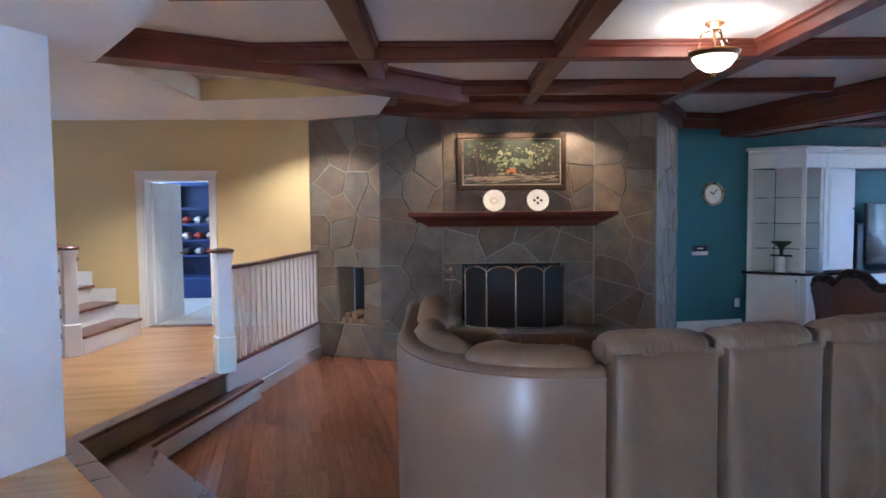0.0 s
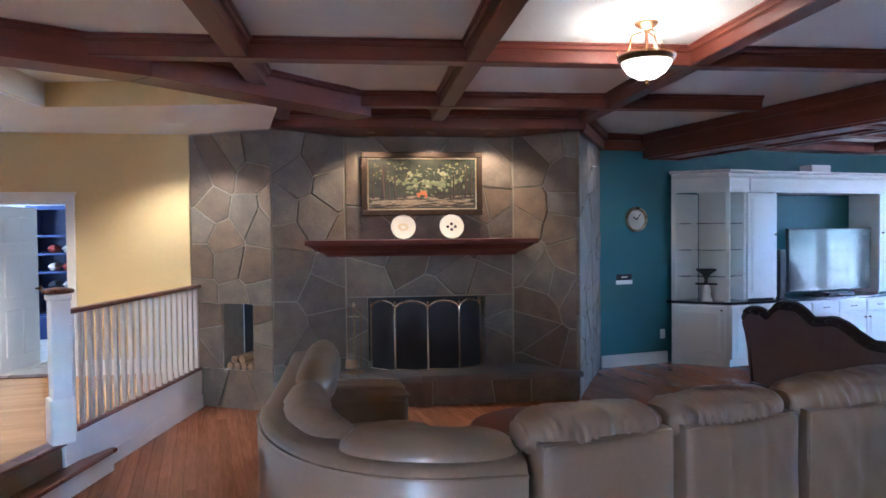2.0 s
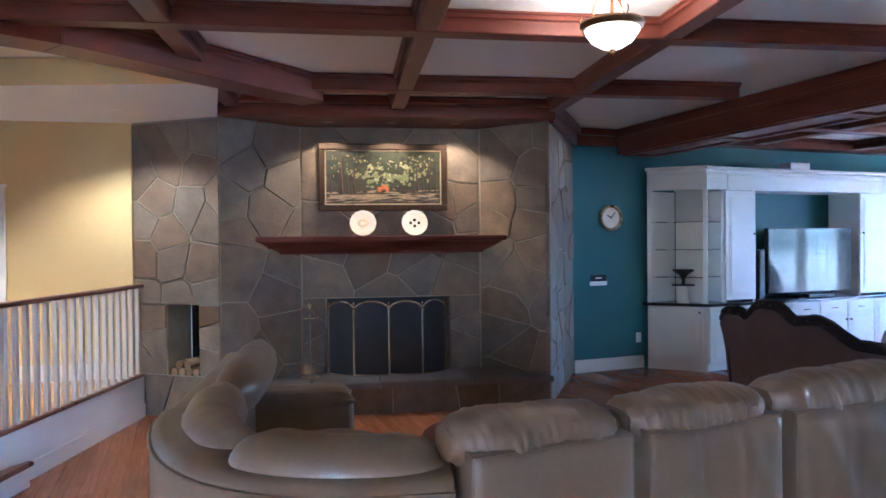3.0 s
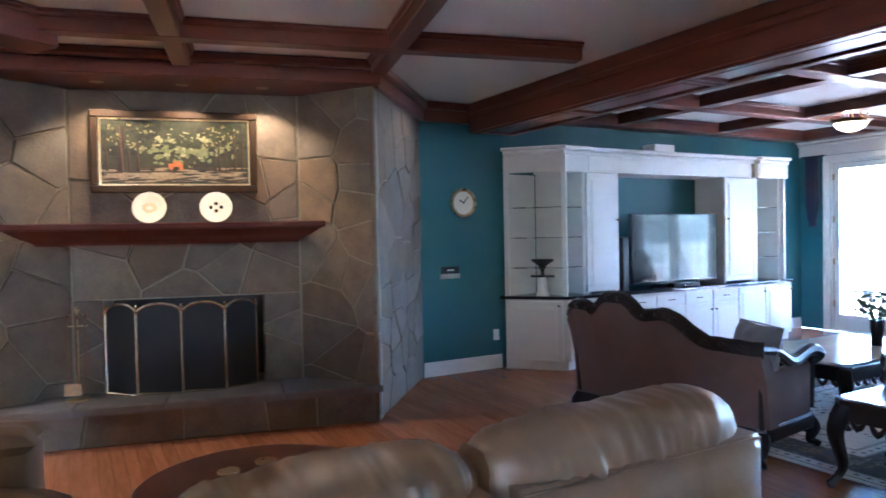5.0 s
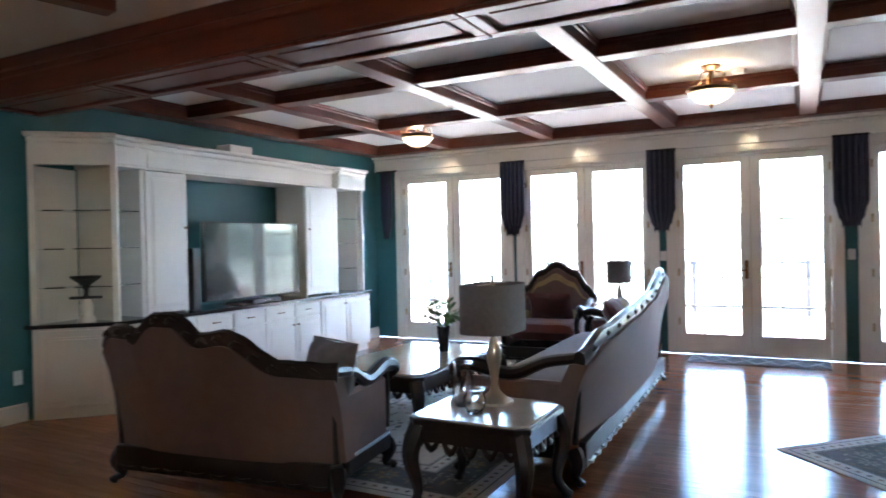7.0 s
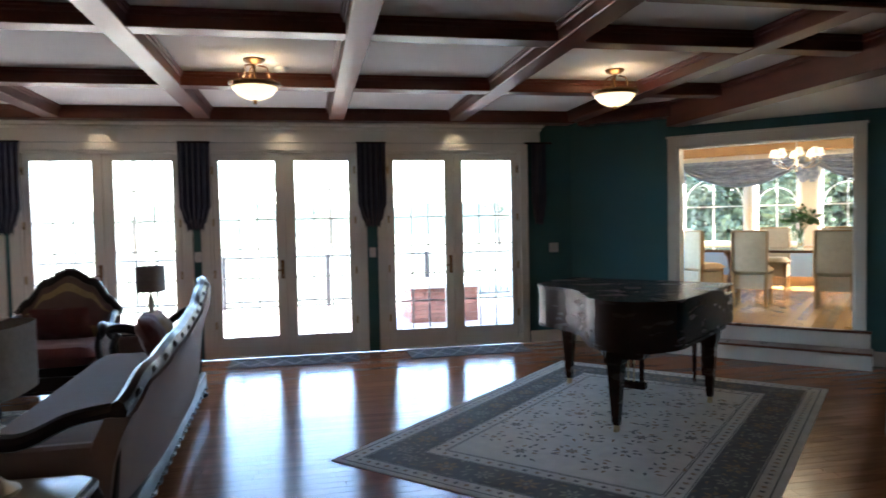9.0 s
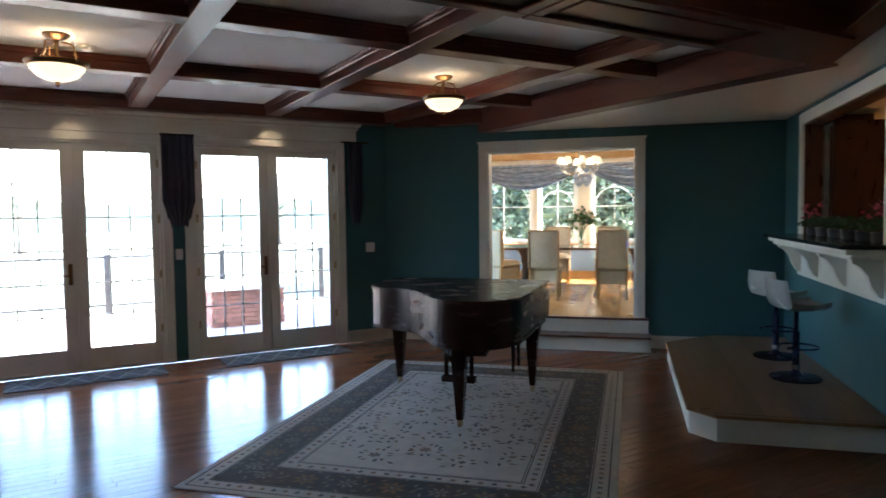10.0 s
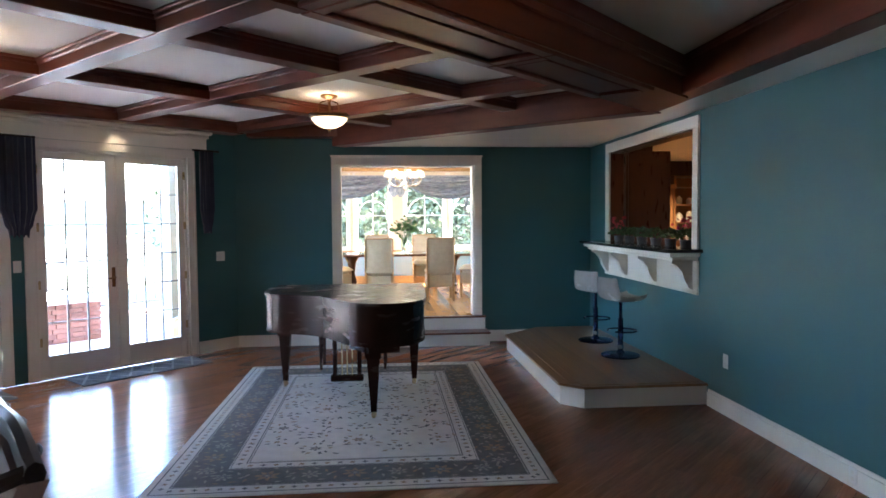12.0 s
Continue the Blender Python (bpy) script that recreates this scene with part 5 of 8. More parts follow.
part("pan", bm, M_BLACK, sc, smooth=True)
# wall clock, thermostat, outlets
ck = thing("wall_clock", pose(7.15, 9.066, 1.825, 90), "round cream wall clock with a brass rim", "clock")
bm = B()
lathe(bm, [(0.135, 0.0), (0.155, 0.02), (0.15, 0.05), (0.13, 0.055), (0.12, 0.04), (0.119, 0.03)], n=36)
part("rim", bm, M_BRASS, ck, smooth=True)
bm = B()
lathe(bm, [(0.12, 0.0), (0.12, 0.034)], n=36)
part("dial", bm, M_CHINA, ck)
for a, ln, w in ((60, 0.06, 0.007), (-40, 0.09, 0.005)):
    bm = B()
    box(bm, -w, w, -0.01, ln, 0.036, 0.039, pose(0, 0, 0, 0, 0, a))
    part("hand", bm, M_BLACK, ck)


def plate(name, m, w, h, label, category, col=None, slots=2):
    t = thing(name, m, label, category)
    bm = B()
    box(bm, -w / 2, w / 2, 0, 0.008, -h / 2, h / 2, I4, 0.003)
    part("plate", bm, col or M_WHITE, t)
    for k in range(slots):
        bm = B()
        z = (k - (slots - 1) / 2) * h * 0.4
        box(bm, -w * 0.2, w * 0.2, 0.008, 0.011, z - h * 0.1, z + h * 0.1, I4, 0.002)
        part("insert", bm, M_TRIM, t)


NM = face_frame(NE, NW)
plate("thermostat", NM @ Matrix.Translation((13.0 - 6.99, 0, 1.045)), 0.24, 0.05, "slim white wall thermostat", "thermostat", slots=1)
plate("thermostat_screen", NM @ Matrix.Translation((13.0 - 6.99, 0, 1.11)), 0.22, 0.075, "dark wall control panel", "control panel", M_BLACK, 1)
plate("wall_outlet", NM @ Matrix.Translation((13.0 - 7.56, 0, 0.37)), 0.075, 0.12, "white double wall outlet", "outlet")
plate("wall_plaque", NM @ Matrix.Translation((13.0 - 12.5, 0, 1.66)), 0.20, 0.24, "small cream square wall plaque", "plaque", M_TRIM, 1)
plate("light_switch", FR @ Matrix.Translation((0.50, 0, 1.2)), 0.12, 0.12, "white double light switch", "switch")
plate("light_switch", FR @ Matrix.Translation((2.805, 0, 1.2)), 0.075, 0.12, "white light switch between the doors", "switch", slots=1)
plate("light_switch", FR @ Matrix.Translation((4.815, 0, 1.2)), 0.075, 0.12, "white light switch between the doors", "switch", slots=1)
plate("wall_outlet", BAR @ Matrix.Translation((2.68, 0, 0.45)), 0.075, 0.12, "white wall outlet on the teal wall", "outlet")
plate("wall_outlet", BAR @ Matrix.Translation((1.12, 0.018, 0.08)), 0.07, 0.10, "white outlet in the baseboard", "outlet")


# ---- leather sectional sofa ----
sofa = thing("sectional_sofa", pose(3.2, 4.6, 0), "brown leather reclining sectional sofa with a curved corner", "sofa")
S = Matrix.Translation((-3.2, -4.6, 0))


def puff_slab(bm, x0, x1, y0, y1, z0, z1, m, r=0.05, wrinkle=0.01, seed=0, nx=8, nz=8):
    """A padded upright panel with soft rounded edges and shallow wrinkles, on both broad faces."""
    grid = {}
    for s, y in ((0, y0), (1, y1)):
        for i in range(nx + 1):
            for j in range(nz + 1):
                u, v = i / nx, j / nz
                e = min(u, 1 - u, v, 1 - v)
                soft = min(1.0, e * max(nx, nz) / 2.0)
                bulge = r * (1 - soft) * (1 if s == 0 else -1)
                wr = wrinkle * noise.noise(Vector((u * 3 + seed, v * 2, s * 3 + seed))) * soft + wrinkle * 0.6 * noise.noise(Vector((u * 11 + seed, v * 3 + seed, 7))) * soft
                if s and (i in (0, nx) or j in (0, nz)):
                    grid[s, i, j] = bm.verts.new(m @ Vector((x0 + (x1 - x0) * u, y1 - r, z0 + (z1 - z0) * v)))
                else:
                    grid[s, i, j] = bm.verts.new(m @ Vector((x0 + (x1 - x0) * u, y + bulge + wr, z0 + (z1 - z0) * v)))
    for s in (0, 1):
        for i in range(nx):
            for j in range(nz):
                q = (grid[s, i, j], grid[s, i + 1, j], grid[s, i + 1, j + 1], grid[s, i, j + 1])
                bm.faces.new(q if s == 0 else q[::-1])
    ring = [(i, 0) for i in range(nx)] + [(nx, j) for j in range(nz)] + [(i, nz) for i in range(nx, 0, -1)] + [(0, j) for j in range(nz, 0, -1)]
    for a, b in zip(ring, ring[1:] + ring[:1]):
        bm.faces.new((grid[0, *b], grid[0, *a], grid[1, *a], grid[1, *b]))
    bmesh.ops.recalc_face_normals(bm, faces=bm.faces)
    return bm


def fold(u, v, seed):
    """Soft creases of stretched leather, in 0 to 1 along and up a panel."""
    w = noise.noise(Vector((u * 1.6 + seed, v * 1.2, seed * 3.1)))
    low = max(0.0, 1.0 - v / 0.62)
    a = noise.noise(Vector((u * 4.0 + v * 5.0 + w * 1.6, seed, v * 1.3)))
    b = noise.noise(Vector((u * 9.0 - v * 6.0 + w * 2.2, seed + 4.0, v * 2.0)))
    return (0.35 + 0.9 * low) * (1.0 - 2.2 * abs(a)) * 0.7 + (0.15 + 0.5 * low) * (1.0 - 2.0 * abs(b)) * 0.45


def back_slab(bm, x0, x1, y0, y1, z0, z1, m, depth, seed, seams=(), nx=34, nz=40):
    """An upright leather panel, crisp at its edges, pulled into folds towards its foot, with sewn seams."""
    grid = {}
    for i in range(nx + 1):
        for j in range(nz + 1):
            u, v = i / nx, j / nz
            e = min(u, 1 - u, (1 - v) * 1.3)
            soft = min(1.0, e * 9)
            y = y0 + 0.016 * (1 - min(1.0, e * 26)) ** 2 - depth * fold(u, v, seed) * soft - 0.012 * soft
            for c in seams:
                y += 0.007 * math.exp(-((u - c) / 0.018) ** 2)
            lean = 0.05 * (1 - v)
            grid[0, i, j] = bm.verts.new(m @ Vector((x0 + (x1 - x0) * u, y - lean * 0.3, z0 + (z1 - z0) * v)))
            grid[1, i, j] = bm.verts.new(m @ Vector((x0 + (x1 - x0) * u, y1, z0 + (z1 - z0) * v))) if i in (0, nx) or j in (0, nz) else None
    for i in range(nx):
        for j in range(nz):
            bm.faces.new((grid[0, i, j], grid[0, i + 1, j], grid[0, i + 1, j + 1], grid[0, i, j + 1]))
    ring = [(i, 0) for i in range(nx)] + [(nx, j) for j in range(nz)] + [(i, nz) for i in range(nx, 0, -1)] + [(0, j) for j in range(nz, 0, -1)]
    for a, b in zip(ring, ring[1:] + ring[:1]):
        bm.faces.new((grid[0, *b], grid[0, *a], grid[1, *a], grid[1, *b]))
    bm.faces.new([grid[1, *a] for a in ring])
    bmesh.ops.recalc_face_normals(bm, faces=bm.faces)
    return bm


def gathered_roll(bm, x0, x1, y, z, ry, rz, m, seed, n=96, k=26):
    """A stuffed roll along x, gathered into small pleats along the seam at its foot."""
    rows = []
    for i in range(n + 1):
        t = i / n
        f = max(0.30, 1 - abs(2 * t - 1) ** 7) ** 0.5
        sag = 0.012 * noise.noise(Vector((t * 3.0, seed, 1.0)))
        row = []
        for q in range(k):
            a = 2 * math.pi * q / k
            up = math.sin(a)
            pleat = 0.016 * abs(noise.noise(Vector((t * 17 + 0.5 * up, up * 1.5, seed)))) * (1.3 - up)
            swell = 1 + 0.10 * noise.noise(Vector((t * 4 + seed, up * 1.4, math.cos(a)))) - 0.07 * abs(noise.noise(Vector((t * 11, up * 4, seed + 2))))
            row.append(bm.verts.new(m @ Vector((x0 + (x1 - x0) * t, y + ry * f * math.copysign(abs(math.cos(a)) ** 0.8, math.cos(a)) * swell + pleat * math.cos(a), z + sag + rz * f * math.copysign(abs(up) ** 0.8, up) * swell + pleat * up))))
        rows.append(row)
    for a, b in zip(rows, rows[1:]):
        for q in range(k):
            bm.faces.new((a[q], a[(q + 1) % k], b[(q + 1) % k], b[q]))
    bm.faces.new(rows[0][::-1])
    bm.faces.new(rows[-1])
    bmesh.ops.recalc_face_normals(bm, faces=bm.faces)
    return bm


# straight run: three reclining seats, backs to the hall
for k, (x0, x1) in enumerate(((3.065, 3.562), (3.612, 4.112), (4.165, 4.835))):
    unit = part("recliner", box(B(), x0, x1, 3.95, 4.75, 0.06, 0.36, S, 0.03, 2), M_LEATHER, sofa)
    bm = back_slab(B(), x0, x1, 3.785, 3.90, 0.05, 1.032, S, (0.020, 0.027, 0.040)[k], 3.3 + 2.7 * k, () if k == 0 else (0.36, 0.66))
    part("back_panel", bm, M_LEATHER, unit, "creased leather back panel", smooth=True)
    bm = B()
    tube(bm, [(x0 + 0.006, 3.793, 0.08), (x0 + 0.006, 3.795, 1.024), (x1 - 0.006, 3.795, 1.024), (x1 - 0.006, 3.793, 0.08)], 0.006, S, 6)
    part("piping", bm, M_LEATHER, unit)
    bm = gathered_roll(B(), x0 - 0.03, x1 - 0.006, 3.915, 1.035, 0.112, (0.078, 0.080, 0.098)[k], S, 5.1 * k + 1)
    part("headrest", bm, M_LEATHER, unit, "puffed gathered headrest", smooth=True)
    bm = puff_slab(B(), x0, x1, 3.90, 4.10, 0.40, 1.0, S, 0.04, 0.012, k + 14, 10, 10)
    part("back_cushion", bm, M_LEATHER, unit, smooth=True)
    bm = pillow(B(), x1 - x0, 0.62, 0.24, S @ Matrix.Translation(((x0 + x1) / 2, 4.42, 0.42)), 10, 5.0, 0.2, k)
    part("seat", bm, M_LEATHER, unit, smooth=True)
    bm = puff_slab(B(), x0 + 0.02, x1 - 0.02, 4.72, 4.84, 0.08, 0.42, S, 0.03, 0.01, k + 9)
    part("footrest", bm, M_LEATHER, unit, smooth=True)
bm = box(B(), 4.845, 4.90, 3.9, 4.75, 0.06, 0.60, S, 0.025, 3)
part("armrest", bm, M_LEATHER, sofa, "narrow end armrest", smooth=True)
# curved corner and the wing
arc = bend([(3.03, 3.82, 0), (2.66, 3.93, 0), (2.38, 4.22, 0), (2.27, 4.70, 0), (2.36, 5.30, 0), (2.52, 6.0, 0), (2.60, 6.40, 0)], 5)


def band(bm, line, inner, z0, z1, r=0.04, m=S, wr=0.008):
    """A padded wall along a plan line, as thick as inner, rounded on top."""
    prof = [(0.0, z0), (0.0, z0 + 0.3 * (z1 - z0)), (0.0, z0 + 0.65 * (z1 - z0)), (0.0, z1 - r), (r * 0.4, z1 - r * 0.3), (r, z1), (inner - r, z1), (inner - r * 0.4, z1 - r * 0.3), (inner, z1 - r), (inner, z0)]
    rows = []
    for i, p in enumerate(line):
        d = (line[min(i + 1, len(line) - 1)] - line[max(i - 1, 0)]).normalized()
        nrm = Vector((d.y, -d.x, 0))
        rows.append([bm.verts.new(m @ (p + nrm * (o + wr * noise.noise(Vector((i * 0.5, z * 4, 2)))) + Vector((0, 0, z)))) for o, z in prof])
    for a, b in zip(rows, rows[1:]):
        for i in range(len(prof) - 1):
            bm.faces.new((a[i], b[i], b[i + 1], a[i + 1]))
    bm.faces.new(rows[0])
    bm.faces.new(rows[-1][::-1])
    bmesh.ops.recalc_face_normals(bm, faces=bm.faces)
    return bm


corner = part("corner_back", band(B(), arc[:18], 0.20, 0.05, 0.965), M_LEATHER, sofa, "curved leather corner back", smooth=True)
bm = B()
tube(bm, [(p.x, p.y - 0.004, 0.93) for p in arc[:18]], 0.007, S, 5)
part("piping", bm, M_LEATHER, corner)
part("wing_back", band(B(), arc[17:], 0.20, 0.05, 0.93), M_LEATHER, sofa, smooth=True)


def bolster(bm, line, inner, z, ry, rz, m=S, seed=0):
    rows, n = [], 14
    for i, p in enumerate(line):
        d = (line[min(i + 1, len(line) - 1)] - line[max(i - 1, 0)]).normalized()
        nrm = Vector((d.y, -d.x, 0))
        t = i / (len(line) - 1)
        f = max(0.15, (1 - abs(2 * t - 1) ** 6)) ** 0.5
        rows.append([bm.verts.new(m @ (p + nrm * (inner + ry * f * math.cos(2 * math.pi * k / n)) + Vector((0, 0, z + rz * f * math.sin(2 * math.pi * k / n) * (1 + 0.14 * noise.noise(Vector((i * 0.7 + seed, k * 0.8, seed)))))))) for k in range(n)])
    for a, b in zip(rows, rows[1:]):
        for k in range(n):
            bm.faces.new((a[k], a[(k + 1) % n], b[(k + 1) % n], b[k]))
    bm.faces.new(rows[0][::-1])
    bm.faces.new(rows[-1])
    bmesh.ops.recalc_face_normals(bm, faces=bm.faces)
    return bm


fine_arc = bend([tuple(p) for p in arc[::3]], 6)
k1, k2 = int(len(fine_arc) * 0.36), int(len(fine_arc) * 0.68)
part("back_cushion", bolster(B(), fine_arc[0:k1 - 1], 0.17, 0.955, 0.12, 0.092, seed=1), M_LEATHER, sofa, "long puffed corner cushion", smooth=True)
part("back_cushion", bolster(B(), fine_arc[k1 - 1:k2], 0.20, 0.90, 0.115, 0.125, seed=2), M_LEATHER, sofa, "large puffed back cushion", smooth=True)
part("back_cushion", bolster(B(), fine_arc[k2:-2], 0.21, 0.90, 0.115, 0.13, seed=3), M_LEATHER, sofa, "large puffed back cushion", smooth=True)
bm = B()
prism(bm, [(2.50, 4.80), (2.72, 4.10), (3.0, 4.0), (3.02, 4.74), (3.36, 4.9), (3.34, 6.10), (2.75, 6.20)], 0.06, 0.42, S, 0.04, 3)
part("wing_base", bm, M_LEATHER, sofa, smooth=True)
for k, (cx, cy, w, d, a) in enumerate(((3.02, 5.70, 0.72, 0.72, 10), (2.93, 5.02, 0.72, 0.66, 8))):
    bm = pillow(B(), w, d, 0.22, S @ pose(cx, cy, 0.44, 0, 0, -a), 10, 5.0, 0.2, k + 20)
    part("seat", bm, M_LEATHER, sofa, smooth=True)
bm = B()
box(bm, -0.33, 0.33, -0.12, 0.12, 0.06, 0.66, S @ pose(2.99, 6.22, 0, 0, 0, -8), 0.04, 3)
part("armrest", bm, M_LEATHER, sofa, "padded wing armrest", smooth=True)
bm = pillow(B(), 0.68, 0.27, 0.14, S @ pose(2.99, 6.22, 0.66, 0, 0, -8), 14, 6.0, 0.12, 31)
part("armrest_pad", bm, M_LEATHER, sofa, smooth=True)
for x, y in ((3.06, 3.9), (4.68, 3.9), (4.68, 4.7), (2.40, 4.9), (2.72, 6.3), (3.4, 6.3)):
    bm = B()
    lathe(bm, [(0.025, 0), (0.03, 0.06)], S @ Matrix.Translation((x, y, 0)), 10)
    part("foot", bm, M_EBONY, sofa)
# low round coffee table in the sectional
tb = thing("round_coffee_table", pose(4.15, 5.75, 0), "low round dark red wooden coffee table", "coffee table")
bm = B()
lathe(bm, [(0.30, 0.40), (0.50, 0.405), (0.52, 0.42), (0.515, 0.44), (0.49, 0.45), (0.001, 0.45)], n=40)
part("tabletop", bm, M_BEAM, tb, smooth=True)
for k in range(4):
    a = radians(45 + 90 * k)
    bm = B()
    tube(bm, bend([(0.33 * math.cos(a), 0.33 * math.sin(a), 0.40), (0.40 * math.cos(a), 0.40 * math.sin(a), 0.25), (0.32 * math.cos(a), 0.32 * math.sin(a), 0.1), (0.38 * math.cos(a), 0.38 * math.sin(a), 0.02)]), [0.045 - 0.0012 * i for i in range(19)])
    part("leg", bm, M_BEAM, tb)
for dx, dy in ((-0.1, 0.15), (0.08, 0.2)):
    t = thing("coaster", pose(4.15 + dx, 5.75 + dy, 0.45), "small brass coaster on the round table", "coaster")
    bm = B()
    lathe(bm, [(0.045, 0), (0.05, 0.008), (0.048, 0.012), (0.001, 0.010)], n=16)
    part("disc", bm, M_BRASS, t)

# ---- carved parlour furniture ----
M_UPH = mat("mauve_brown_velvet", (0.155, 0.092, 0.076), (0.12, 0.070, 0.058), 0.75, scale=12, bump=0.15, sheen=0.08, fine=150)
M_UPH2 = mat("burgundy_velvet", (0.14, 0.030, 0.030), (0.09, 0.02, 0.02), 0.75, scale=12, bump=0.15, sheen=0.35)
M_TAN = mat("gold_damask", (0.40, 0.28, 0.14), (0.28, 0.18, 0.09), 0.7, scale=22, bump=0.25, sheen=0.2)
M_GREYC = mat("grey_tufted_cloth", (0.20, 0.185, 0.18), (0.13, 0.12, 0.12), 0.7, scale=14, bump=0.25, sheen=0.2)
M_STRIPE = mat("mauve_striped_seat_cloth", (0.13, 0.088, 0.075), (0.08, 0.052, 0.045), 0.8, scale=10, bump=0.2, stretch=(6, 0.3, 1))


def smooth_line(pts, x):
    """Height at x along a smooth line of (x, z)."""
    for (x0, z0), (x1, z1) in zip(pts, pts[1:]):
        if x <= x1:
            t = (x - x0) / (x1 - x0)
            t = t * t * (3 - 2 * t)
            return z0 + (z1 - z0) * t
    return pts[-1][1]


def cabriole(bm, x, y, z1, dx, dy, r=0.04):
    tube(bm, bend([(x, y, z1), (x + dx * 0.045, y + dy * 0.045, z1 * 0.68), (x + dx * 0.012, y + dy * 0.012, z1 * 0.28), (x + dx * 0.06, y + dy * 0.06, 0.035), (x + dx * 0.085, y + dy * 0.085, 0.012)], 5), [r * f for f in (1.15, 1.2, 1.2, 1.15, 1.1, 1.05, 0.95, 0.86, 0.78, 0.7, 0.62, 0.56, 0.52, 0.5, 0.5, 0.54, 0.6, 0.66, 0.66, 0.6, 0.35)], n=8)


def carved_sofa(name, m, w, prof, depth, label, category, cover, seatcover, seat_z=0.44, arm_z=0.66, front=None, bow=0.1):
    t = thing(name, m, label, category)
    n = 44

    def yb(u):  # plan bow of the back: the ends wrap forward
        return bow * (abs(2 * u - 1) ** 3)
    rows = []
    bm = B()
    for i in range(n + 1):
        u = i / n
        z = smooth_line(prof, u)
        col = []
        for v, o in ((0.0, 0.02), (0.25, 0.0), (0.55, -0.02), (0.8, -0.055), (1.0, -0.10)):
            col.append((u * w, yb(u) + o, 0.24 + (z - 0.03 - 0.24) * v))
        rows.append([bm.verts.new(c) for c in col] + [bm.verts.new((c[0], c[1] + 0.11, c[2])) for c in col[::-1]])
    k = len(rows[0])
    for a, b in zip(rows, rows[1:]):
        for j in range(k):
            bm.faces.new((a[j], b[j], b[(j + 1) % k], a[(j + 1) % k]))
    bm.faces.new(rows[0])
    bm.faces.new(rows[-1][::-1])
    bmesh.ops.recalc_face_normals(bm, faces=bm.faces)
    back = part("backrest", bm, cover, t, smooth=True)
    if front:
        bm = B()
        ff = []
        for i in range(4, n - 3):
            u = i / n
            z = smooth_line(prof, u)
            ff.append([bm.verts.new((u * w, yb(u) + 0.125 - 0.09 * v, seat_z + (z - 0.09 - seat_z) * v)) for v in (0, 0.5, 1.0)])
        for a, b in zip(ff, ff[1:]):
            for j in (0, 1):
                bm.faces.new((a[j], a[j + 1], b[j + 1], b[j]))
        part("back_front", bm, front, back, "patterned inner back", smooth=True)
    # carved crest along the top
    bm = B()
    line = [(i / n * w, yb(i / n) - 0.05, smooth_line(prof, i / n)) for i in range(n + 1)]
    tube(bm, line, [0.038 + 0.004 * abs(math.sin(i * 0.9)) for i in range(n + 1)], n=8, flat=1.35)
    for i in range(2, n - 1, 3):
        p = line[i]
        tube(bm, bend([(p[0] - 0.05, p[1] - 0.025, p[2] - 0.01), (p[0] - 0.01, p[1] - 0.034, p[2] + 0.012), (p[0] + 0.04, p[1] - 0.025, p[2] - 0.015)], 3), [0.008, 0.014, 0.018, 0.02, 0.018, 0.014, 0.006], n=6)
    part("crest_rail", bm, M_EBONY, t, "carved dark wooden crest", smooth=True)
    bm = pillow(B(), w - 0.14, depth - 0.12, 0.20, Matrix.Translation((w / 2, depth / 2 + 0.06, seat_z - 0.02)), 12, 7.0, 0.08)
    part("seat", bm, seatcover, t, smooth=True)
    for s in (0, 1):
        x = 0.0 if s == 0 else w
        d = 1 if s == 0 else -1
        bm = B()
        box(bm, x + d * 0.015, x + d * 0.075, 0.06 + bow, depth - 0.10, 0.24, arm_z - 0.06, I4, 0.015)
        side = part("side_panel", bm, cover, t)
        bm = B()
        ze = smooth_line(prof, float(s))
        tube(bm, bend([(x + d * 0.04, bow - 0.03, ze), (x + d * 0.03, 0.16 + bow, (ze + arm_z) / 2 + 0.01), (x + d * 0.02, depth * 0.55, arm_z - 0.03), (x + d * 0.02, depth - 0.12, arm_z + 0.015), (x - d * 0.01, depth - 0.02, arm_z - 0.02), (x + d * 0.03, depth - 0.06, arm_z - 0.10)], 5), [0.034, 0.034, 0.034, 0.034, 0.034, 0.034, 0.034, 0.034, 0.036, 0.038, 0.04, 0.042, 0.044, 0.044, 0.044, 0.046, 0.046, 0.044, 0.042, 0.04, 0.036, 0.032, 0.028, 0.022, 0.018, 0.01], n=8)
        part("arm_rail", bm, M_EBONY, side, "scrolled dark wooden arm rail", smooth=True)
        bm = B()
        tube(bm, bend([(x + d * 0.03, depth - 0.10, arm_z - 0.03), (x + d * 0.045, depth - 0.05, arm_z - 0.16), (x + d * 0.03, depth - 0.10, 0.28)], 5), 0.03, n=8)
        part("arm_post", bm, M_EBONY, side, "carved arm post", smooth=True)
        bm = B()
        tube(bm, [(x + d * 0.045, bow, 0.24), (x + d * 0.045, bow - 0.035, ze - 0.05)], 0.02, n=6)
        part("back_post", bm, M_EBONY, side)
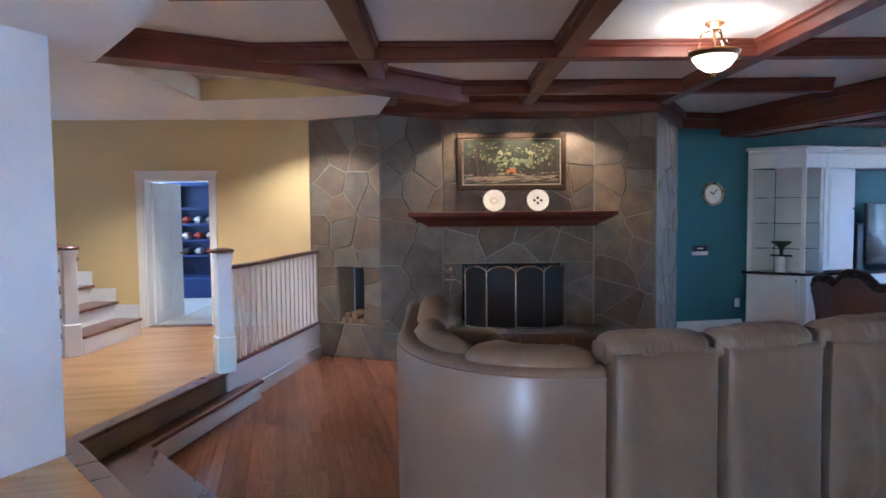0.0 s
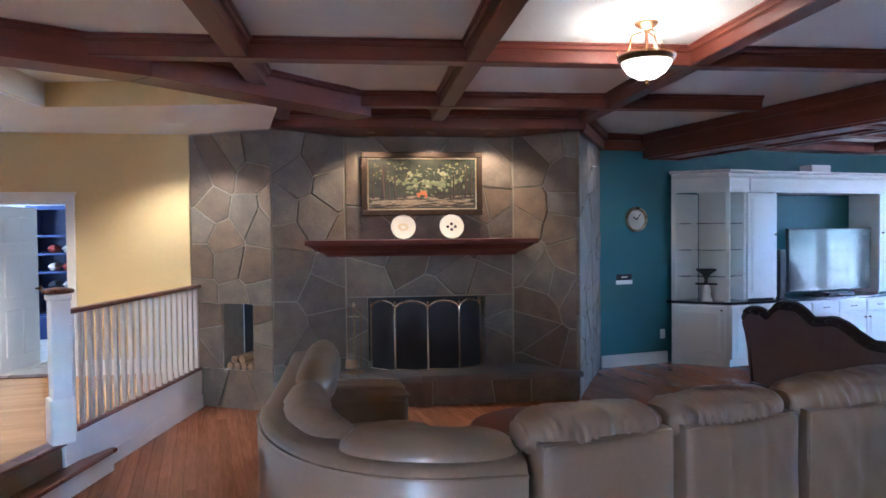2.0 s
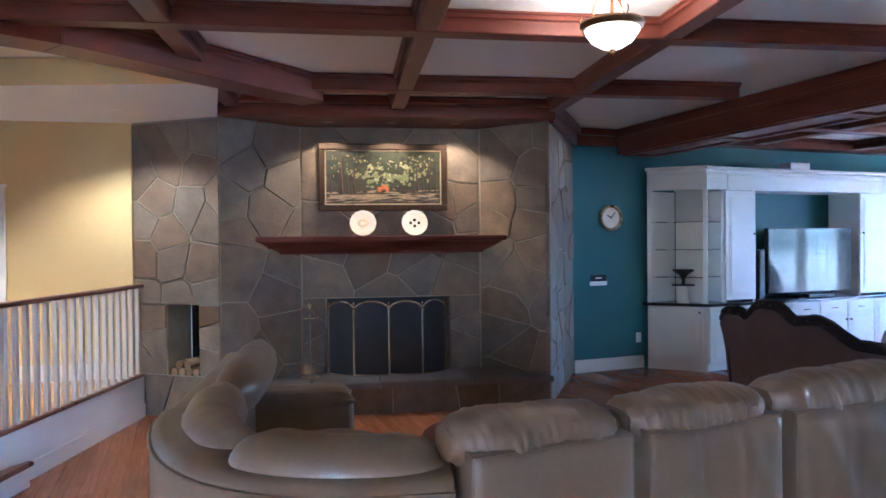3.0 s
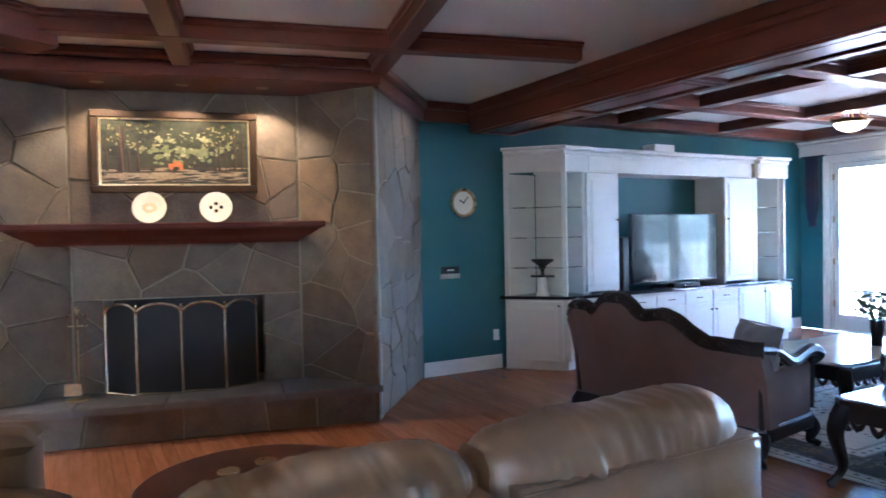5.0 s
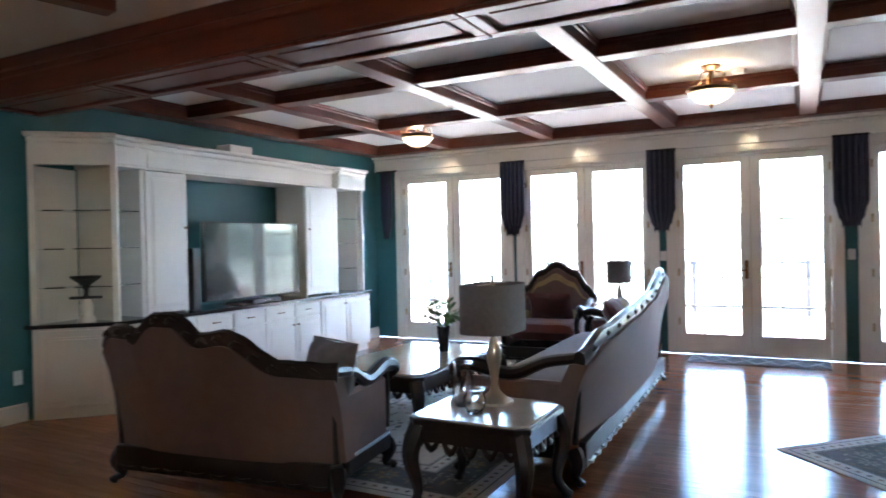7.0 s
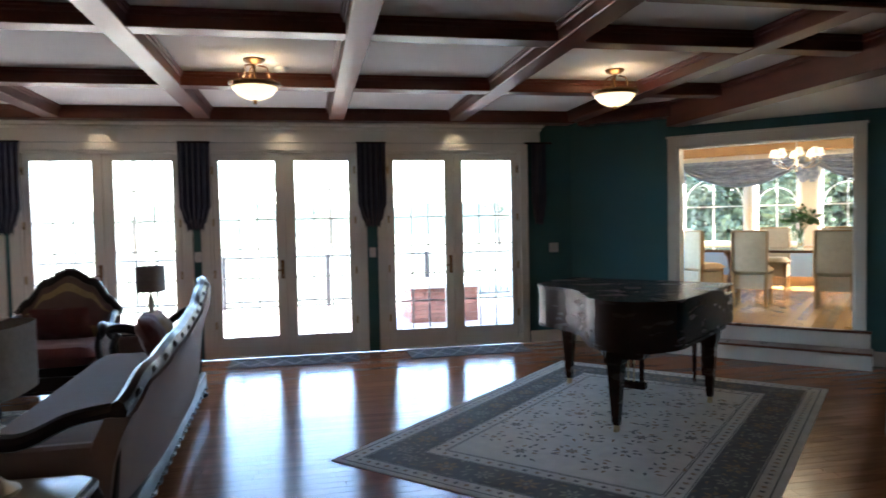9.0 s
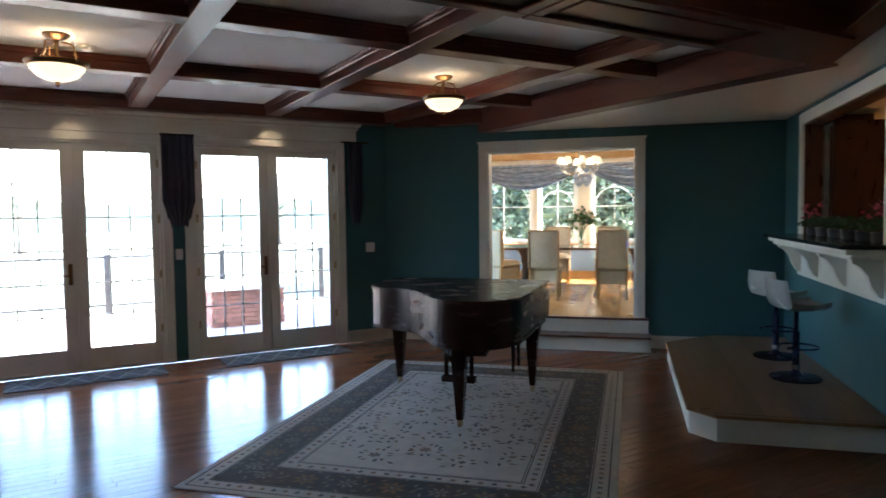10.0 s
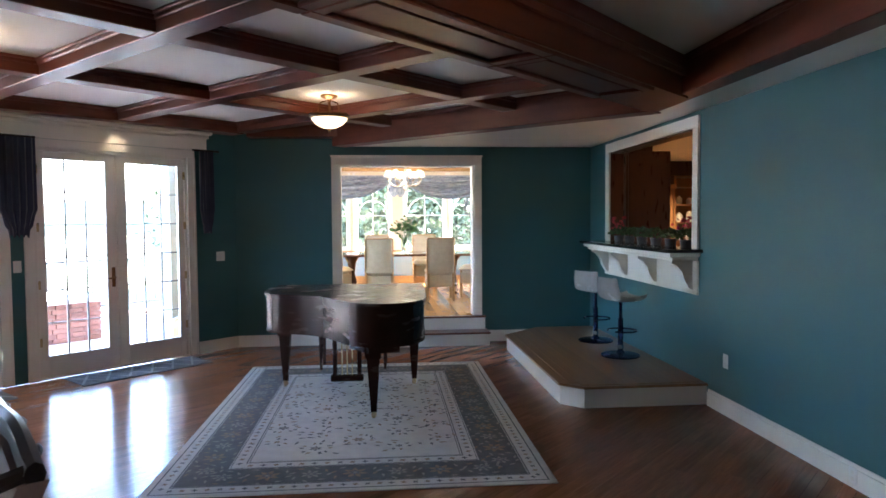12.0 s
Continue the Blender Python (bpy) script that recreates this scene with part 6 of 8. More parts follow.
    for y0, y1, x0, x1, nm in ((0.0, 0.05, 0.06, w - 0.06, "back_rail"), (depth - 0.09, depth - 0.04, 0.02, w - 0.02, "front_rail")):
        bm = B()
        box(bm, x0, x1, y0 + (bow * 0.35 if y0 == 0 else 0), y1 + (bow * 0.35 if y0 == 0 else 0), 0.10, 0.25, I4, 0.012, 2)
        for i in range(int(w / 0.16)):
            px = x0 + 0.1 + i * 0.16
            if px < x1 - 0.05:
                yy = (y0 + bow * 0.35 - 0.004) if y0 == 0 else y1 + 0.004
                tube(bm, bend([(px - 0.06, yy, 0.135), (px, yy, 0.118), (px + 0.06, yy, 0.135)], 3), [0.005, 0.008, 0.011, 0.013, 0.011, 0.008, 0.005], n=6)
        part(nm, bm, M_EBONY, t, "carved dark wooden rail", smooth=True)
    for x in (0.0, w):
        bm = B()
        box(bm, min(x, w - 0.05), min(x, w - 0.05) + 0.05, 0.05 + bow, depth - 0.08, 0.15, 0.25, I4, 0.01)
        part("side_rail", bm, M_EBONY, t)
    for x, dx in ((0.05, -0.5), (w - 0.05, 0.5)):
        for y, dy in ((0.05 + bow * 0.6, -0.7), (depth - 0.08, 0.8)):
            bm = B()
            cabriole(bm, x, y, 0.20, dx, dy, 0.042)
            part("leg", bm, M_EBONY, t, "carved cabriole leg", smooth=True)
    return t


def cushion(m, w, h, material, label):
    t = thing("throw_pillow", m, label, "pillow")
    bm = pillow(B(), w, h, 0.17, I4, 12, 2.6, 0.35, w * 31)
    part("cover", bm, material, t, smooth=True)
    bm = B()
    tube(bm, [(-w / 2, -h / 2, 0), (w / 2, -h / 2, 0), (w / 2, h / 2, 0), (-w / 2, h / 2, 0), (-w / 2, -h / 2, 0)], 0.006, n=5)
    part("piping", bm, material, t)


LS = face_frame((6.86, 7.00), (7.10, 5.44))
carved_sofa("loveseat", LS, 1.56, [(0, 0.84), (0.06, 0.93), (0.15, 0.93), (0.20, 0.90), (0.30, 1.01), (0.38, 1.01), (0.50, 0.90), (0.60, 0.92), (0.82, 0.76), (1.0, 0.74)], 0.82, "mauve-brown upholstered loveseat with a carved dark wooden frame", "loveseat", M_UPH, M_STRIPE, bow=0.12)
cushion(LS @ pose(1.34, 0.36, 0.66, 76, 0, -32), 0.50, 0.42, M_GREYC, "grey tufted cushion on the loveseat")
LO = face_frame((8.02, 4.36), (11.22, 4.46))
carved_sofa("carved_sofa", LO, 3.2, [(0, 0.74), (0.10, 0.84), (0.30, 0.90), (0.55, 0.96), (0.66, 1.04), (0.75, 1.11), (0.83, 1.04), (0.90, 1.02), (1.0, 0.86)], 0.86, "long upholstered parlour sofa with a carved dark wooden frame", "sofa", M_UPH, M_STRIPE, bow=0.10)
cushion(LO @ pose(2.25, 0.30, 0.70, 66, 0, 4), 0.46, 0.42, M_UPH2, "burgundy velvet cushion on the long sofa")
cushion(LO @ pose(2.68, 0.32, 0.68, 62, 0, -8), 0.42, 0.40, M_TAN, "gold damask cushion on the long sofa")
AC = face_frame((12.05, 5.42), (12.0, 6.34))
carved_sofa("armchair", AC, 0.92, [(0, 0.72), (0.12, 0.84), (0.28, 1.02), (0.5, 1.12), (0.72, 1.02), (0.88, 0.84), (1.0, 0.72)], 0.80, "carved dark armchair with burgundy seat and gold back", "armchair", M_UPH, M_UPH2, front=M_TAN, bow=0.08)
cushion(AC @ pose(0.46, 0.30, 0.66, 66, 0, 0), 0.5, 0.34, M_UPH2, "burgundy cushion on the armchair")

M_MARBLE = mat("cream_marble", (0.62, 0.54, 0.43), (0.46, 0.38, 0.29), 0.12, scale=4, bump=0.0, detail=10)


def carved_table(name, m, w, d, h, label, category):
    t = thing(name, m, label, category)
    bm = B()
    n, pts = 6, []
    for sx, sy in ((1, 1), (-1, 1), (-1, -1), (1, -1)):
        pts += [(sx * w / 2, sy * (d / 2 - 0.06)), (sx * (w / 2 - 0.03), sy * (d / 2 - 0.03)), (sx * (w / 2 - 0.06), sy * d / 2)] if sx * sy > 0 else [(sx * (w / 2 - 0.06), sy * d / 2), (sx * (w / 2 - 0.03), sy * (d / 2 - 0.03)), (sx * w / 2, sy * (d / 2 - 0.06))]
    prism(bm, [(x * 0.93, y * 0.93) for x, y in pts], h - 0.012, h)
    part("marble_top", bm, M_MARBLE, t, "polished cream marble top")
    bm = B()
    prism(bm, pts, h - 0.04, h - 0.0125, I4, 0.01, 2)
    part("top_frame", bm, M_EBONY, t)
    for sx, sy, ln in ((0, 1, w), (0, -1, w), (1, 0, d), (-1, 0, d)):
        mm = Matrix.Translation((sx * (w / 2 - 0.04), sy * (d / 2 - 0.04), 0)) @ pose(0, 0, 0, 0, 0, 0 if sy else 90)
        bm = B()
        box(bm, -ln / 2 + 0.06, ln / 2 - 0.06, -0.012, 0.012, h - 0.13, h - 0.04, mm)
        for k in range(int(ln / 0.11)):
            px = -ln / 2 + 0.1 + k * 0.11
            tube(bm, bend([(px - 0.05, 0, h - 0.11), (px, 0, h - 0.15 - 0.03 * math.sin(math.pi * (px + ln / 2) / ln)), (px + 0.05, 0, h - 0.11)], 3), [0.006, 0.012, 0.017, 0.02, 0.017, 0.012, 0.006], mm, 6)
        part("apron", bm, M_EBONY, t, "carved scalloped apron", smooth=True)
    for sx in (-1, 1):
        for sy in (-1, 1):
            bm = B()
            cabriole(bm, sx * (w / 2 - 0.06), sy * (d / 2 - 0.06), h - 0.05, sx * 0.8, sy * 0.8, 0.046)
            part("leg", bm, M_EBONY, t, "carved cabriole leg", smooth=True)
    return t


carved_table("end_table", pose(7.56, 4.78, 0), 0.62, 0.68, 0.53, "dark carved end table with a cream marble top", "end table")
carved_table("coffee_table", pose(9.15, 6.15, 0), 1.55, 0.95, 0.48, "large dark carved coffee table with a marble top", "coffee table")
carved_table("end_table", pose(11.62, 5.02, 0), 0.56, 0.56, 0.60, "dark carved end table beside the long sofa", "end table")
M_SHADE = mat("grey_linen_shade", (0.22, 0.20, 0.19), (0.16, 0.145, 0.14), 0.85, scale=40, bump=0.3)
M_LAMPB = mat("champagne_metal", (0.50, 0.42, 0.32), (0.40, 0.33, 0.24), 0.3, 0.8, scale=10, bump=0.03)


def table_lamp(p, s, label):
    t = thing("table_lamp", pose(*p) @ Matrix.Diagonal((1, 1, 0.5 + 0.5 * s, 1)), label, "table lamp", "table lamps")
    bm = B()
    lathe(bm, [(0.085 * s, 0), (0.085 * s, 0.012), (0.06 * s, 0.025), (0.025 * s, 0.06), (0.016 * s, 0.10), (0.022 * s, 0.16), (0.034 * s, 0.22), (0.034 * s, 0.26), (0.02 * s, 0.31), (0.012 * s, 0.34), (0.03 * s, 0.35), (0.01 * s, 0.365), (0.008 * s, 0.62)], n=20)
    part("base", bm, M_LAMPB, t, "champagne metal base", smooth=True)
    bm, n = B(), 32
    rr = []
    for r, z in ((1.0, 0.36), (1.0, 0.60), (0.985, 0.60), (0.985, 0.36)):
        ring = []
        for i in range(n):
            a = 2 * math.pi * i / n
            ca, sa = math.cos(a), math.sin(a)
            ring.append(bm.verts.new((0.175 * s * r * math.copysign(abs(ca) ** 0.6, ca), 0.125 * s * r * math.copysign(abs(sa) ** 0.6, sa), z)))
        rr.append(ring)
    for a, b in zip(rr, rr[1:] + rr[:1]):
        for i in range(n):
            bm.faces.new((a[i], a[(i + 1) % n], b[(i + 1) % n], b[i]))
    part("shade", bm, M_SHADE, t, "grey linen drum shade", smooth=True)
    bm = B()
    lathe(bm, [(0.006, 0.60), (0.01, 0.635), (0.001, 0.655)], n=8)
    tube(bm, [(-0.17 * s, 0, 0.6), (0.17 * s, 0, 0.6)], 0.004, n=5)
    part("finial", bm, M_LAMPB, t)


table_lamp((7.70, 4.80, 0.53), 1.2, "table lamp with grey oblong shade on the marble end table")
table_lamp((11.62, 5.04, 0.60), 0.95, "table lamp with grey shade beside the long sofa")
for x, y, h in ((7.44, 4.80, 0.13), (7.56, 4.93, 0.24)):
    t = thing("glass_vase", pose(x, y, 0.53), "clear cut glass vase on the end table", "vase", "glass vases")
    bm = B()
    lathe(bm, [(0.035, 0), (0.055, h * 0.3), (0.06, h * 0.6), (0.045, h * 0.85), (0.058, h), (0.053, h), (0.04, h * 0.85), (0.054, h * 0.6), (0.05, h * 0.3), (0.03, 0.012)], n=16)
    part("bowl", bm, M_GLASS, t, smooth=True)
    bm = B()
    lathe(bm, [(0.04, 0), (0.04, 0.006)], n=16)
    part("foot", bm, M_GLASS, t)
M_STEM = mat("plant_stems", (0.06, 0.13, 0.03), (0.04, 0.09, 0.02), 0.6, bump=0.0)
M_PETAL = mat("pale_petals", (0.75, 0.66, 0.52), (0.62, 0.42, 0.30), 0.7, scale=20, bump=0.0)


def bouquet(p, label, vase_h, spread, seed, vase_mat, petals=M_PETAL, blooms=14):
    rnd = random.Random(seed)
    t = thing("flower_vase", pose(*p), label, "flower vase")
    bm = B()
    lathe(bm, [(0.045, 0), (0.05, vase_h * 0.5), (0.06, vase_h), (0.055, vase_h), (0.045, vase_h * 0.5), (0.035, 0.01)], n=16)
    part("vase", bm, vase_mat, t, smooth=True)
    leaf = part("foliage", B(), M_STEM, t)
    vb, pb = B(), B()
    for k in range(26):
        a, r = rnd.uniform(0, 6.3), spread * rnd.uniform(0.1, 1) ** 0.6
        e = Vector((r * math.cos(a), r * math.sin(a), vase_h + spread * rnd.uniform(0.5, 1.5)))
        tube(vb, bend([(0, 0, vase_h * 0.3), (e.x * 0.25, e.y * 0.25, vase_h), tuple(e)], 3), 0.004, n=4)
        for j in range(4):
            c = e * rnd.uniform(0.75, 1.0) + Vector((rnd.gauss(0, 0.02), rnd.gauss(0, 0.02), 0))
            d1 = Vector((rnd.gauss(0, 1), rnd.gauss(0, 1), rnd.gauss(0.3, 0.5))).normalized() * spread * 0.40
            d2 = d1.orthogonal().normalized() * spread * 0.13
            vb.faces.new([vb.verts.new(q) for q in (c, c + d1 * 0.5 + d2, c + d1, c + d1 * 0.5 - d2)])
        if k < blooms:
            for j in range(6):
                d = Vector((math.cos(j * 1.05), math.sin(j * 1.05), 0.7)).normalized() * spread * 0.2
                o = d.cross(Vector((0, 0, 1))).normalized() * spread * 0.08
                pb.faces.new([pb.verts.new(q) for q in (e, e + d * 0.6 + o, e + d, e + d * 0.6 - o)])
    part("greenery", vb, M_STEM, leaf)["kind"] = "stuff"
    part("blossoms", pb, petals, t, "pale flower heads")


bouquet((9.45, 6.05, 0.48), "white and green flowers in a dark vase on the coffee table", 0.22, 0.16, 3, M_COUNTER, blooms=10)


# ---- grand piano ----
PM = Matrix(((0.74, -0.67, 0, 10.42), (0.67, 0.74, 0, 0.70), (0, 0, 1, 0), (0, 0, 0, 1)))
piano = thing("grand_piano", PM, "small dark walnut grand piano with its lid closed", "grand piano")
outline = [tuple(p)[:2] for p in bend([(-0.76, 0.85, 0), (-0.74, 1.12, 0), (-0.62, 1.34, 0), (-0.40, 1.42, 0), (-0.18, 1.34, 0), (-0.02, 1.12, 0), (0.14, 0.88, 0), (0.36, 0.73, 0), (0.56, 0.66, 0), (0.69, 0.52, 0), (0.73, 0.30, 0)], 5)]
case = [(-0.76, -0.02)] + outline + [(0.73, -0.02)]


def inset(poly, d):
    cx, cy = sum(p[0] for p in poly) / len(poly), sum(p[1] for p in poly) / len(poly)
    return [(cx + (x - cx) * (1 + d), cy + (y - cy) * (1 + d)) for x, y in poly]


bm = prism(B(), case, 0.63, 0.955)
part("case", bm, M_PIANO, piano, smooth=True)
bm = prism(B(), inset(case, 0.03), 0.957, 0.98, I4, 0.008, 2)
part("lid", bm, M_PIANO, piano, "closed polished lid", smooth=True)
bm = B()
box(bm, -0.77, 0.74, -0.28, -0.03, 0.957, 0.979, I4, 0.008, 2)
part("front_lid", bm, M_PIANO, piano)
bm = B()
box(bm, -0.76, -0.66, -0.32, -0.02, 0.63, 0.90, I4, 0.02, 2)
box(bm, 0.63, 0.73, -0.32, -0.02, 0.63, 0.90, I4, 0.02, 2)
box(bm, -0.66, 0.63, -0.32, -0.02, 0.63, 0.70, I4, 0.006)
part("keybed", bm, M_PIANO, piano)
bm = B()
box(bm, -0.66, 0.63, -0.15, -0.03, 0.74, 0.90, I4, 0.006)
part("fallboard", bm, M_PIANO, piano)
bm = B()
for k in range(52):
    box(bm, -0.66 + 0.0248 * k, -0.66 + 0.0248 * k + 0.0238, -0.30, -0.152, 0.702, 0.72)
kb = part("keys", bm, M_WHITE, piano, "ivory keyboard")
kb["kind"] = "stuff"
bm = prism(B(), inset(case, 0.012), 0.622, 0.648)
part("base_moulding", bm, M_PIANO, piano, smooth=True)
for x, y in ((0.61, 0.09), (-0.67, 0.09), (-0.33, 1.25)):
    bm = B()
    for z0, z1, a, b in ((0.52, 0.625, 0.065, 0.075), (0.50, 0.52, 0.05, 0.065), (0.06, 0.50, 0.024, 0.052)):
        lo = [bm.verts.new((x + sx * a, y + sy * a, z0)) for sx, sy in ((-1, -1), (1, -1), (1, 1), (-1, 1))]
        hi = [bm.verts.new((x + sx * b, y + sy * b, z1)) for sx, sy in ((-1, -1), (1, -1), (1, 1), (-1, 1))]
        bm.faces.new(lo[::-1])
        bm.faces.new(hi)
        for i in range(4):
            bm.faces.new((lo[i], lo[(i + 1) % 4], hi[(i + 1) % 4], hi[i]))
    leg = part("leg", bm, M_PIANO, piano, "tapered square leg")
    bm = B()
    lathe(bm, [(0.02, 0.012), (0.024, 0.03), (0.02, 0.06)], Matrix.Translation((x, y, 0)), 12)
    tube(bm, [(x - 0.012, y + 0.012, 0.022), (x + 0.012, y + 0.012, 0.022)], 0.02, n=12)
    part("caster", bm, M_BRASS, leg, "brass caster")
bm = prism(B(), [(-0.50, 0.85), (-0.55, 1.30), (-0.30, 1.36), (-0.12, 1.10), (-0.2, 0.85)], 0.56, 0.63, I4)
part("tail_block", bm, M_PIANO, piano)
ly = part("pedal_lyre", box(B(), -0.17, 0.15, 0.16, 0.24, 0.07, 0.13, I4, 0.01), M_PIANO, piano)
for x in (-0.13, 0.11):
    bm = B()
    tube(bm, [(x, 0.2, 0.12), (x, 0.2, 0.64)], 0.022, n=8)
    part("lyre_post", bm, M_PIANO, ly)
for x in (-0.06, -0.01, 0.04):
    bm = B()
    tube(bm, [(x, 0.2, 0.12), (x, 0.2, 0.64)], 0.006, n=6)
    part("pedal_rod", bm, M_BRASS, ly)
    bm = B()
    box(bm, x - 0.012, x + 0.012, 0.06, 0.17, 0.075, 0.085, I4, 0.003)
    part("pedal", bm, M_BRASS, ly)
bench = thing("piano_bench", PM @ Matrix.Translation((0.0, -0.72, 0)), "dark walnut piano bench", "bench")
bm = B()
box(bm, -0.40, 0.40, -0.19, 0.19, 0.44, 0.49, I4, 0.012, 2)
part("seat", bm, M_PIANO, bench)
bm = B()
box(bm, -0.36, 0.36, -0.15, 0.15, 0.36, 0.44)
part("apron", bm, M_PIANO, bench)
for x in (-0.35, 0.35):
    for y in (-0.14, 0.14):
        bm = B()
        tube(bm, [(x, y, 0), (x, y, 0.4)], [0.014, 0.024], n=8)
        part("leg", bm, M_PIANO, bench)

# ---- rugs ----
M_RUG = mat("ivory_rug_field", (0.60, 0.58, 0.54), (0.47, 0.455, 0.42), 0.95, scale=9, bump=0.4, fine=260, spec=0.1)
M_RUGB = mat("slate_rug_border", (0.155, 0.155, 0.155), (0.10, 0.102, 0.105), 0.95, scale=12, bump=0.4, fine=260, spec=0.1)
M_RUGF = mat("rug_motif_slate", (0.17, 0.172, 0.18), (0.11, 0.113, 0.12), 0.95, scale=25, bump=0.3, spec=0.1)
M_RUGI = mat("rug_motif_ivory", (0.33, 0.31, 0.27), (0.24, 0.225, 0.20), 0.95, scale=25, bump=0.3, spec=0.1)
M_RUGT = mat("rug_motif_tan", (0.32, 0.24, 0.17), (0.21, 0.155, 0.11), 0.95, scale=25, bump=0.3, spec=0.1)


def flat_ring(bm, x0, x1, y0, y1, w, z0, z1):
    for a, b, c, d in ((x0, x1, y0, y0 + w), (x0, x1, y1 - w, y1), (x0, x0 + w, y0 + w, y1 - w), (x1 - w, x1, y0 + w, y1 - w)):
        box(bm, a, b, c, d, z0, z1)


def blossom(bm, x, y, r, z, petals=6, turn=0.0):
    pts = []
    for i in range(petals * 4):
        a = 2 * math.pi * i / (petals * 4) + turn
        q = r * (0.72 + 0.28 * math.cos(petals * (a - turn)))
        pts.append((x + q * math.cos(a), y + q * math.sin(a)))
    bm.faces.new([bm.verts.new((a, b, z)) for a, b in pts])


def leafy(bm, x, y, ln, wd, ang, z):
    c, s = math.cos(ang), math.sin(ang)
    bm.faces.new([bm.verts.new((x + c * u - s * v, y + s * u + c * v, z)) for u, v in ((0, 0), (ln * 0.35, wd), (ln, 0), (ln * 0.35, -wd))])


def patterned_rug(name, m, w, d, label, seed):
    rnd = random.Random(seed)
    t = thing(name, m, label, "rug")
    bm = B()
    box(bm, -w / 2, w / 2, -d / 2, d / 2, 0, 0.008, I4, 0.003)
    part("edge", bm, M_RUG, t)
    bm = B()
    flat_ring(bm, -w / 2 + 0.16, w / 2 - 0.16, -d / 2 + 0.16, d / 2 - 0.16, 0.27, 0.007, 0.0086)
    part("border", bm, M_RUGB, t, "slate grey border band")
    bm = B()
    box(bm, -w / 2 + 0.56, w / 2 - 0.56, -d / 2 + 0.56, d / 2 - 0.56, 0.007, 0.0084)
    part("field", bm, M_RUG, t, "faded ivory field")
    lines = B()
    for q, v in ((0.045, 0.010), (0.145, 0.010), (0.43, 0.008), (0.445, 0.006), (0.535, 0.008), (0.552, 0.006)):
        flat_ring(lines, -w / 2 + q, w / 2 - q, -d / 2 + q, d / 2 - q, v, 0.0082, 0.0090)
    part("border_line", lines, M_RUGF, t, "thin slate guard lines")
    tan, sl, iv = B(), B(), B()
    for q, step, rr in ((0.10, 0.075, 0.022), (0.49, 0.085, 0.024)):
        for ln, fixed, horiz in ((w - 2 * q, -d / 2 + q, 1), (w - 2 * q, d / 2 - q, 1), (d - 2 * q, -w / 2 + q, 0), (d - 2 * q, w / 2 - q, 0)):
            for i in range(int(ln / step)):
                p = -ln / 2 + (i + 0.5) * step
                x, y = (p, fixed) if horiz else (fixed, p)
                blossom((sl, tan)[i % 2], x, y, rr, 0.0090, 4, 0.4 * i)
    for ln, fixed, horiz in ((w - 0.59, -d / 2 + 0.295, 1), (w - 0.59, d / 2 - 0.295, 1), (d - 0.59, -w / 2 + 0.295, 0), (d - 0.59, w / 2 - 0.295, 0)):
        n = int(ln / 0.25)
        for i in range(n):
            q = -ln / 2 + (i + 0.5) * ln / n
            x, y = (q, fixed) if horiz else (fixed, q)
            blossom(tan if i % 2 else iv, x, y, 0.088 if i % 2 else 0.07, 0.0090 + 0.00002 * i, 7, 0.3 * i)
            blossom(sl, x, y, 0.045, 0.0095, 6)
            blossom(iv, x, y, 0.02, 0.0098, 5)
            for a in (0.5, 1.2, 1.9, 2.7, 3.6, 4.4, 5.0, 5.8):
                r = 0.105 + 0.02 * (i % 2)
                leafy(rnd.choice((iv, tan, iv)), x + r * math.cos(a), y + r * math.sin(a), 0.06, 0.011, a + rnd.uniform(0.8, 1.8), 0.0092 + 0.00005 * (i % 5))
    # field: mirrored sprays on a loose lattice, with small scattered leaves
    nx, ny = int((w - 1.2) / 0.34), int((d - 1.2) / 0.30)
    for i in range(nx + 1):
        for j in range(ny + 1):
            x, y = (i - nx / 2) * 0.34 + 0.17 * (j % 2), (j - ny / 2) * 0.30
            if abs(x) > w / 2 - 0.66:
                continue
            big = (i + j) % 3 == 0
            z = 0.0088 + 0.0001 * ((i * 7 + j * 3) % 5)
            blossom(tan if (i + 2 * j) % 4 == 1 else sl, x, y, 0.052 if big else 0.032, z, 6, 0.5 * i)
            blossom(iv, x, y, 0.028 if big else 0.014, z + 0.0007, 5, 0.3)
            for k in range(10 if big else 6):
                a = 2 * math.pi * k / (10 if big else 6) + 0.3 * j
                r = 0.085 if big else 0.055
                leafy(tan if k % 3 == 0 else sl, x + r * math.cos(a), y + r * math.sin(a), 0.05, 0.014, a + 0.5 * (-1) ** k, z + 0.0002)
            for k in range(4):
                a, r = rnd.uniform(0, 6.3), rnd.uniform(0.11, 0.17)
                leafy(rnd.choice((sl, tan, sl)), x + r * math.cos(a), y + r * math.sin(a), rnd.uniform(0.05, 0.09), 0.013, rnd.uniform(0, 6.3), z + 0.0003)
    for nm, b, mm in (("tan_motif", tan, M_RUGT), ("slate_motif", sl, M_RUGF), ("ivory_motif", iv, M_RUGI)):
        ob = part(nm, b, mm, t)
        ob["kind"] = "stuff"
    return t


patterned_rug("area_rug", pose(9.62, 1.27, 0.0, 0, 0, -45.5), 3.62, 2.55, "large faded ivory and slate floral rug under the piano", 11)
patterned_rug("area_rug", pose(9.3, 5.95, 0.0), 3.7, 2.2, "ivory and slate patterned rug under the coffee table", 12)

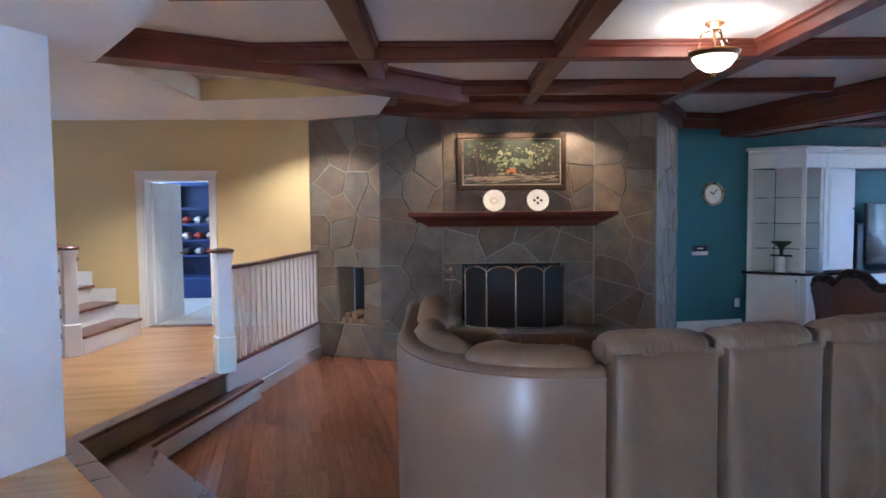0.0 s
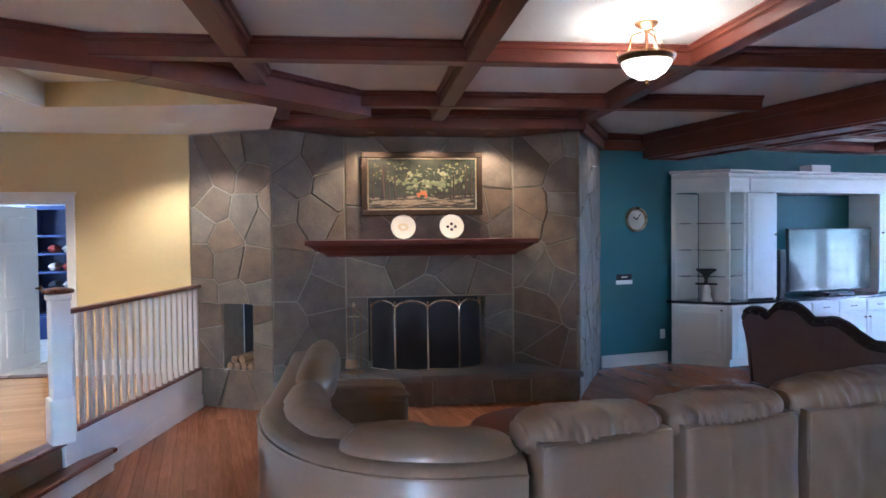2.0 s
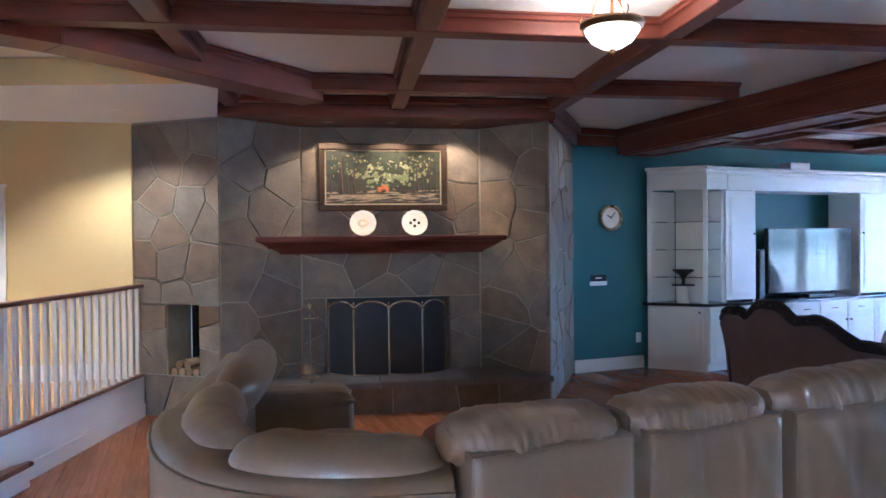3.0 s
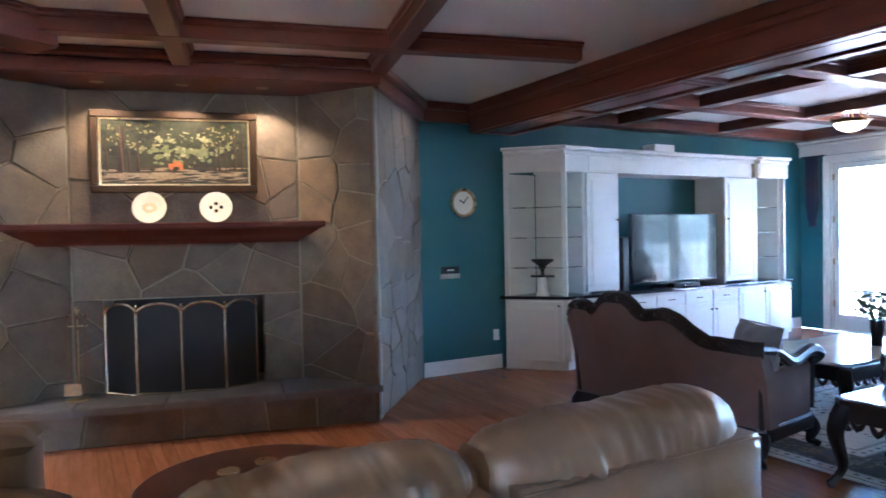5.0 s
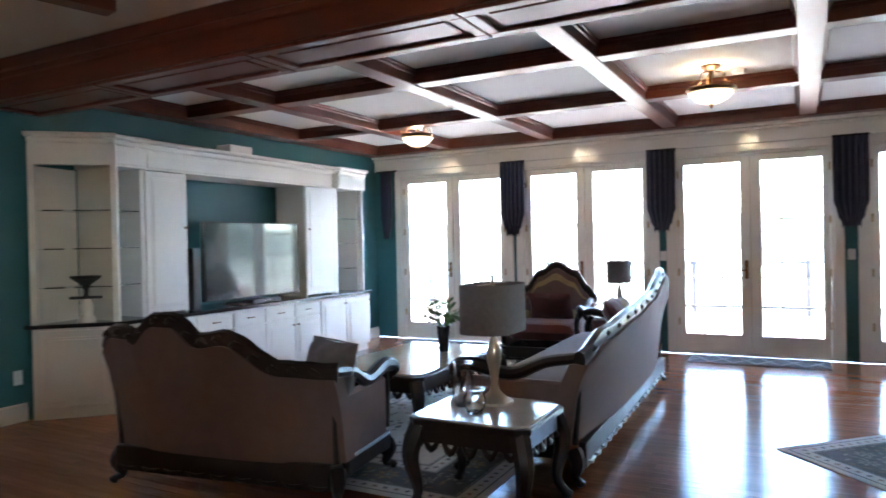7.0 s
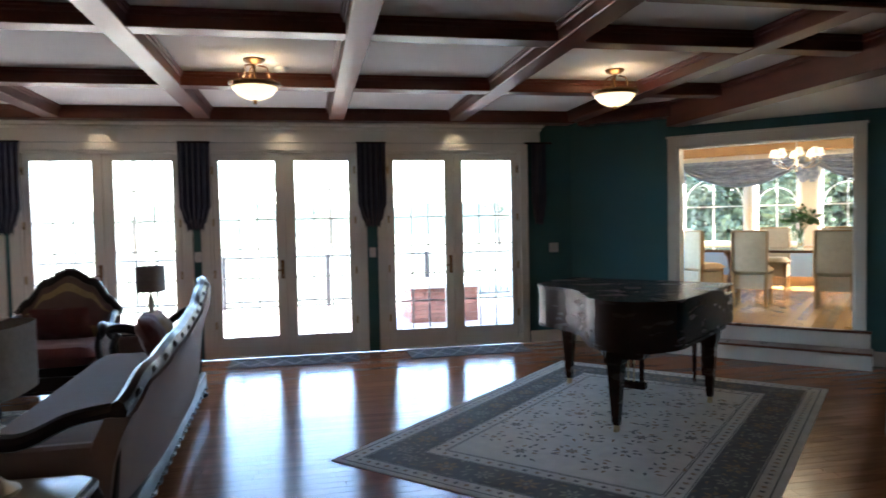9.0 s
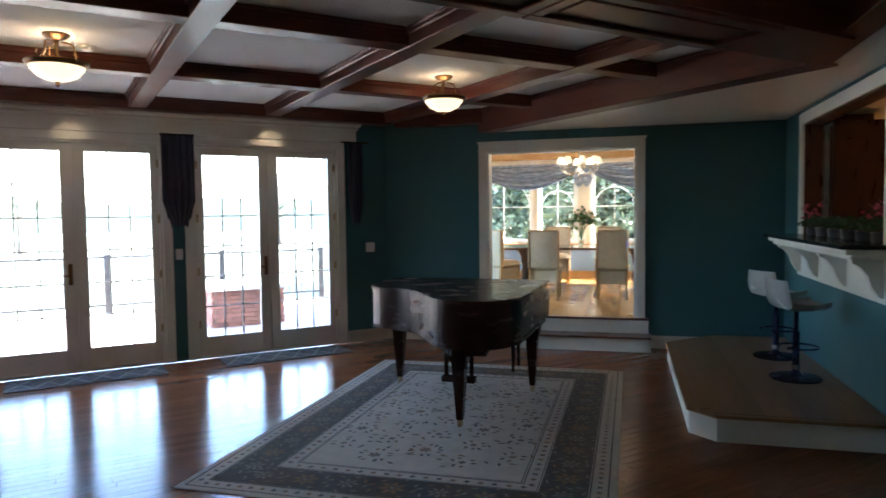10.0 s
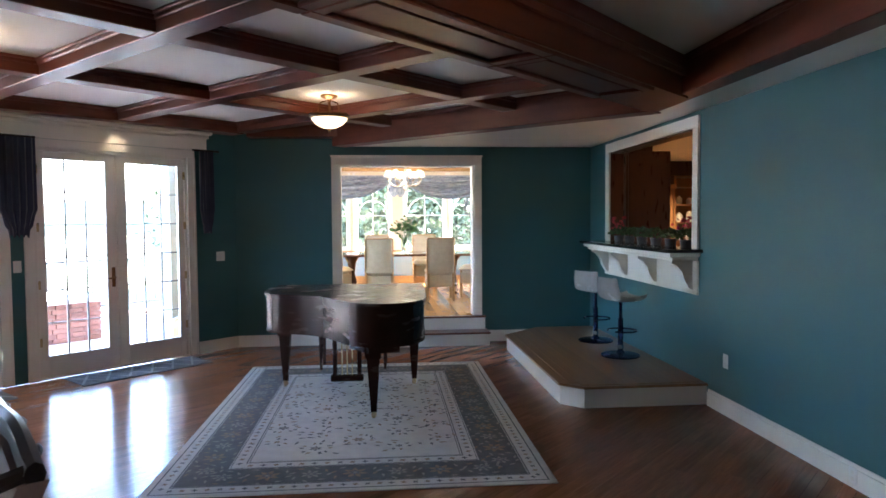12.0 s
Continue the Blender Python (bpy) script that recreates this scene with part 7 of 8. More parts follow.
# ---- bar platform, counter and stools ----
M_WALNUT = mat("walnut_platform_boards", (0.34, 0.195, 0.095), (0.22, 0.12, 0.058), 0.34, scale=4, bump=0.04, stretch=(0.7, 8, 1), vary=0.12, spec=0.3)
plat = thing("platform", BAR, "low wooden platform with cream risers along the bar wall", "platform", kind="structure")
pp = [(2.98, 0.002), (2.98, 1.12), (3.16, 1.30), (5.70, 1.30), (6.22, 0.78), (6.22, 0.002)]
bm = prism(B(), [(3.00, 0.002), (3.00, 1.11), (3.17, 1.28), (5.69, 1.28), (6.2, 0.77), (6.2, 0.002)], 0, 0.17)
part("riser", bm, M_TRIM, plat, "cream painted riser")
bm = prism(B(), pp, 0.17, 0.192, I4, 0.006)
part("nosing", bm, M_WALNUT, plat, "dark wooden edge")
for k in range(14):
    y0 = 0.02 + k * 0.085
    bm = B()
    box(bm, 3.03 + max(0, y0 - 1.03), min(6.19, 6.95 - y0 - 0.05), y0, y0 + 0.083, 0.192, 0.197)
    part("plank", bm, M_WALNUT, plat)
shelf = thing("bar_counter", BAR, "cream bar ledge with a dark stone top on scrolled corbels", "bar counter")
bm = B()
box(bm, 3.10, 5.74, -0.12, 0.33, 1.335, 1.365, I4, 0.008, 2)
part("stone_top", bm, M_COUNTER, shelf, "dark polished stone top")
bm = B()
box(bm, 3.14, 5.70, 0.0, 0.29, 1.295, 1.335, I4, 0.01, 2)
box(bm, 3.18, 5.66, 0.0, 0.25, 1.26, 1.296, I4, 0.012, 2)
part("moulding", bm, M_TRIM, shelf)
bm = B()
box(bm, 3.17, 5.67, 0.0, 0.02, 0.95, 1.26, I4, 0.004)
part("apron_panel", bm, M_TRIM, shelf)
for s in (3.29, 4.10, 4.92, 5.56):
    bm = B()
    pr = [(0.02, 1.26), (0.22, 1.26), (0.22, 1.235), (0.17, 1.21), (0.12, 1.15), (0.10, 1.08), (0.07, 1.03), (0.05, 1.0), (0.02, 0.99)]
    a = [bm.verts.new((s - 0.04, y, z)) for y, z in pr]
    b = [bm.verts.new((s + 0.04, y, z)) for y, z in pr]
    bm.faces.new(a)
    bm.faces.new(b[::-1])
    for i in range(len(pr)):
        bm.faces.new((a[i], b[i], b[(i + 1) % len(pr)], a[(i + 1) % len(pr)]))
    bmesh.ops.recalc_face_normals(bm, faces=bm.faces)
    part("corbel", bm, M_TRIM, shelf, "scrolled cream corbel")
bm = B()
for a, b, c, d in ((3.17, 3.28, 1.366, 2.46), (5.52, 5.65, 1.366, 2.46), (3.17, 5.65, 2.46, 2.57)):
    box(bm, a, b, 0.0, 0.024, c, d, BAR, 0.004)
solid("trim_passthrough", bm, M_TRIM, "cream trim round the pass-through", "trim")
# potted plants on the counter
M_KITW = mat("dark_cherry_cabinet", (0.085, 0.028, 0.014), (0.05, 0.016, 0.009), 0.3, scale=4, bump=0.04, stretch=(4, 4, 1), coat=0.2)
M_POT, M_HERB = mat("dark_pot", (0.05, 0.05, 0.06), None, 0.4), mat("green_herb", (0.05, 0.10, 0.03), (0.03, 0.06, 0.02), 0.7, vary=0.3)
M_PINK = mat("red_pink_petal", (0.45, 0.06, 0.08), (0.3, 0.03, 0.05), 0.6)
for k, s in enumerate((3.50, 3.84, 4.20, 4.58, 4.95, 5.3)):
    rnd = random.Random(70 + k)
    t = thing("potted_plant", BAR @ Matrix.Translation((s, -0.03, 1.365)), "small bushy green potted plant on the counter", "plant", "counter plants")
    bm = B()
    lathe(bm, [(0.05, 0), (0.06, 0.07), (0.065, 0.075), (0.055, 0.075), (0.05, 0.065), (0.001, 0.065)], n=14)
    part("pot", bm, M_POT, t)
    bm = B()
    for j in range(150):
        a, b = rnd.uniform(0, 6.3), rnd.uniform(0, 1.5)
        c = Vector((math.cos(a) * math.sin(b), math.sin(a) * math.sin(b), math.cos(b) * 0.8)) * 0.12 * rnd.uniform(0.6, 1.1) + Vector((0, 0, 0.08))
        d = Vector((rnd.gauss(0, 1), rnd.gauss(0, 1), rnd.gauss(0, 1))).normalized() * 0.022
        e = d.orthogonal().normalized() * 0.012
        bm.faces.new([bm.verts.new(q) for q in (c - d, c + e, c + d, c - e)])
    part("foliage", bm, M_HERB, t)
    if k in (0, 5):
        bm = B()
        for j in range(26):
            c = Vector((rnd.gauss(0, 0.06), rnd.gauss(0, 0.05), rnd.uniform(0.16, 0.30)))
            d = Vector((rnd.gauss(0, 1), rnd.gauss(0, 1), rnd.gauss(0, 1))).normalized() * 0.026
            e = d.orthogonal().normalized() * 0.018
            bm.faces.new([bm.verts.new(q) for q in (c - d, c + e, c + d, c - e)])
        part("blossoms", bm, M_PINK, t, "red blossoms")
M_STOOL = mat("pale_grey_seat_shell", (0.34, 0.34, 0.345), (0.26, 0.26, 0.265), 0.25, scale=6, bump=0.03)
M_STOOLB = mat("dark_stool_metal", (0.03, 0.045, 0.12), None, 0.25, 0.8, bump=0.0)


def stool(p, rz):
    t = thing("bar_stool", pose(p[0], p[1], 0.197, 0, 0, rz), "swivel bar stool with a pale shell seat on a round base", "bar stool", "bar stools")
    bm = B()
    lathe(bm, [(0.20, 0), (0.205, 0.012), (0.19, 0.022), (0.05, 0.035), (0.03, 0.06)], n=32)
    part("base", bm, M_STOOLB, t, "dark round base", smooth=True)
    bm = B()
    lathe(bm, [(0.028, 0.04), (0.028, 0.40), (0.018, 0.405), (0.018, 0.60)], n=16)
    part("column", bm, M_STOOLB, t, smooth=True)
    bm = B()
    lathe(bm, [(0.032, 0.08), (0.032, 0.12)], n=16)
    part("collar", bm, M_CHROME, t, "chrome collar")
    bm = B()
    tube(bm, [(0.0, 0.0, 0.27)] + [(0.15 * math.cos(a), 0.02 + 0.15 * math.sin(a), 0.27) for a in [radians(-60 + 300 * i / 18) for i in range(19)]], 0.009, n=6)
    part("footrest", bm, M_STOOLB, t)
    bm, rows = B(), []
    prof = [(0.20, 0.60), (0.17, 0.585), (0.08, 0.575), (-0.05, 0.575), (-0.14, 0.595), (-0.19, 0.66), (-0.21, 0.75), (-0.215, 0.83)]
    for o in (0.0, 0.03):
        for y, z in prof:
            half = 0.20 - 0.03 * max(0, (z - 0.7) / 0.13) - 0.03 * max(0, (y - 0.1) / 0.1)
            rows.append([bm.verts.new((half * math.sin(math.pi / 2 * u), y + (0.05 * u * u if z > 0.62 else 0), z + o * (1 if z < 0.62 else 0.3) + (0.04 * u * u if z <= 0.62 else 0) + (o * 0.0))) for u in [i / 5 - 1 for i in range(11)]])
    k = len(prof)
    for a, b in list(zip(rows[:k], rows[1:k])) + list(zip(rows[k:], rows[k + 1:])):
        for i in range(10):
            bm.faces.new((a[i], a[i + 1], b[i + 1], b[i]))
    for i in range(k - 1):
        for e in (0, 10):
            bm.faces.new((rows[i][e], rows[i + 1][e], rows[k + i + 1][e], rows[k + i][e]))
    for e in (0, k - 1):
        for i in range(10):
            bm.faces.new((rows[e][i], rows[e][i + 1], rows[k + e][i + 1], rows[k + e][i]))
    bmesh.ops.recalc_face_normals(bm, faces=bm.faces)
    part("seat_shell", bm, M_STOOL, t, "moulded pale grey seat", smooth=True)


stool((8.42, -1.33), 150)
stool((9.03, -1.97), 165)


# ---- dining room beyond the opening ----
DF = 0.355
M_BLUEW = mat("blue_wainscot_paint", (0.16, 0.27, 0.45), (0.14, 0.24, 0.40), 0.5, scale=4, bump=0.03)
M_DINW = mat("cream_dining_wall", (0.72, 0.66, 0.52), (0.66, 0.60, 0.47), 0.6, scale=3, bump=0.04)
M_CHAIR = mat("cream_chair_fabric", (0.58, 0.48, 0.32), (0.50, 0.40, 0.26), 0.8, scale=18, bump=0.2)
M_CHAIRW = mat("honey_chair_wood", (0.42, 0.25, 0.10), (0.33, 0.19, 0.07), 0.4, scale=8, bump=0.05)
M_SWAG = mat("blue_damask_swag", (0.50, 0.56, 0.64), (0.06, 0.10, 0.20), 0.75, scale=16, bump=0.3, sheen=0.3)
M_SWAG2 = mat("blue_striped_swag", (0.34, 0.40, 0.50), (0.06, 0.09, 0.17), 0.75, scale=9, bump=0.3, stretch=(1, 1, 5), sheen=0.3)
M_DTABLE = mat("dark_dining_table", (0.10, 0.045, 0.022), (0.06, 0.028, 0.015), 0.12, scale=4, bump=0.03, coat=0.4)
bm = B()
box(bm, -0.6, 5.6, -5.0, -0.21, DF - 0.3, DF - 0.012, DIN)
box(bm, 1.61, 3.37, -0.21, -0.006, DF - 0.3, DF - 0.012, DIN)
dfl = solid("floor_dining", bm, M_MAPLE, "light maple floor of the dining room", "floor")
for k in range(56):
    bm = B()
    x = -0.5 + 0.1 * k
    box(bm, x, x + 0.098, -4.9, -0.005 if 1.6 < x < 3.3 else -0.2, DF - 0.012, DF, DIN)
    part("plank", bm, M_MAPLE, dfl)
bm = B()
wins = ((0.35, 1.40), (1.50, 2.33), (2.63, 3.34), (3.48, 4.60))
xs = [-0.6] + [v for w in wins for v in w] + [5.6]
for a, b in zip(xs[::2], xs[1::2]):
    box(bm, a, b, -5.1, -4.9, DF, 3.0, DIN)
for a, b in wins:
    box(bm, a, b, -5.1, -4.9, DF, 1.04, DIN)
    box(bm, a, b, -5.1, -4.9, 2.55, 3.0, DIN)
box(bm, -0.7, -0.6, -5.1, -0.2, DF, 3.0, DIN)
box(bm, 5.6, 5.7, -5.1, -2.6, DF, 3.0, DIN)
box(bm, 5.6, 5.7, -2.6, -0.9, DF, 1.1, DIN)
box(bm, 5.6, 5.7, -2.6, -0.9, 2.5, 3.0, DIN)
box(bm, 5.6, 5.7, -0.9, -0.2, DF, 3.0, DIN)
solid("wall_dining_far", bm, M_DINW, "cream dining room walls with four arched windows", "wall")
bm = B()
box(bm, -0.6, 5.6, -4.9, -4.88, DF, 0.96, DIN)
solid("wainscot", bm, M_BLUEW, "blue painted wainscot under the windows", "trim")
bm = B()
box(bm, -0.6, 5.6, -4.9, -4.84, 0.96, 1.02, DIN, 0.01)
box(bm, -0.6, 5.6, -4.9, -4.86, DF, DF + 0.14, DIN)
solid("trim_dado", bm, M_CHAIRW, "honey wood dado rail and baseboard", "trim")
bm = B()
box(bm, -0.7, 5.7, -5.1, -0.2, 2.85, 3.0, DIN)
solid("ceiling_dining", bm, M_CEIL, "cream dining room ceiling", "ceiling")
bm = B()
box(bm, 1.55, 3.43, -0.55, -0.21, 2.40, 2.5, DIN, 0.01)
box(bm, -0.6, 5.6, -4.88, -4.70, 2.62, 2.84, DIN, 0.02)
solid("trim_dining_cornice", bm, M_CHAIRW, "honey wood cornice in the dining room", "trim")
for k, (a, b) in enumerate(wins):
    t = thing("window_dining", DIN @ Matrix.Translation((0, -5.0, 0)), "cream dining room window with arched glazing bars", "window", "dining windows", "structure")
    bm = B()
    for x0, x1, z0, z1 in ((a, a + 0.045, 1.04, 2.55), (b - 0.045, b, 1.04, 2.55), (a + 0.045, b - 0.045, 1.04, 1.10), (a + 0.045, b - 0.045, 2.48, 2.55)):
        box(bm, x0, x1, -0.05, 0.05, z0, z1)
    for x0, x1 in ((a - 0.045, a), (b, b + 0.045)):
        box(bm, x0, x1, 0.10, 0.125, 1.03, 2.6)
    part("window_frame", bm, M_WHITE, t)
    bm = B()
    r = (b - a) / 2 - 0.05
    tube(bm, [((a + b) / 2 + r * math.cos(q), 0, 1.73 + r * math.sin(q)) for q in [math.pi * i / 16 for i in range(17)]], 0.010, n=6)
    box(bm, a + 0.045, b - 0.045, -0.010, 0.010, 1.72, 1.738)
    box(bm, (a + b) / 2 - 0.008, (a + b) / 2 + 0.008, -0.009, 0.009, 1.10, 2.48)
    part("glazing_bars", bm, M_WHITE, t)
    bm = B()
    box(bm, a + 0.045, b - 0.045, -0.003, 0.003, 1.10, 2.48)
    part("pane", bm, M_GLASS, t).visible_shadow = False
for a, b in ((0.40, 2.44), (2.54, 4.58)):
    sw = thing("swag_valance", DIN @ Matrix.Translation((0, -4.83, 0)), "draped blue patterned swag valance over the windows", "valance", "dining valances")
    bm = B()
    box(bm, a, b, 0.0, 0.03, 2.36, 2.54, I4, 0.004)
    part("header", bm, M_SWAG, sw, "flat patterned upper band")
    bm, n, rows = B(), 40, []
    for y in (0.05, 0.035):
        for v in [i / 18 for i in range(19)]:
            rows.append([bm.verts.new((a + (b - a) * i / n, y + 0.030 * math.sin(v * 26 + 0.6 * math.sin(6.3 * i / n)), 2.50 - 0.02 * v - v * 0.42 * math.sin(math.pi * i / n) ** 0.7)) for i in range(n + 1)])
    for p, q in list(zip(rows[:19], rows[1:19])) + list(zip(rows[19:], rows[20:])):
        for i in range(n):
            bm.faces.new((p[i], p[i + 1], q[i + 1], q[i]))
    part("swag", bm, M_SWAG2, sw, "draped folds below the band", smooth=True)
    for x in (a + 0.02, b - 0.02):
        bm = pillow(B(), 0.17, 0.17, 0.12, Matrix.Translation((x, 0.09, 2.36)) @ pose(0, 0, 0, 90), 8, 2.2, 0.4, x)
        part("knot", bm, M_SWAG2, sw, "gathered cloth knot", smooth=True)
        bm, rr = B(), []
        for z, f in ((2.36, 0.7), (2.25, 1.0), (2.16, 0.7), (2.10, 0.25)):
            rr.append([bm.verts.new((x + (i / 8 - 0.5) * 0.22 * f, 0.08 + 0.02 * (i % 2), z)) for i in range(9)])
        for p, q in zip(rr, rr[1:]):
            for i in range(8):
                bm.faces.new((p[i], p[i + 1], q[i + 1], q[i]))
        part("tail", bm, M_SWAG, sw)
# steps up to the opening, and its trim
st = thing("dining_steps", DIN, "two cream steps with dark nosings up to the dining room", "step", kind="structure")
for z, y, s0, s1 in ((0.175, 0.30, 1.44, 3.56), (DF, 0.045, 1.46, 3.54)):
    bm = B()
    box(bm, s0, s1, 0.002, y, z - 0.175 if z < 0.2 else 0.176, z - 0.025)
    part("riser", bm, M_TRIM, st, "cream painted riser")
    bm = B()
    box(bm, s0 - 0.01, s1 + 0.01, 0.002, y + 0.02, z - 0.025, z + (0.002 if z > 0.2 else 0), I4, 0.006)
    part("nosing", bm, M_TREAD, st, "dark wooden nosing")
casing("trim_dining_opening", DIN, 1.60, 3.38, DF + 0.004, 2.37, 0.10, 0.03)
bm = B()
for a, b, c, d in ((1.60, 1.62, DF, 2.37), (3.36, 3.38, DF, 2.37), (1.62, 3.36, 2.35, 2.37)):
    box(bm, a, b, -0.2, 0.0, c, d, DIN)
solid("trim_dining_jamb", bm, M_TRIM, "cream opening lining", "trim")
# table
dt = thing("dining_table", DIN @ Matrix.Translation((2.45, -3.05, DF)), "long dark polished dining table", "dining table")
bm = B()
box(bm, -1.5, 1.5, -0.5, 0.5, 0.66, 0.70, I4, 0.012, 2)
part("tabletop", bm, M_DTABLE, dt)
for x in (-0.9, 0.9):
    bm = B()
    lathe(bm, [(0.06, 0.1), (0.09, 0.2), (0.05, 0.35), (0.08, 0.55), (0.15, 0.66)], Matrix.Translation((x, 0, 0)), 16)
    for s in (-1, 1):
        tube(bm, bend([(x, 0, 0.15), (x, s * 0.2, 0.12), (x, s * 0.4, 0.02)], 4), [0.05, 0.05, 0.045, 0.045, 0.04, 0.04, 0.035, 0.03, 0.025])
    part("pedestal", bm, M_DTABLE, dt, smooth=True)


def dining_chair(m):
    t = thing("dining_chair", m, "tall-backed cream upholstered dining chair with honey wood frame", "dining chair", "chairs round the dining table")
    bm = B()
    puff_slab(bm, -0.20, 0.20, -0.05, 0.03, 0.46, 0.985, I4, 0.02, 0.004, 1)
    part("backrest", bm, M_CHAIR, t, smooth=True)
    bm = B()
    for x in (-0.225, 0.205):
        box(bm, x, x + 0.02, -0.05, 0.03, 0.40, 0.995, I4, 0.004)
    box(bm, -0.205, 0.205, -0.05, 0.03, 0.985, 1.005, I4, 0.004)
    part("back_frame", bm, M_CHAIRW, t)
    bm = pillow(B(), 0.48, 0.46, 0.14, Matrix.Translation((0, 0.22, 0.46)), 8, 6.0)
    part("seat", bm, M_CHAIR, t, smooth=True)
    bm = B()
    box(bm, -0.22, 0.22, 0.0, 0.42, 0.22, 0.41, I4, 0.006)
    part("skirt", bm, M_CHAIR, t)
    for x in (-0.2, 0.2):
        for y in (-0.02, 0.40):
            bm = B()
            box(bm, x - 0.02, x + 0.02, y - 0.02, y + 0.02, 0, 0.44, I4, 0.004)
            part("leg", bm, M_CHAIRW, t)
    return t


ch = dining_chair(DIN @ pose(2.87, -1.62, DF, 0, 0, 180))
for x, y, a in ((1.90, -1.66, 180), (3.72, -2.0, 150), (2.0, -4.1, 0), (2.9, -4.1, 0), (1.05, -2.2, -125), (4.28, -3.0, 90)):
    copy_thing(ch, DIN @ pose(x, y, DF, 0, 0, a))
t = bouquet(tuple(DIN @ Vector((2.42, -3.05, DF + 0.70))), "large bouquet in a tall green glass vase on the dining table", 0.28, 0.24, 8, M_SHELFGLASS, blooms=20)
bt = thing("blue_bottle", DIN @ Matrix.Translation((1.72, -3.2, DF + 0.70)), "cobalt blue glass bottle on the dining table", "bottle")
bm = B()
lathe(bm, [(0.035, 0), (0.04, 0.01), (0.04, 0.13), (0.015, 0.17)], n=14)
part("body", bm, glass("cobalt_glass", (0.02, 0.05, 0.7)), bt, smooth=True)
bm = B()
lathe(bm, [(0.014, 0.168), (0.013, 0.21), (0.017, 0.215)], n=12)
part("neck", bm, glass("cobalt_glass_neck", (0.02, 0.05, 0.7)), bt)
for x in (2.0, 2.9):
    t = thing("place_setting", DIN @ Matrix.Translation((x, -2.75, DF + 0.70)), "white plate set on the dining table", "plate", "place settings")
    bm = B()
    lathe(bm, [(0.07, 0), (0.12, 0.012), (0.118, 0.016), (0.06, 0.006), (0.001, 0.006)], n=20)
    part("dish", bm, M_CHINA, t)
    bm = B()
    pillow(bm, 0.12, 0.10, 0.05, Matrix.Translation((0, 0, 0.035)), 6)
    part("napkin", bm, M_WHITE, t)
# chandelier
cd = thing("chandelier", DIN @ Matrix.Translation((2.42, -2.6, 2.27)), "silvered chandelier with small cream candle shades, lit", "chandelier")
bm = B()
lathe(bm, [(0.01, -0.12), (0.03, -0.10), (0.012, -0.06), (0.05, -0.02), (0.02, 0.05), (0.03, 0.14), (0.01, 0.2), (0.006, 0.58)], n=14)
part("stem", bm, M_CHROME, cd, smooth=True)
M_CSHADE = glow("candle_shade_lit", (1.0, 0.72, 0.40), 0.035)
for k in range(8):
    a = 2 * math.pi * k / 8 + 0.2
    c, s = math.cos(a), math.sin(a)
    bm = B()
    tube(bm, bend([(0.03 * c, 0.03 * s, 0.0), (0.15 * c, 0.15 * s, -0.06), (0.27 * c, 0.27 * s, 0.0), (0.29 * c, 0.29 * s, 0.06)], 4), 0.009, n=6)
    lathe(bm, [(0.03, 0.055), (0.035, 0.065), (0.01, 0.07), (0.01, 0.12)], Matrix.Translation((0.29 * c, 0.29 * s, 0)), 10)
    arm = part("arm", bm, M_CHROME, cd)
    bm = B()
    lathe(bm, [(0.065, 0.11), (0.035, 0.21), (0.033, 0.21), (0.063, 0.11)], Matrix.Translation((0.29 * c, 0.29 * s, 0)), 14)
    part("shade", bm, M_CSHADE, arm, "small cream lit candle shade")
p = DIN @ Vector((2.42, -2.6, 2.62))
bulb("chandelier_light", tuple(p), 0.9, (1, 0.78, 0.5), 0.2)
for k, (s, y, h) in enumerate(((1.0, -12, 6.5), (3.0, -15, 8), (5.5, -11, 6), (-0.5, -16, 7.5), (2.0, -20, 9), (4.2, -18, 8.5), (0.2, -10.5, 6), (2.2, -11, 6.5), (4.0, -10, 6), (7.0, -13, 8), (6.2, -17, 9), (-2.5, -13, 7))):
    q = DIN @ Vector((s, y, 0))
    tree(q.x, q.y, h, 60 + k, "trees by the dining room", "leafy green tree outside the dining room", 6000, 0.08)

# ---- kitchen beyond the pass-through ----
M_KITL = mat("amber_shelf_wood", (0.34, 0.16, 0.06), (0.24, 0.11, 0.04), 0.4, scale=5, bump=0.05, stretch=(1, 1, 5))
bm = B()
for a, b, c, d in ((3.28, 3.295, 1.366, 2.46), (5.505, 5.52, 1.366, 2.46), (3.295, 5.505, 2.445, 2.46)):
    box(bm, a, b, -0.16, 0.0, c, d, BAR)
solid("trim_passthrough_lining", bm, M_KITW, "dark cherry lining of the pass-through", "trim")
bm = B()
box(bm, 1.6, 6.2, -3.6, -0.16, -0.15, -0.02, BAR)
box(bm, 6.2, 8.6, -3.6, -0.82, -0.15, -0.02, BAR)
solid("floor_kitchen", bm, M_MAPLE, "wooden kitchen floor", "floor")
bm = B()
box(bm, 1.5, 8.7, -3.7, -3.6, 0, 2.9, BAR)
box(bm, 1.5, 1.6, -3.6, -0.16, 0, 2.9, BAR)
box(bm, 6.2, 6.3, -0.82, -0.2, 0, 2.9, BAR)
box(bm, 6.3, 8.7, -0.82, -0.72, 0, 2.9, BAR)
box(bm, 8.6, 8.7, -3.6, -0.82, 0, 2.9, BAR)
solid("wall_kitchen", bm, M_KITW, "dark cherry panelled kitchen walls", "wall")
bm = B()
box(bm, 1.5, 6.2, -3.7, -0.16, 2.62, 2.75, BAR)
box(bm, 6.2, 8.7, -3.7, -0.82, 2.62, 2.75, BAR)
solid("ceiling_kitchen", bm, M_CEIL, "cream kitchen ceiling", "ceiling")
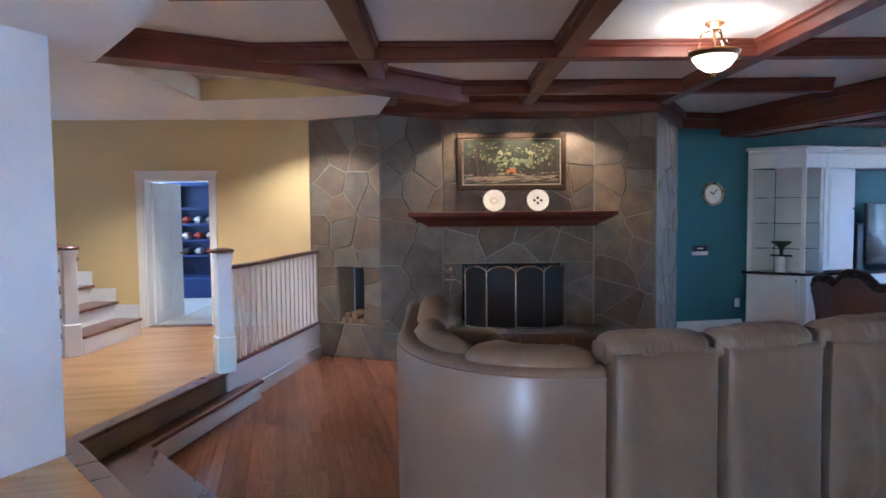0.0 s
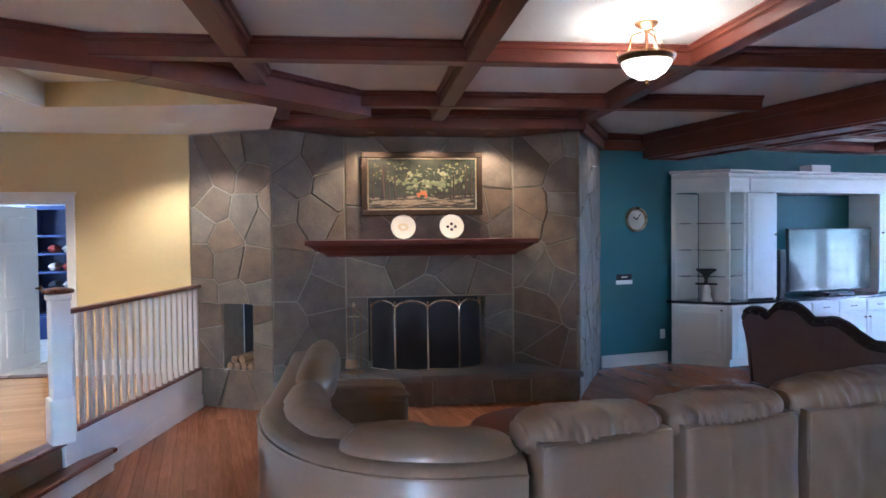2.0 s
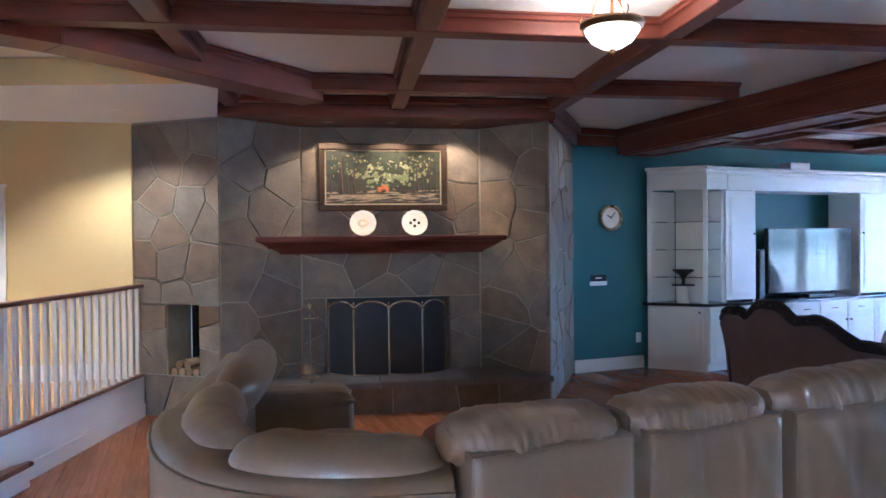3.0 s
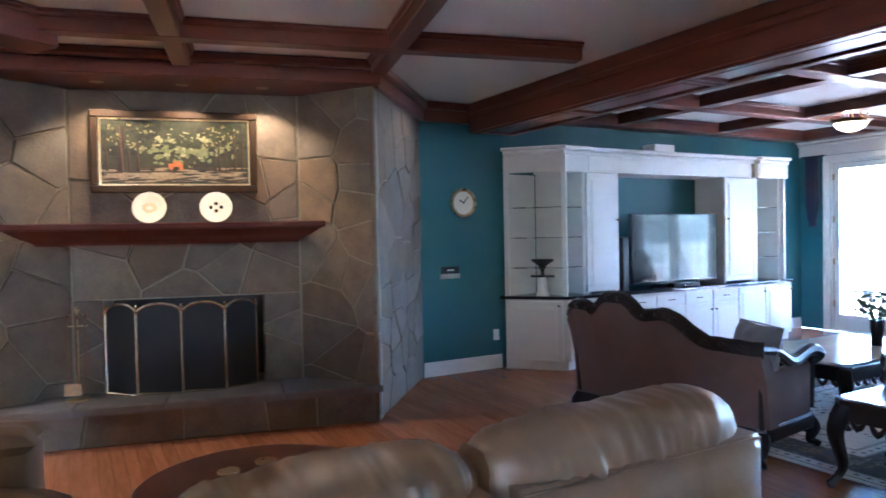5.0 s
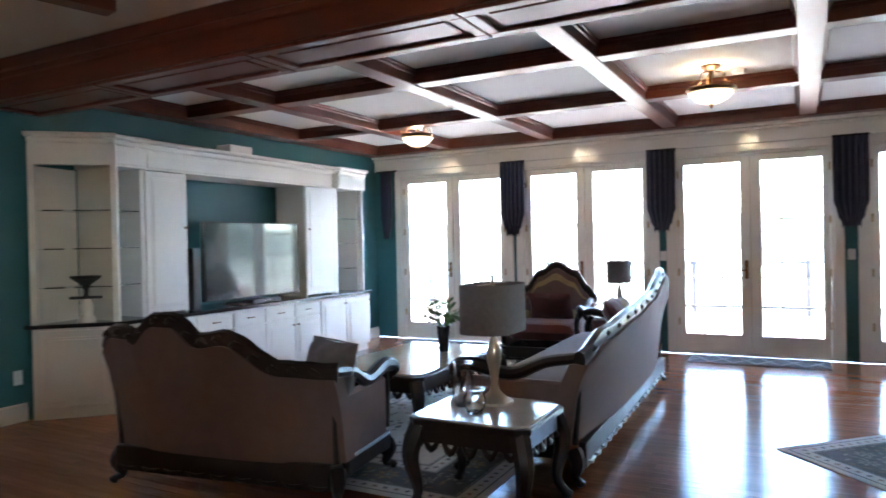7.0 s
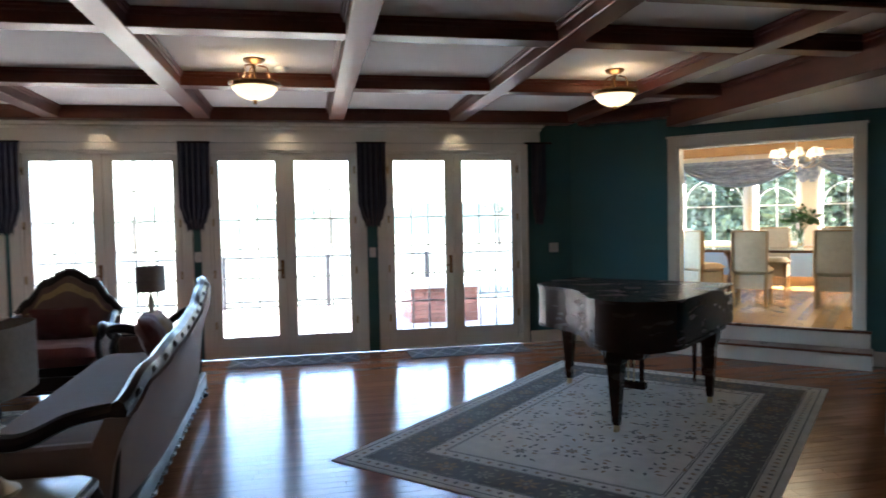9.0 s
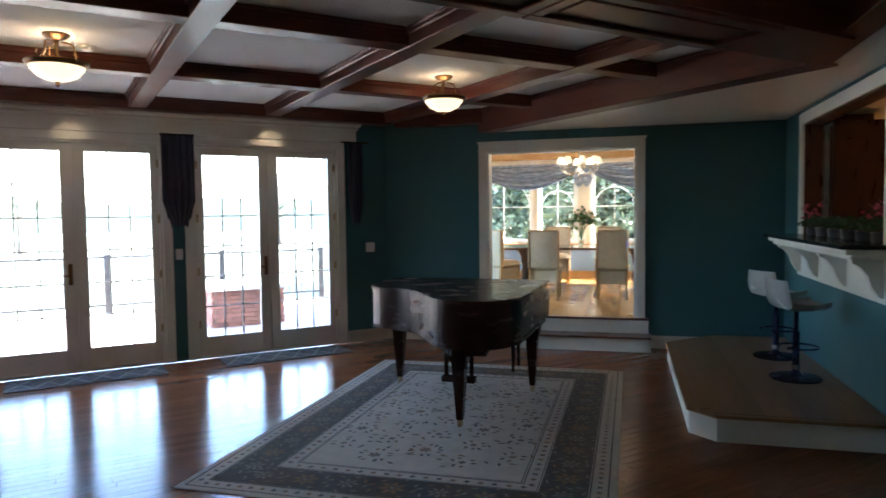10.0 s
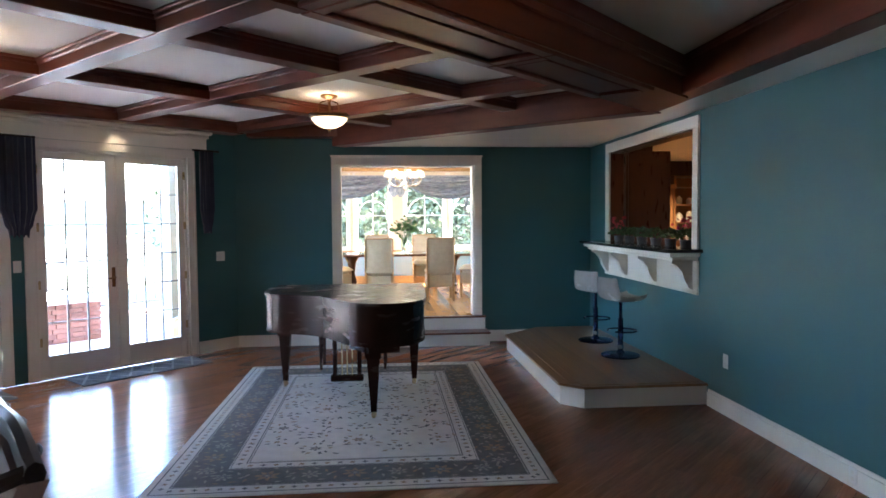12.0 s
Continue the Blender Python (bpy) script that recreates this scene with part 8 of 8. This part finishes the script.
for s0, s1, z0, z1, y0 in ((5.72, 6.18, 0.0, 2.5, -0.86), (4.4, 5.2, 0.0, 2.3, -3.55), (1.7, 3.2, 1.5, 2.35, -3.55), (1.7, 4.4, 0.0, 0.9, -3.55)):
    t = thing("kitchen_cabinet", BAR, "dark cherry kitchen cabinet seen through the pass-through", "cabinet", "kitchen cabinets")
    bm = B()
    box(bm, s0, s1, y0, y0 + 0.55, z0, z1, I4, 0.005)
    part("body", bm, M_KITW, t)
    for a, b in ((s0 + 0.02, (s0 + s1) / 2 - 0.01), ((s0 + s1) / 2 + 0.01, s1 - 0.02)):
        bm = B()
        box(bm, a, b, y0 + 0.55, y0 + 0.575, max(z0, 0.1) + 0.03, z1 - 0.05, I4, 0.006)
        d = part("door", bm, M_KITW, t)
        bm = B()
        lathe(bm, [(0.006, 0.0), (0.012, 0.02), (0.001, 0.03)], pose((s0 + s1) / 2 + (0.04 if a > (s0 + s1) / 2 else -0.04), y0 + 0.575, (z0 + z1) / 2, -90), 8)
        part("handle", bm, M_BRASS, d)
t = thing("pantry_cabinet", BAR, "amber wooden pantry cabinet with an arched door panel", "cabinet")
bm = B()
box(bm, 8.2, 8.59, -2.02, -1.42, 0.0, 2.12, I4, 0.006)
part("body", bm, M_KITL, t)
bm = B()
box(bm, 8.16, 8.2, -2.06, -1.38, 2.12, 2.2, I4, 0.012)
part("cornice", bm, M_KITL, t)
d = part("door", box(B(), 8.175, 8.198, -1.98, -1.46, 0.9, 2.08, I4, 0.004), M_KITL, t)
bm = B()
arch = [(-1.52, 0.98), (-1.92, 0.98)] + [(-1.72 - 0.20 * math.cos(math.pi * k / 10), 1.86 + 0.12 * math.sin(math.pi * k / 10)) for k in range(11)]
a, b = [bm.verts.new((8.166, y, z)) for y, z in arch], [bm.verts.new((8.176, y, z)) for y, z in arch]
bm.faces.new(a)
bm.faces.new(b[::-1])
for k in range(len(arch)):
    bm.faces.new((a[k], b[k], b[(k + 1) % len(arch)], a[(k + 1) % len(arch)]))
bmesh.ops.recalc_face_normals(bm, faces=bm.faces)
part("raised_panel", bm, M_KITL, d, "arched raised panel")
t = thing("open_shelves", BAR, "amber wooden open shelves with white crockery", "shelf unit")
for a, b in ((-2.07, -2.04), (-2.92, -2.88)):
    bm = B()
    box(bm, 8.22, 8.55, a, b, 0.92, 2.35)
    part("upright", bm, M_KITL, t)
for z in (0.92, 1.25, 1.55, 1.85, 2.15, 2.32):
    bm = B()
    box(bm, 8.22, 8.55, -2.88, -2.07, z, z + 0.025)
    part("shelf", bm, M_KITL, t)
bm = B()
box(bm, 8.55, 8.59, -2.92, -2.04, 0.92, 2.35)
part("back_panel", bm, M_KITL, t)
bm = B()
box(bm, 8.15, 8.59, -3.0, -2.03, 0.0, 0.915, I4, 0.006)
part("base", bm, M_KITL, t)
rnd = random.Random(33)
for z in (1.275, 1.575, 1.875):
    for k in range(4):
        r, h = rnd.uniform(0.04, 0.07), rnd.uniform(0.08, 0.16)
        c = thing("crockery", BAR @ Matrix.Translation((8.38, -2.2 - 0.18 * k, z)), "white crockery jar on the open shelf", "jar", "kitchen crockery")
        bm = B()
        lathe(bm, [(r * 0.7, 0), (r, h * 0.3), (r, h * 0.8), (r * 0.8, h)], n=14)
        part("body", bm, M_CHINA, c, smooth=True)
        bm = B()
        lathe(bm, [(r * 0.82, h), (r * 0.6, h + 0.015), (0.012, h + 0.02), (0.012, h + 0.035)], n=14)
        part("lid", bm, M_CHINA, c)
for s, y in ((4.4, -1.9), (7.3, -1.75)):
    q = BAR @ Vector((s, y, 2.62))
    t = thing("recessed_light", Matrix.Translation(q), "small recessed kitchen ceiling light, lit", "downlight", "recessed lights")
    bm = B()
    lathe(bm, [(0.05, -0.004), (0.068, -0.005), (0.07, 0.0), (0.05, 0.0)], n=18)
    part("ring", bm, M_WHITE, t)
    bm = B()
    lathe(bm, [(0.048, -0.003), (0.048, 0.0)], n=18)
    part("lens", bm, glow("downlight_lens", (1, 0.8, 0.5), 0.4), t, "glowing lens")
    spot("kitchen_downlight", (q.x, q.y, q.z - 0.03), 7, 120, (1, 0.72, 0.42))

# ---- ceiling lamps ----
M_BOWL = glow("alabaster_bowl_lit", (1.0, 0.70, 0.36), 0.085)


def ceiling_lamp(x, y, power, s=1.0):
    t = thing("ceiling_lamp", pose(x, y, CEIL) @ Matrix.Diagonal((s, s, 1.0, 1.0)), "semi-flush bronze ceiling lamp with a lit alabaster bowl", "ceiling lamp", "ceiling lamps")
    bm = B()
    lathe(bm, [(0.085, 0.0), (0.085, -0.012), (0.06, -0.03), (0.025, -0.04), (0.012, -0.06), (0.012, -0.19), (0.03, -0.20)], n=24)
    part("canopy", bm, M_BRONZE, t, smooth=True)
    for k in range(3):
        a = 2 * math.pi * k / 3 + 0.4
        c, s = math.cos(a), math.sin(a)
        bm = B()
        tube(bm, bend([(0.03 * c, 0.03 * s, -0.05), (0.10 * c, 0.10 * s, -0.07), (0.12 * c, 0.12 * s, -0.14), (0.17 * c, 0.17 * s, -0.19), (0.205 * c, 0.205 * s, -0.17), (0.19 * c, 0.19 * s, -0.14)], 4), 0.007, n=6)
        part("arm", bm, M_BRONZE, t)
    bm = B()
    lathe(bm, [(0.175, -0.20), (0.20, -0.188), (0.205, -0.20), (0.185, -0.225), (0.172, -0.225)], n=32)
    part("rim", bm, M_BRONZE, t, smooth=True)
    bm = B()
    lathe(bm, [(0.178, -0.215), (0.17, -0.24), (0.13, -0.285), (0.07, -0.315), (0.02, -0.325)], n=32)
    part("bowl", bm, M_BOWL, t, "glowing alabaster glass bowl", smooth=True)
    bm = B()
    lathe(bm, [(0.02, -0.322), (0.012, -0.335), (0.016, -0.345), (0.001, -0.365)], n=12)
    part("finial", bm, M_BRONZE, t)
    bulb("ceiling_lamp_light", (x, y, CEIL - 0.15), power)


ceiling_lamp(4.46, 5.16, 0.62, 0.8)
ceiling_lamp(10.44, 3.95, 0.2)
ceiling_lamp(10.48, 0.85, 0.2)
ceiling_lamp(11.15, 7.25, 0.2)
t = thing("smoke_detector", pose(10.72, 3.75, CEIL), "round white smoke detector on the ceiling", "smoke detector")
bm = B()
lathe(bm, [(0.06, 0), (0.06, -0.015), (0.045, -0.03), (0.001, -0.032)], n=20)
part("body", bm, M_WHITE, t)
bm = B()
lathe(bm, [(0.02, -0.031), (0.018, -0.036), (0.001, -0.037)], n=12)
part("button", bm, M_TRIM, t)


# ---- floor boards, last ----
def clip(poly, p, q):
    """The part of a plan outline to the left of the way from p to q."""
    nx, ny = -(q[1] - p[1]), q[0] - p[0]
    c, out = p[0] * nx + p[1] * ny, []
    for i, a in enumerate(poly):
        b = poly[(i + 1) % len(poly)]
        da, db = a[0] * nx + a[1] * ny - c, b[0] * nx + b[1] * ny - c
        if da >= 0:
            out.append(a)
        if da * db < 0:
            t = da / (da - db)
            out.append((a[0] + t * (b[0] - a[0]), a[1] + t * (b[1] - a[1])))
    return out


rnd = random.Random(77)
rest, made = B(), 0
W = 0.083
unit_boards = {}
for i in range(int(12.6 / W)):
    x = 0.42 + i * W
    y = -2.1 - rnd.uniform(0, 1.2)
    while y < 9.1:
        ln = rnd.choice((0.8, 1.1, 1.4, 1.7, 2.0))
        rect = [(x + 0.001, y + 0.001), (x + W - 0.001, y + 0.001), (x + W - 0.001, y + ln - 0.001), (x + 0.001, y + ln - 0.001)]
        y += ln
        if x > 5.1:
            rect = clip(rect, BAR_END, SE_COR) if rect else rect
            rect = clip(rect, SE_COR, SE_TOP) if len(rect) > 2 else rect
        rect = clip(rect, NE, NW) if len(rect) > 2 else rect
        if len(rect) < 3:
            continue
        cx, cy = sum(p[0] for p in rect) / len(rect), sum(p[1] for p in rect) / len(rect)
        whole = len(rect) == 4 and abs(max(p[1] for p in rect) - min(p[1] for p in rect) - ln + 0.002) < 1e-6
        if whole and made < 300 and ((5.2 < cx < 9.2 and 0.8 < cy < 4.6) or (1.4 < cx < 2.6 and 5.0 < cy < 8.2)):
            if ln not in unit_boards:
                unit_boards[ln] = mesh_of("plank", box(B(), -W / 2 + 0.001, W / 2 - 0.001, -ln / 2 + 0.001, ln / 2 - 0.001, -0.022, 0.0), M_OAK)
            ob = new("plank", unit_boards[ln])
            ob.parent = floor
            ob.matrix_basis = pose(cx, cy, 0)
            made += 1
        else:
            prism(rest, rect, -0.022, 0.0)
joined = part("planks", rest, M_OAK, floor)
joined["kind"] = "stuff"
rest2, made = B(), 0
for j in range(int(8.4 / W)):
    y = 1.4 + j * W
    x = -3.0 - rnd.uniform(0, 1.0)
    while x < 3.1:
        ln = rnd.choice((0.9, 1.2, 1.5, 1.8))
        rect = [(x + 0.001, y + 0.001), (x + ln - 0.001, y + 0.001), (x + ln - 0.001, y + W - 0.001), (x + 0.001, y + W - 0.001)]
        x += ln
        for p, q in ((RAIL1, RAIL0), (RAIL0, H0)) if y > 5.37 else ((H0, H1),):
            rect = clip(rect, q, p) if len(rect) > 2 else rect
        rect = clip(rect, ST_W, YEL_W) if len(rect) > 2 else rect
        if len(rect) < 3:
            continue
        if y > 5.3 and sum(p[0] for p in rect) / len(rect) > -0.4:
            bm = prism(B(), rect, LAND - 0.02, LAND)
            part("plank", bm, M_MAPLE, landing)
        else:
            prism(rest2, rect, LAND - 0.02, LAND)
joined = part("planks", rest2, M_MAPLE, landing)
joined["kind"] = "stuff"
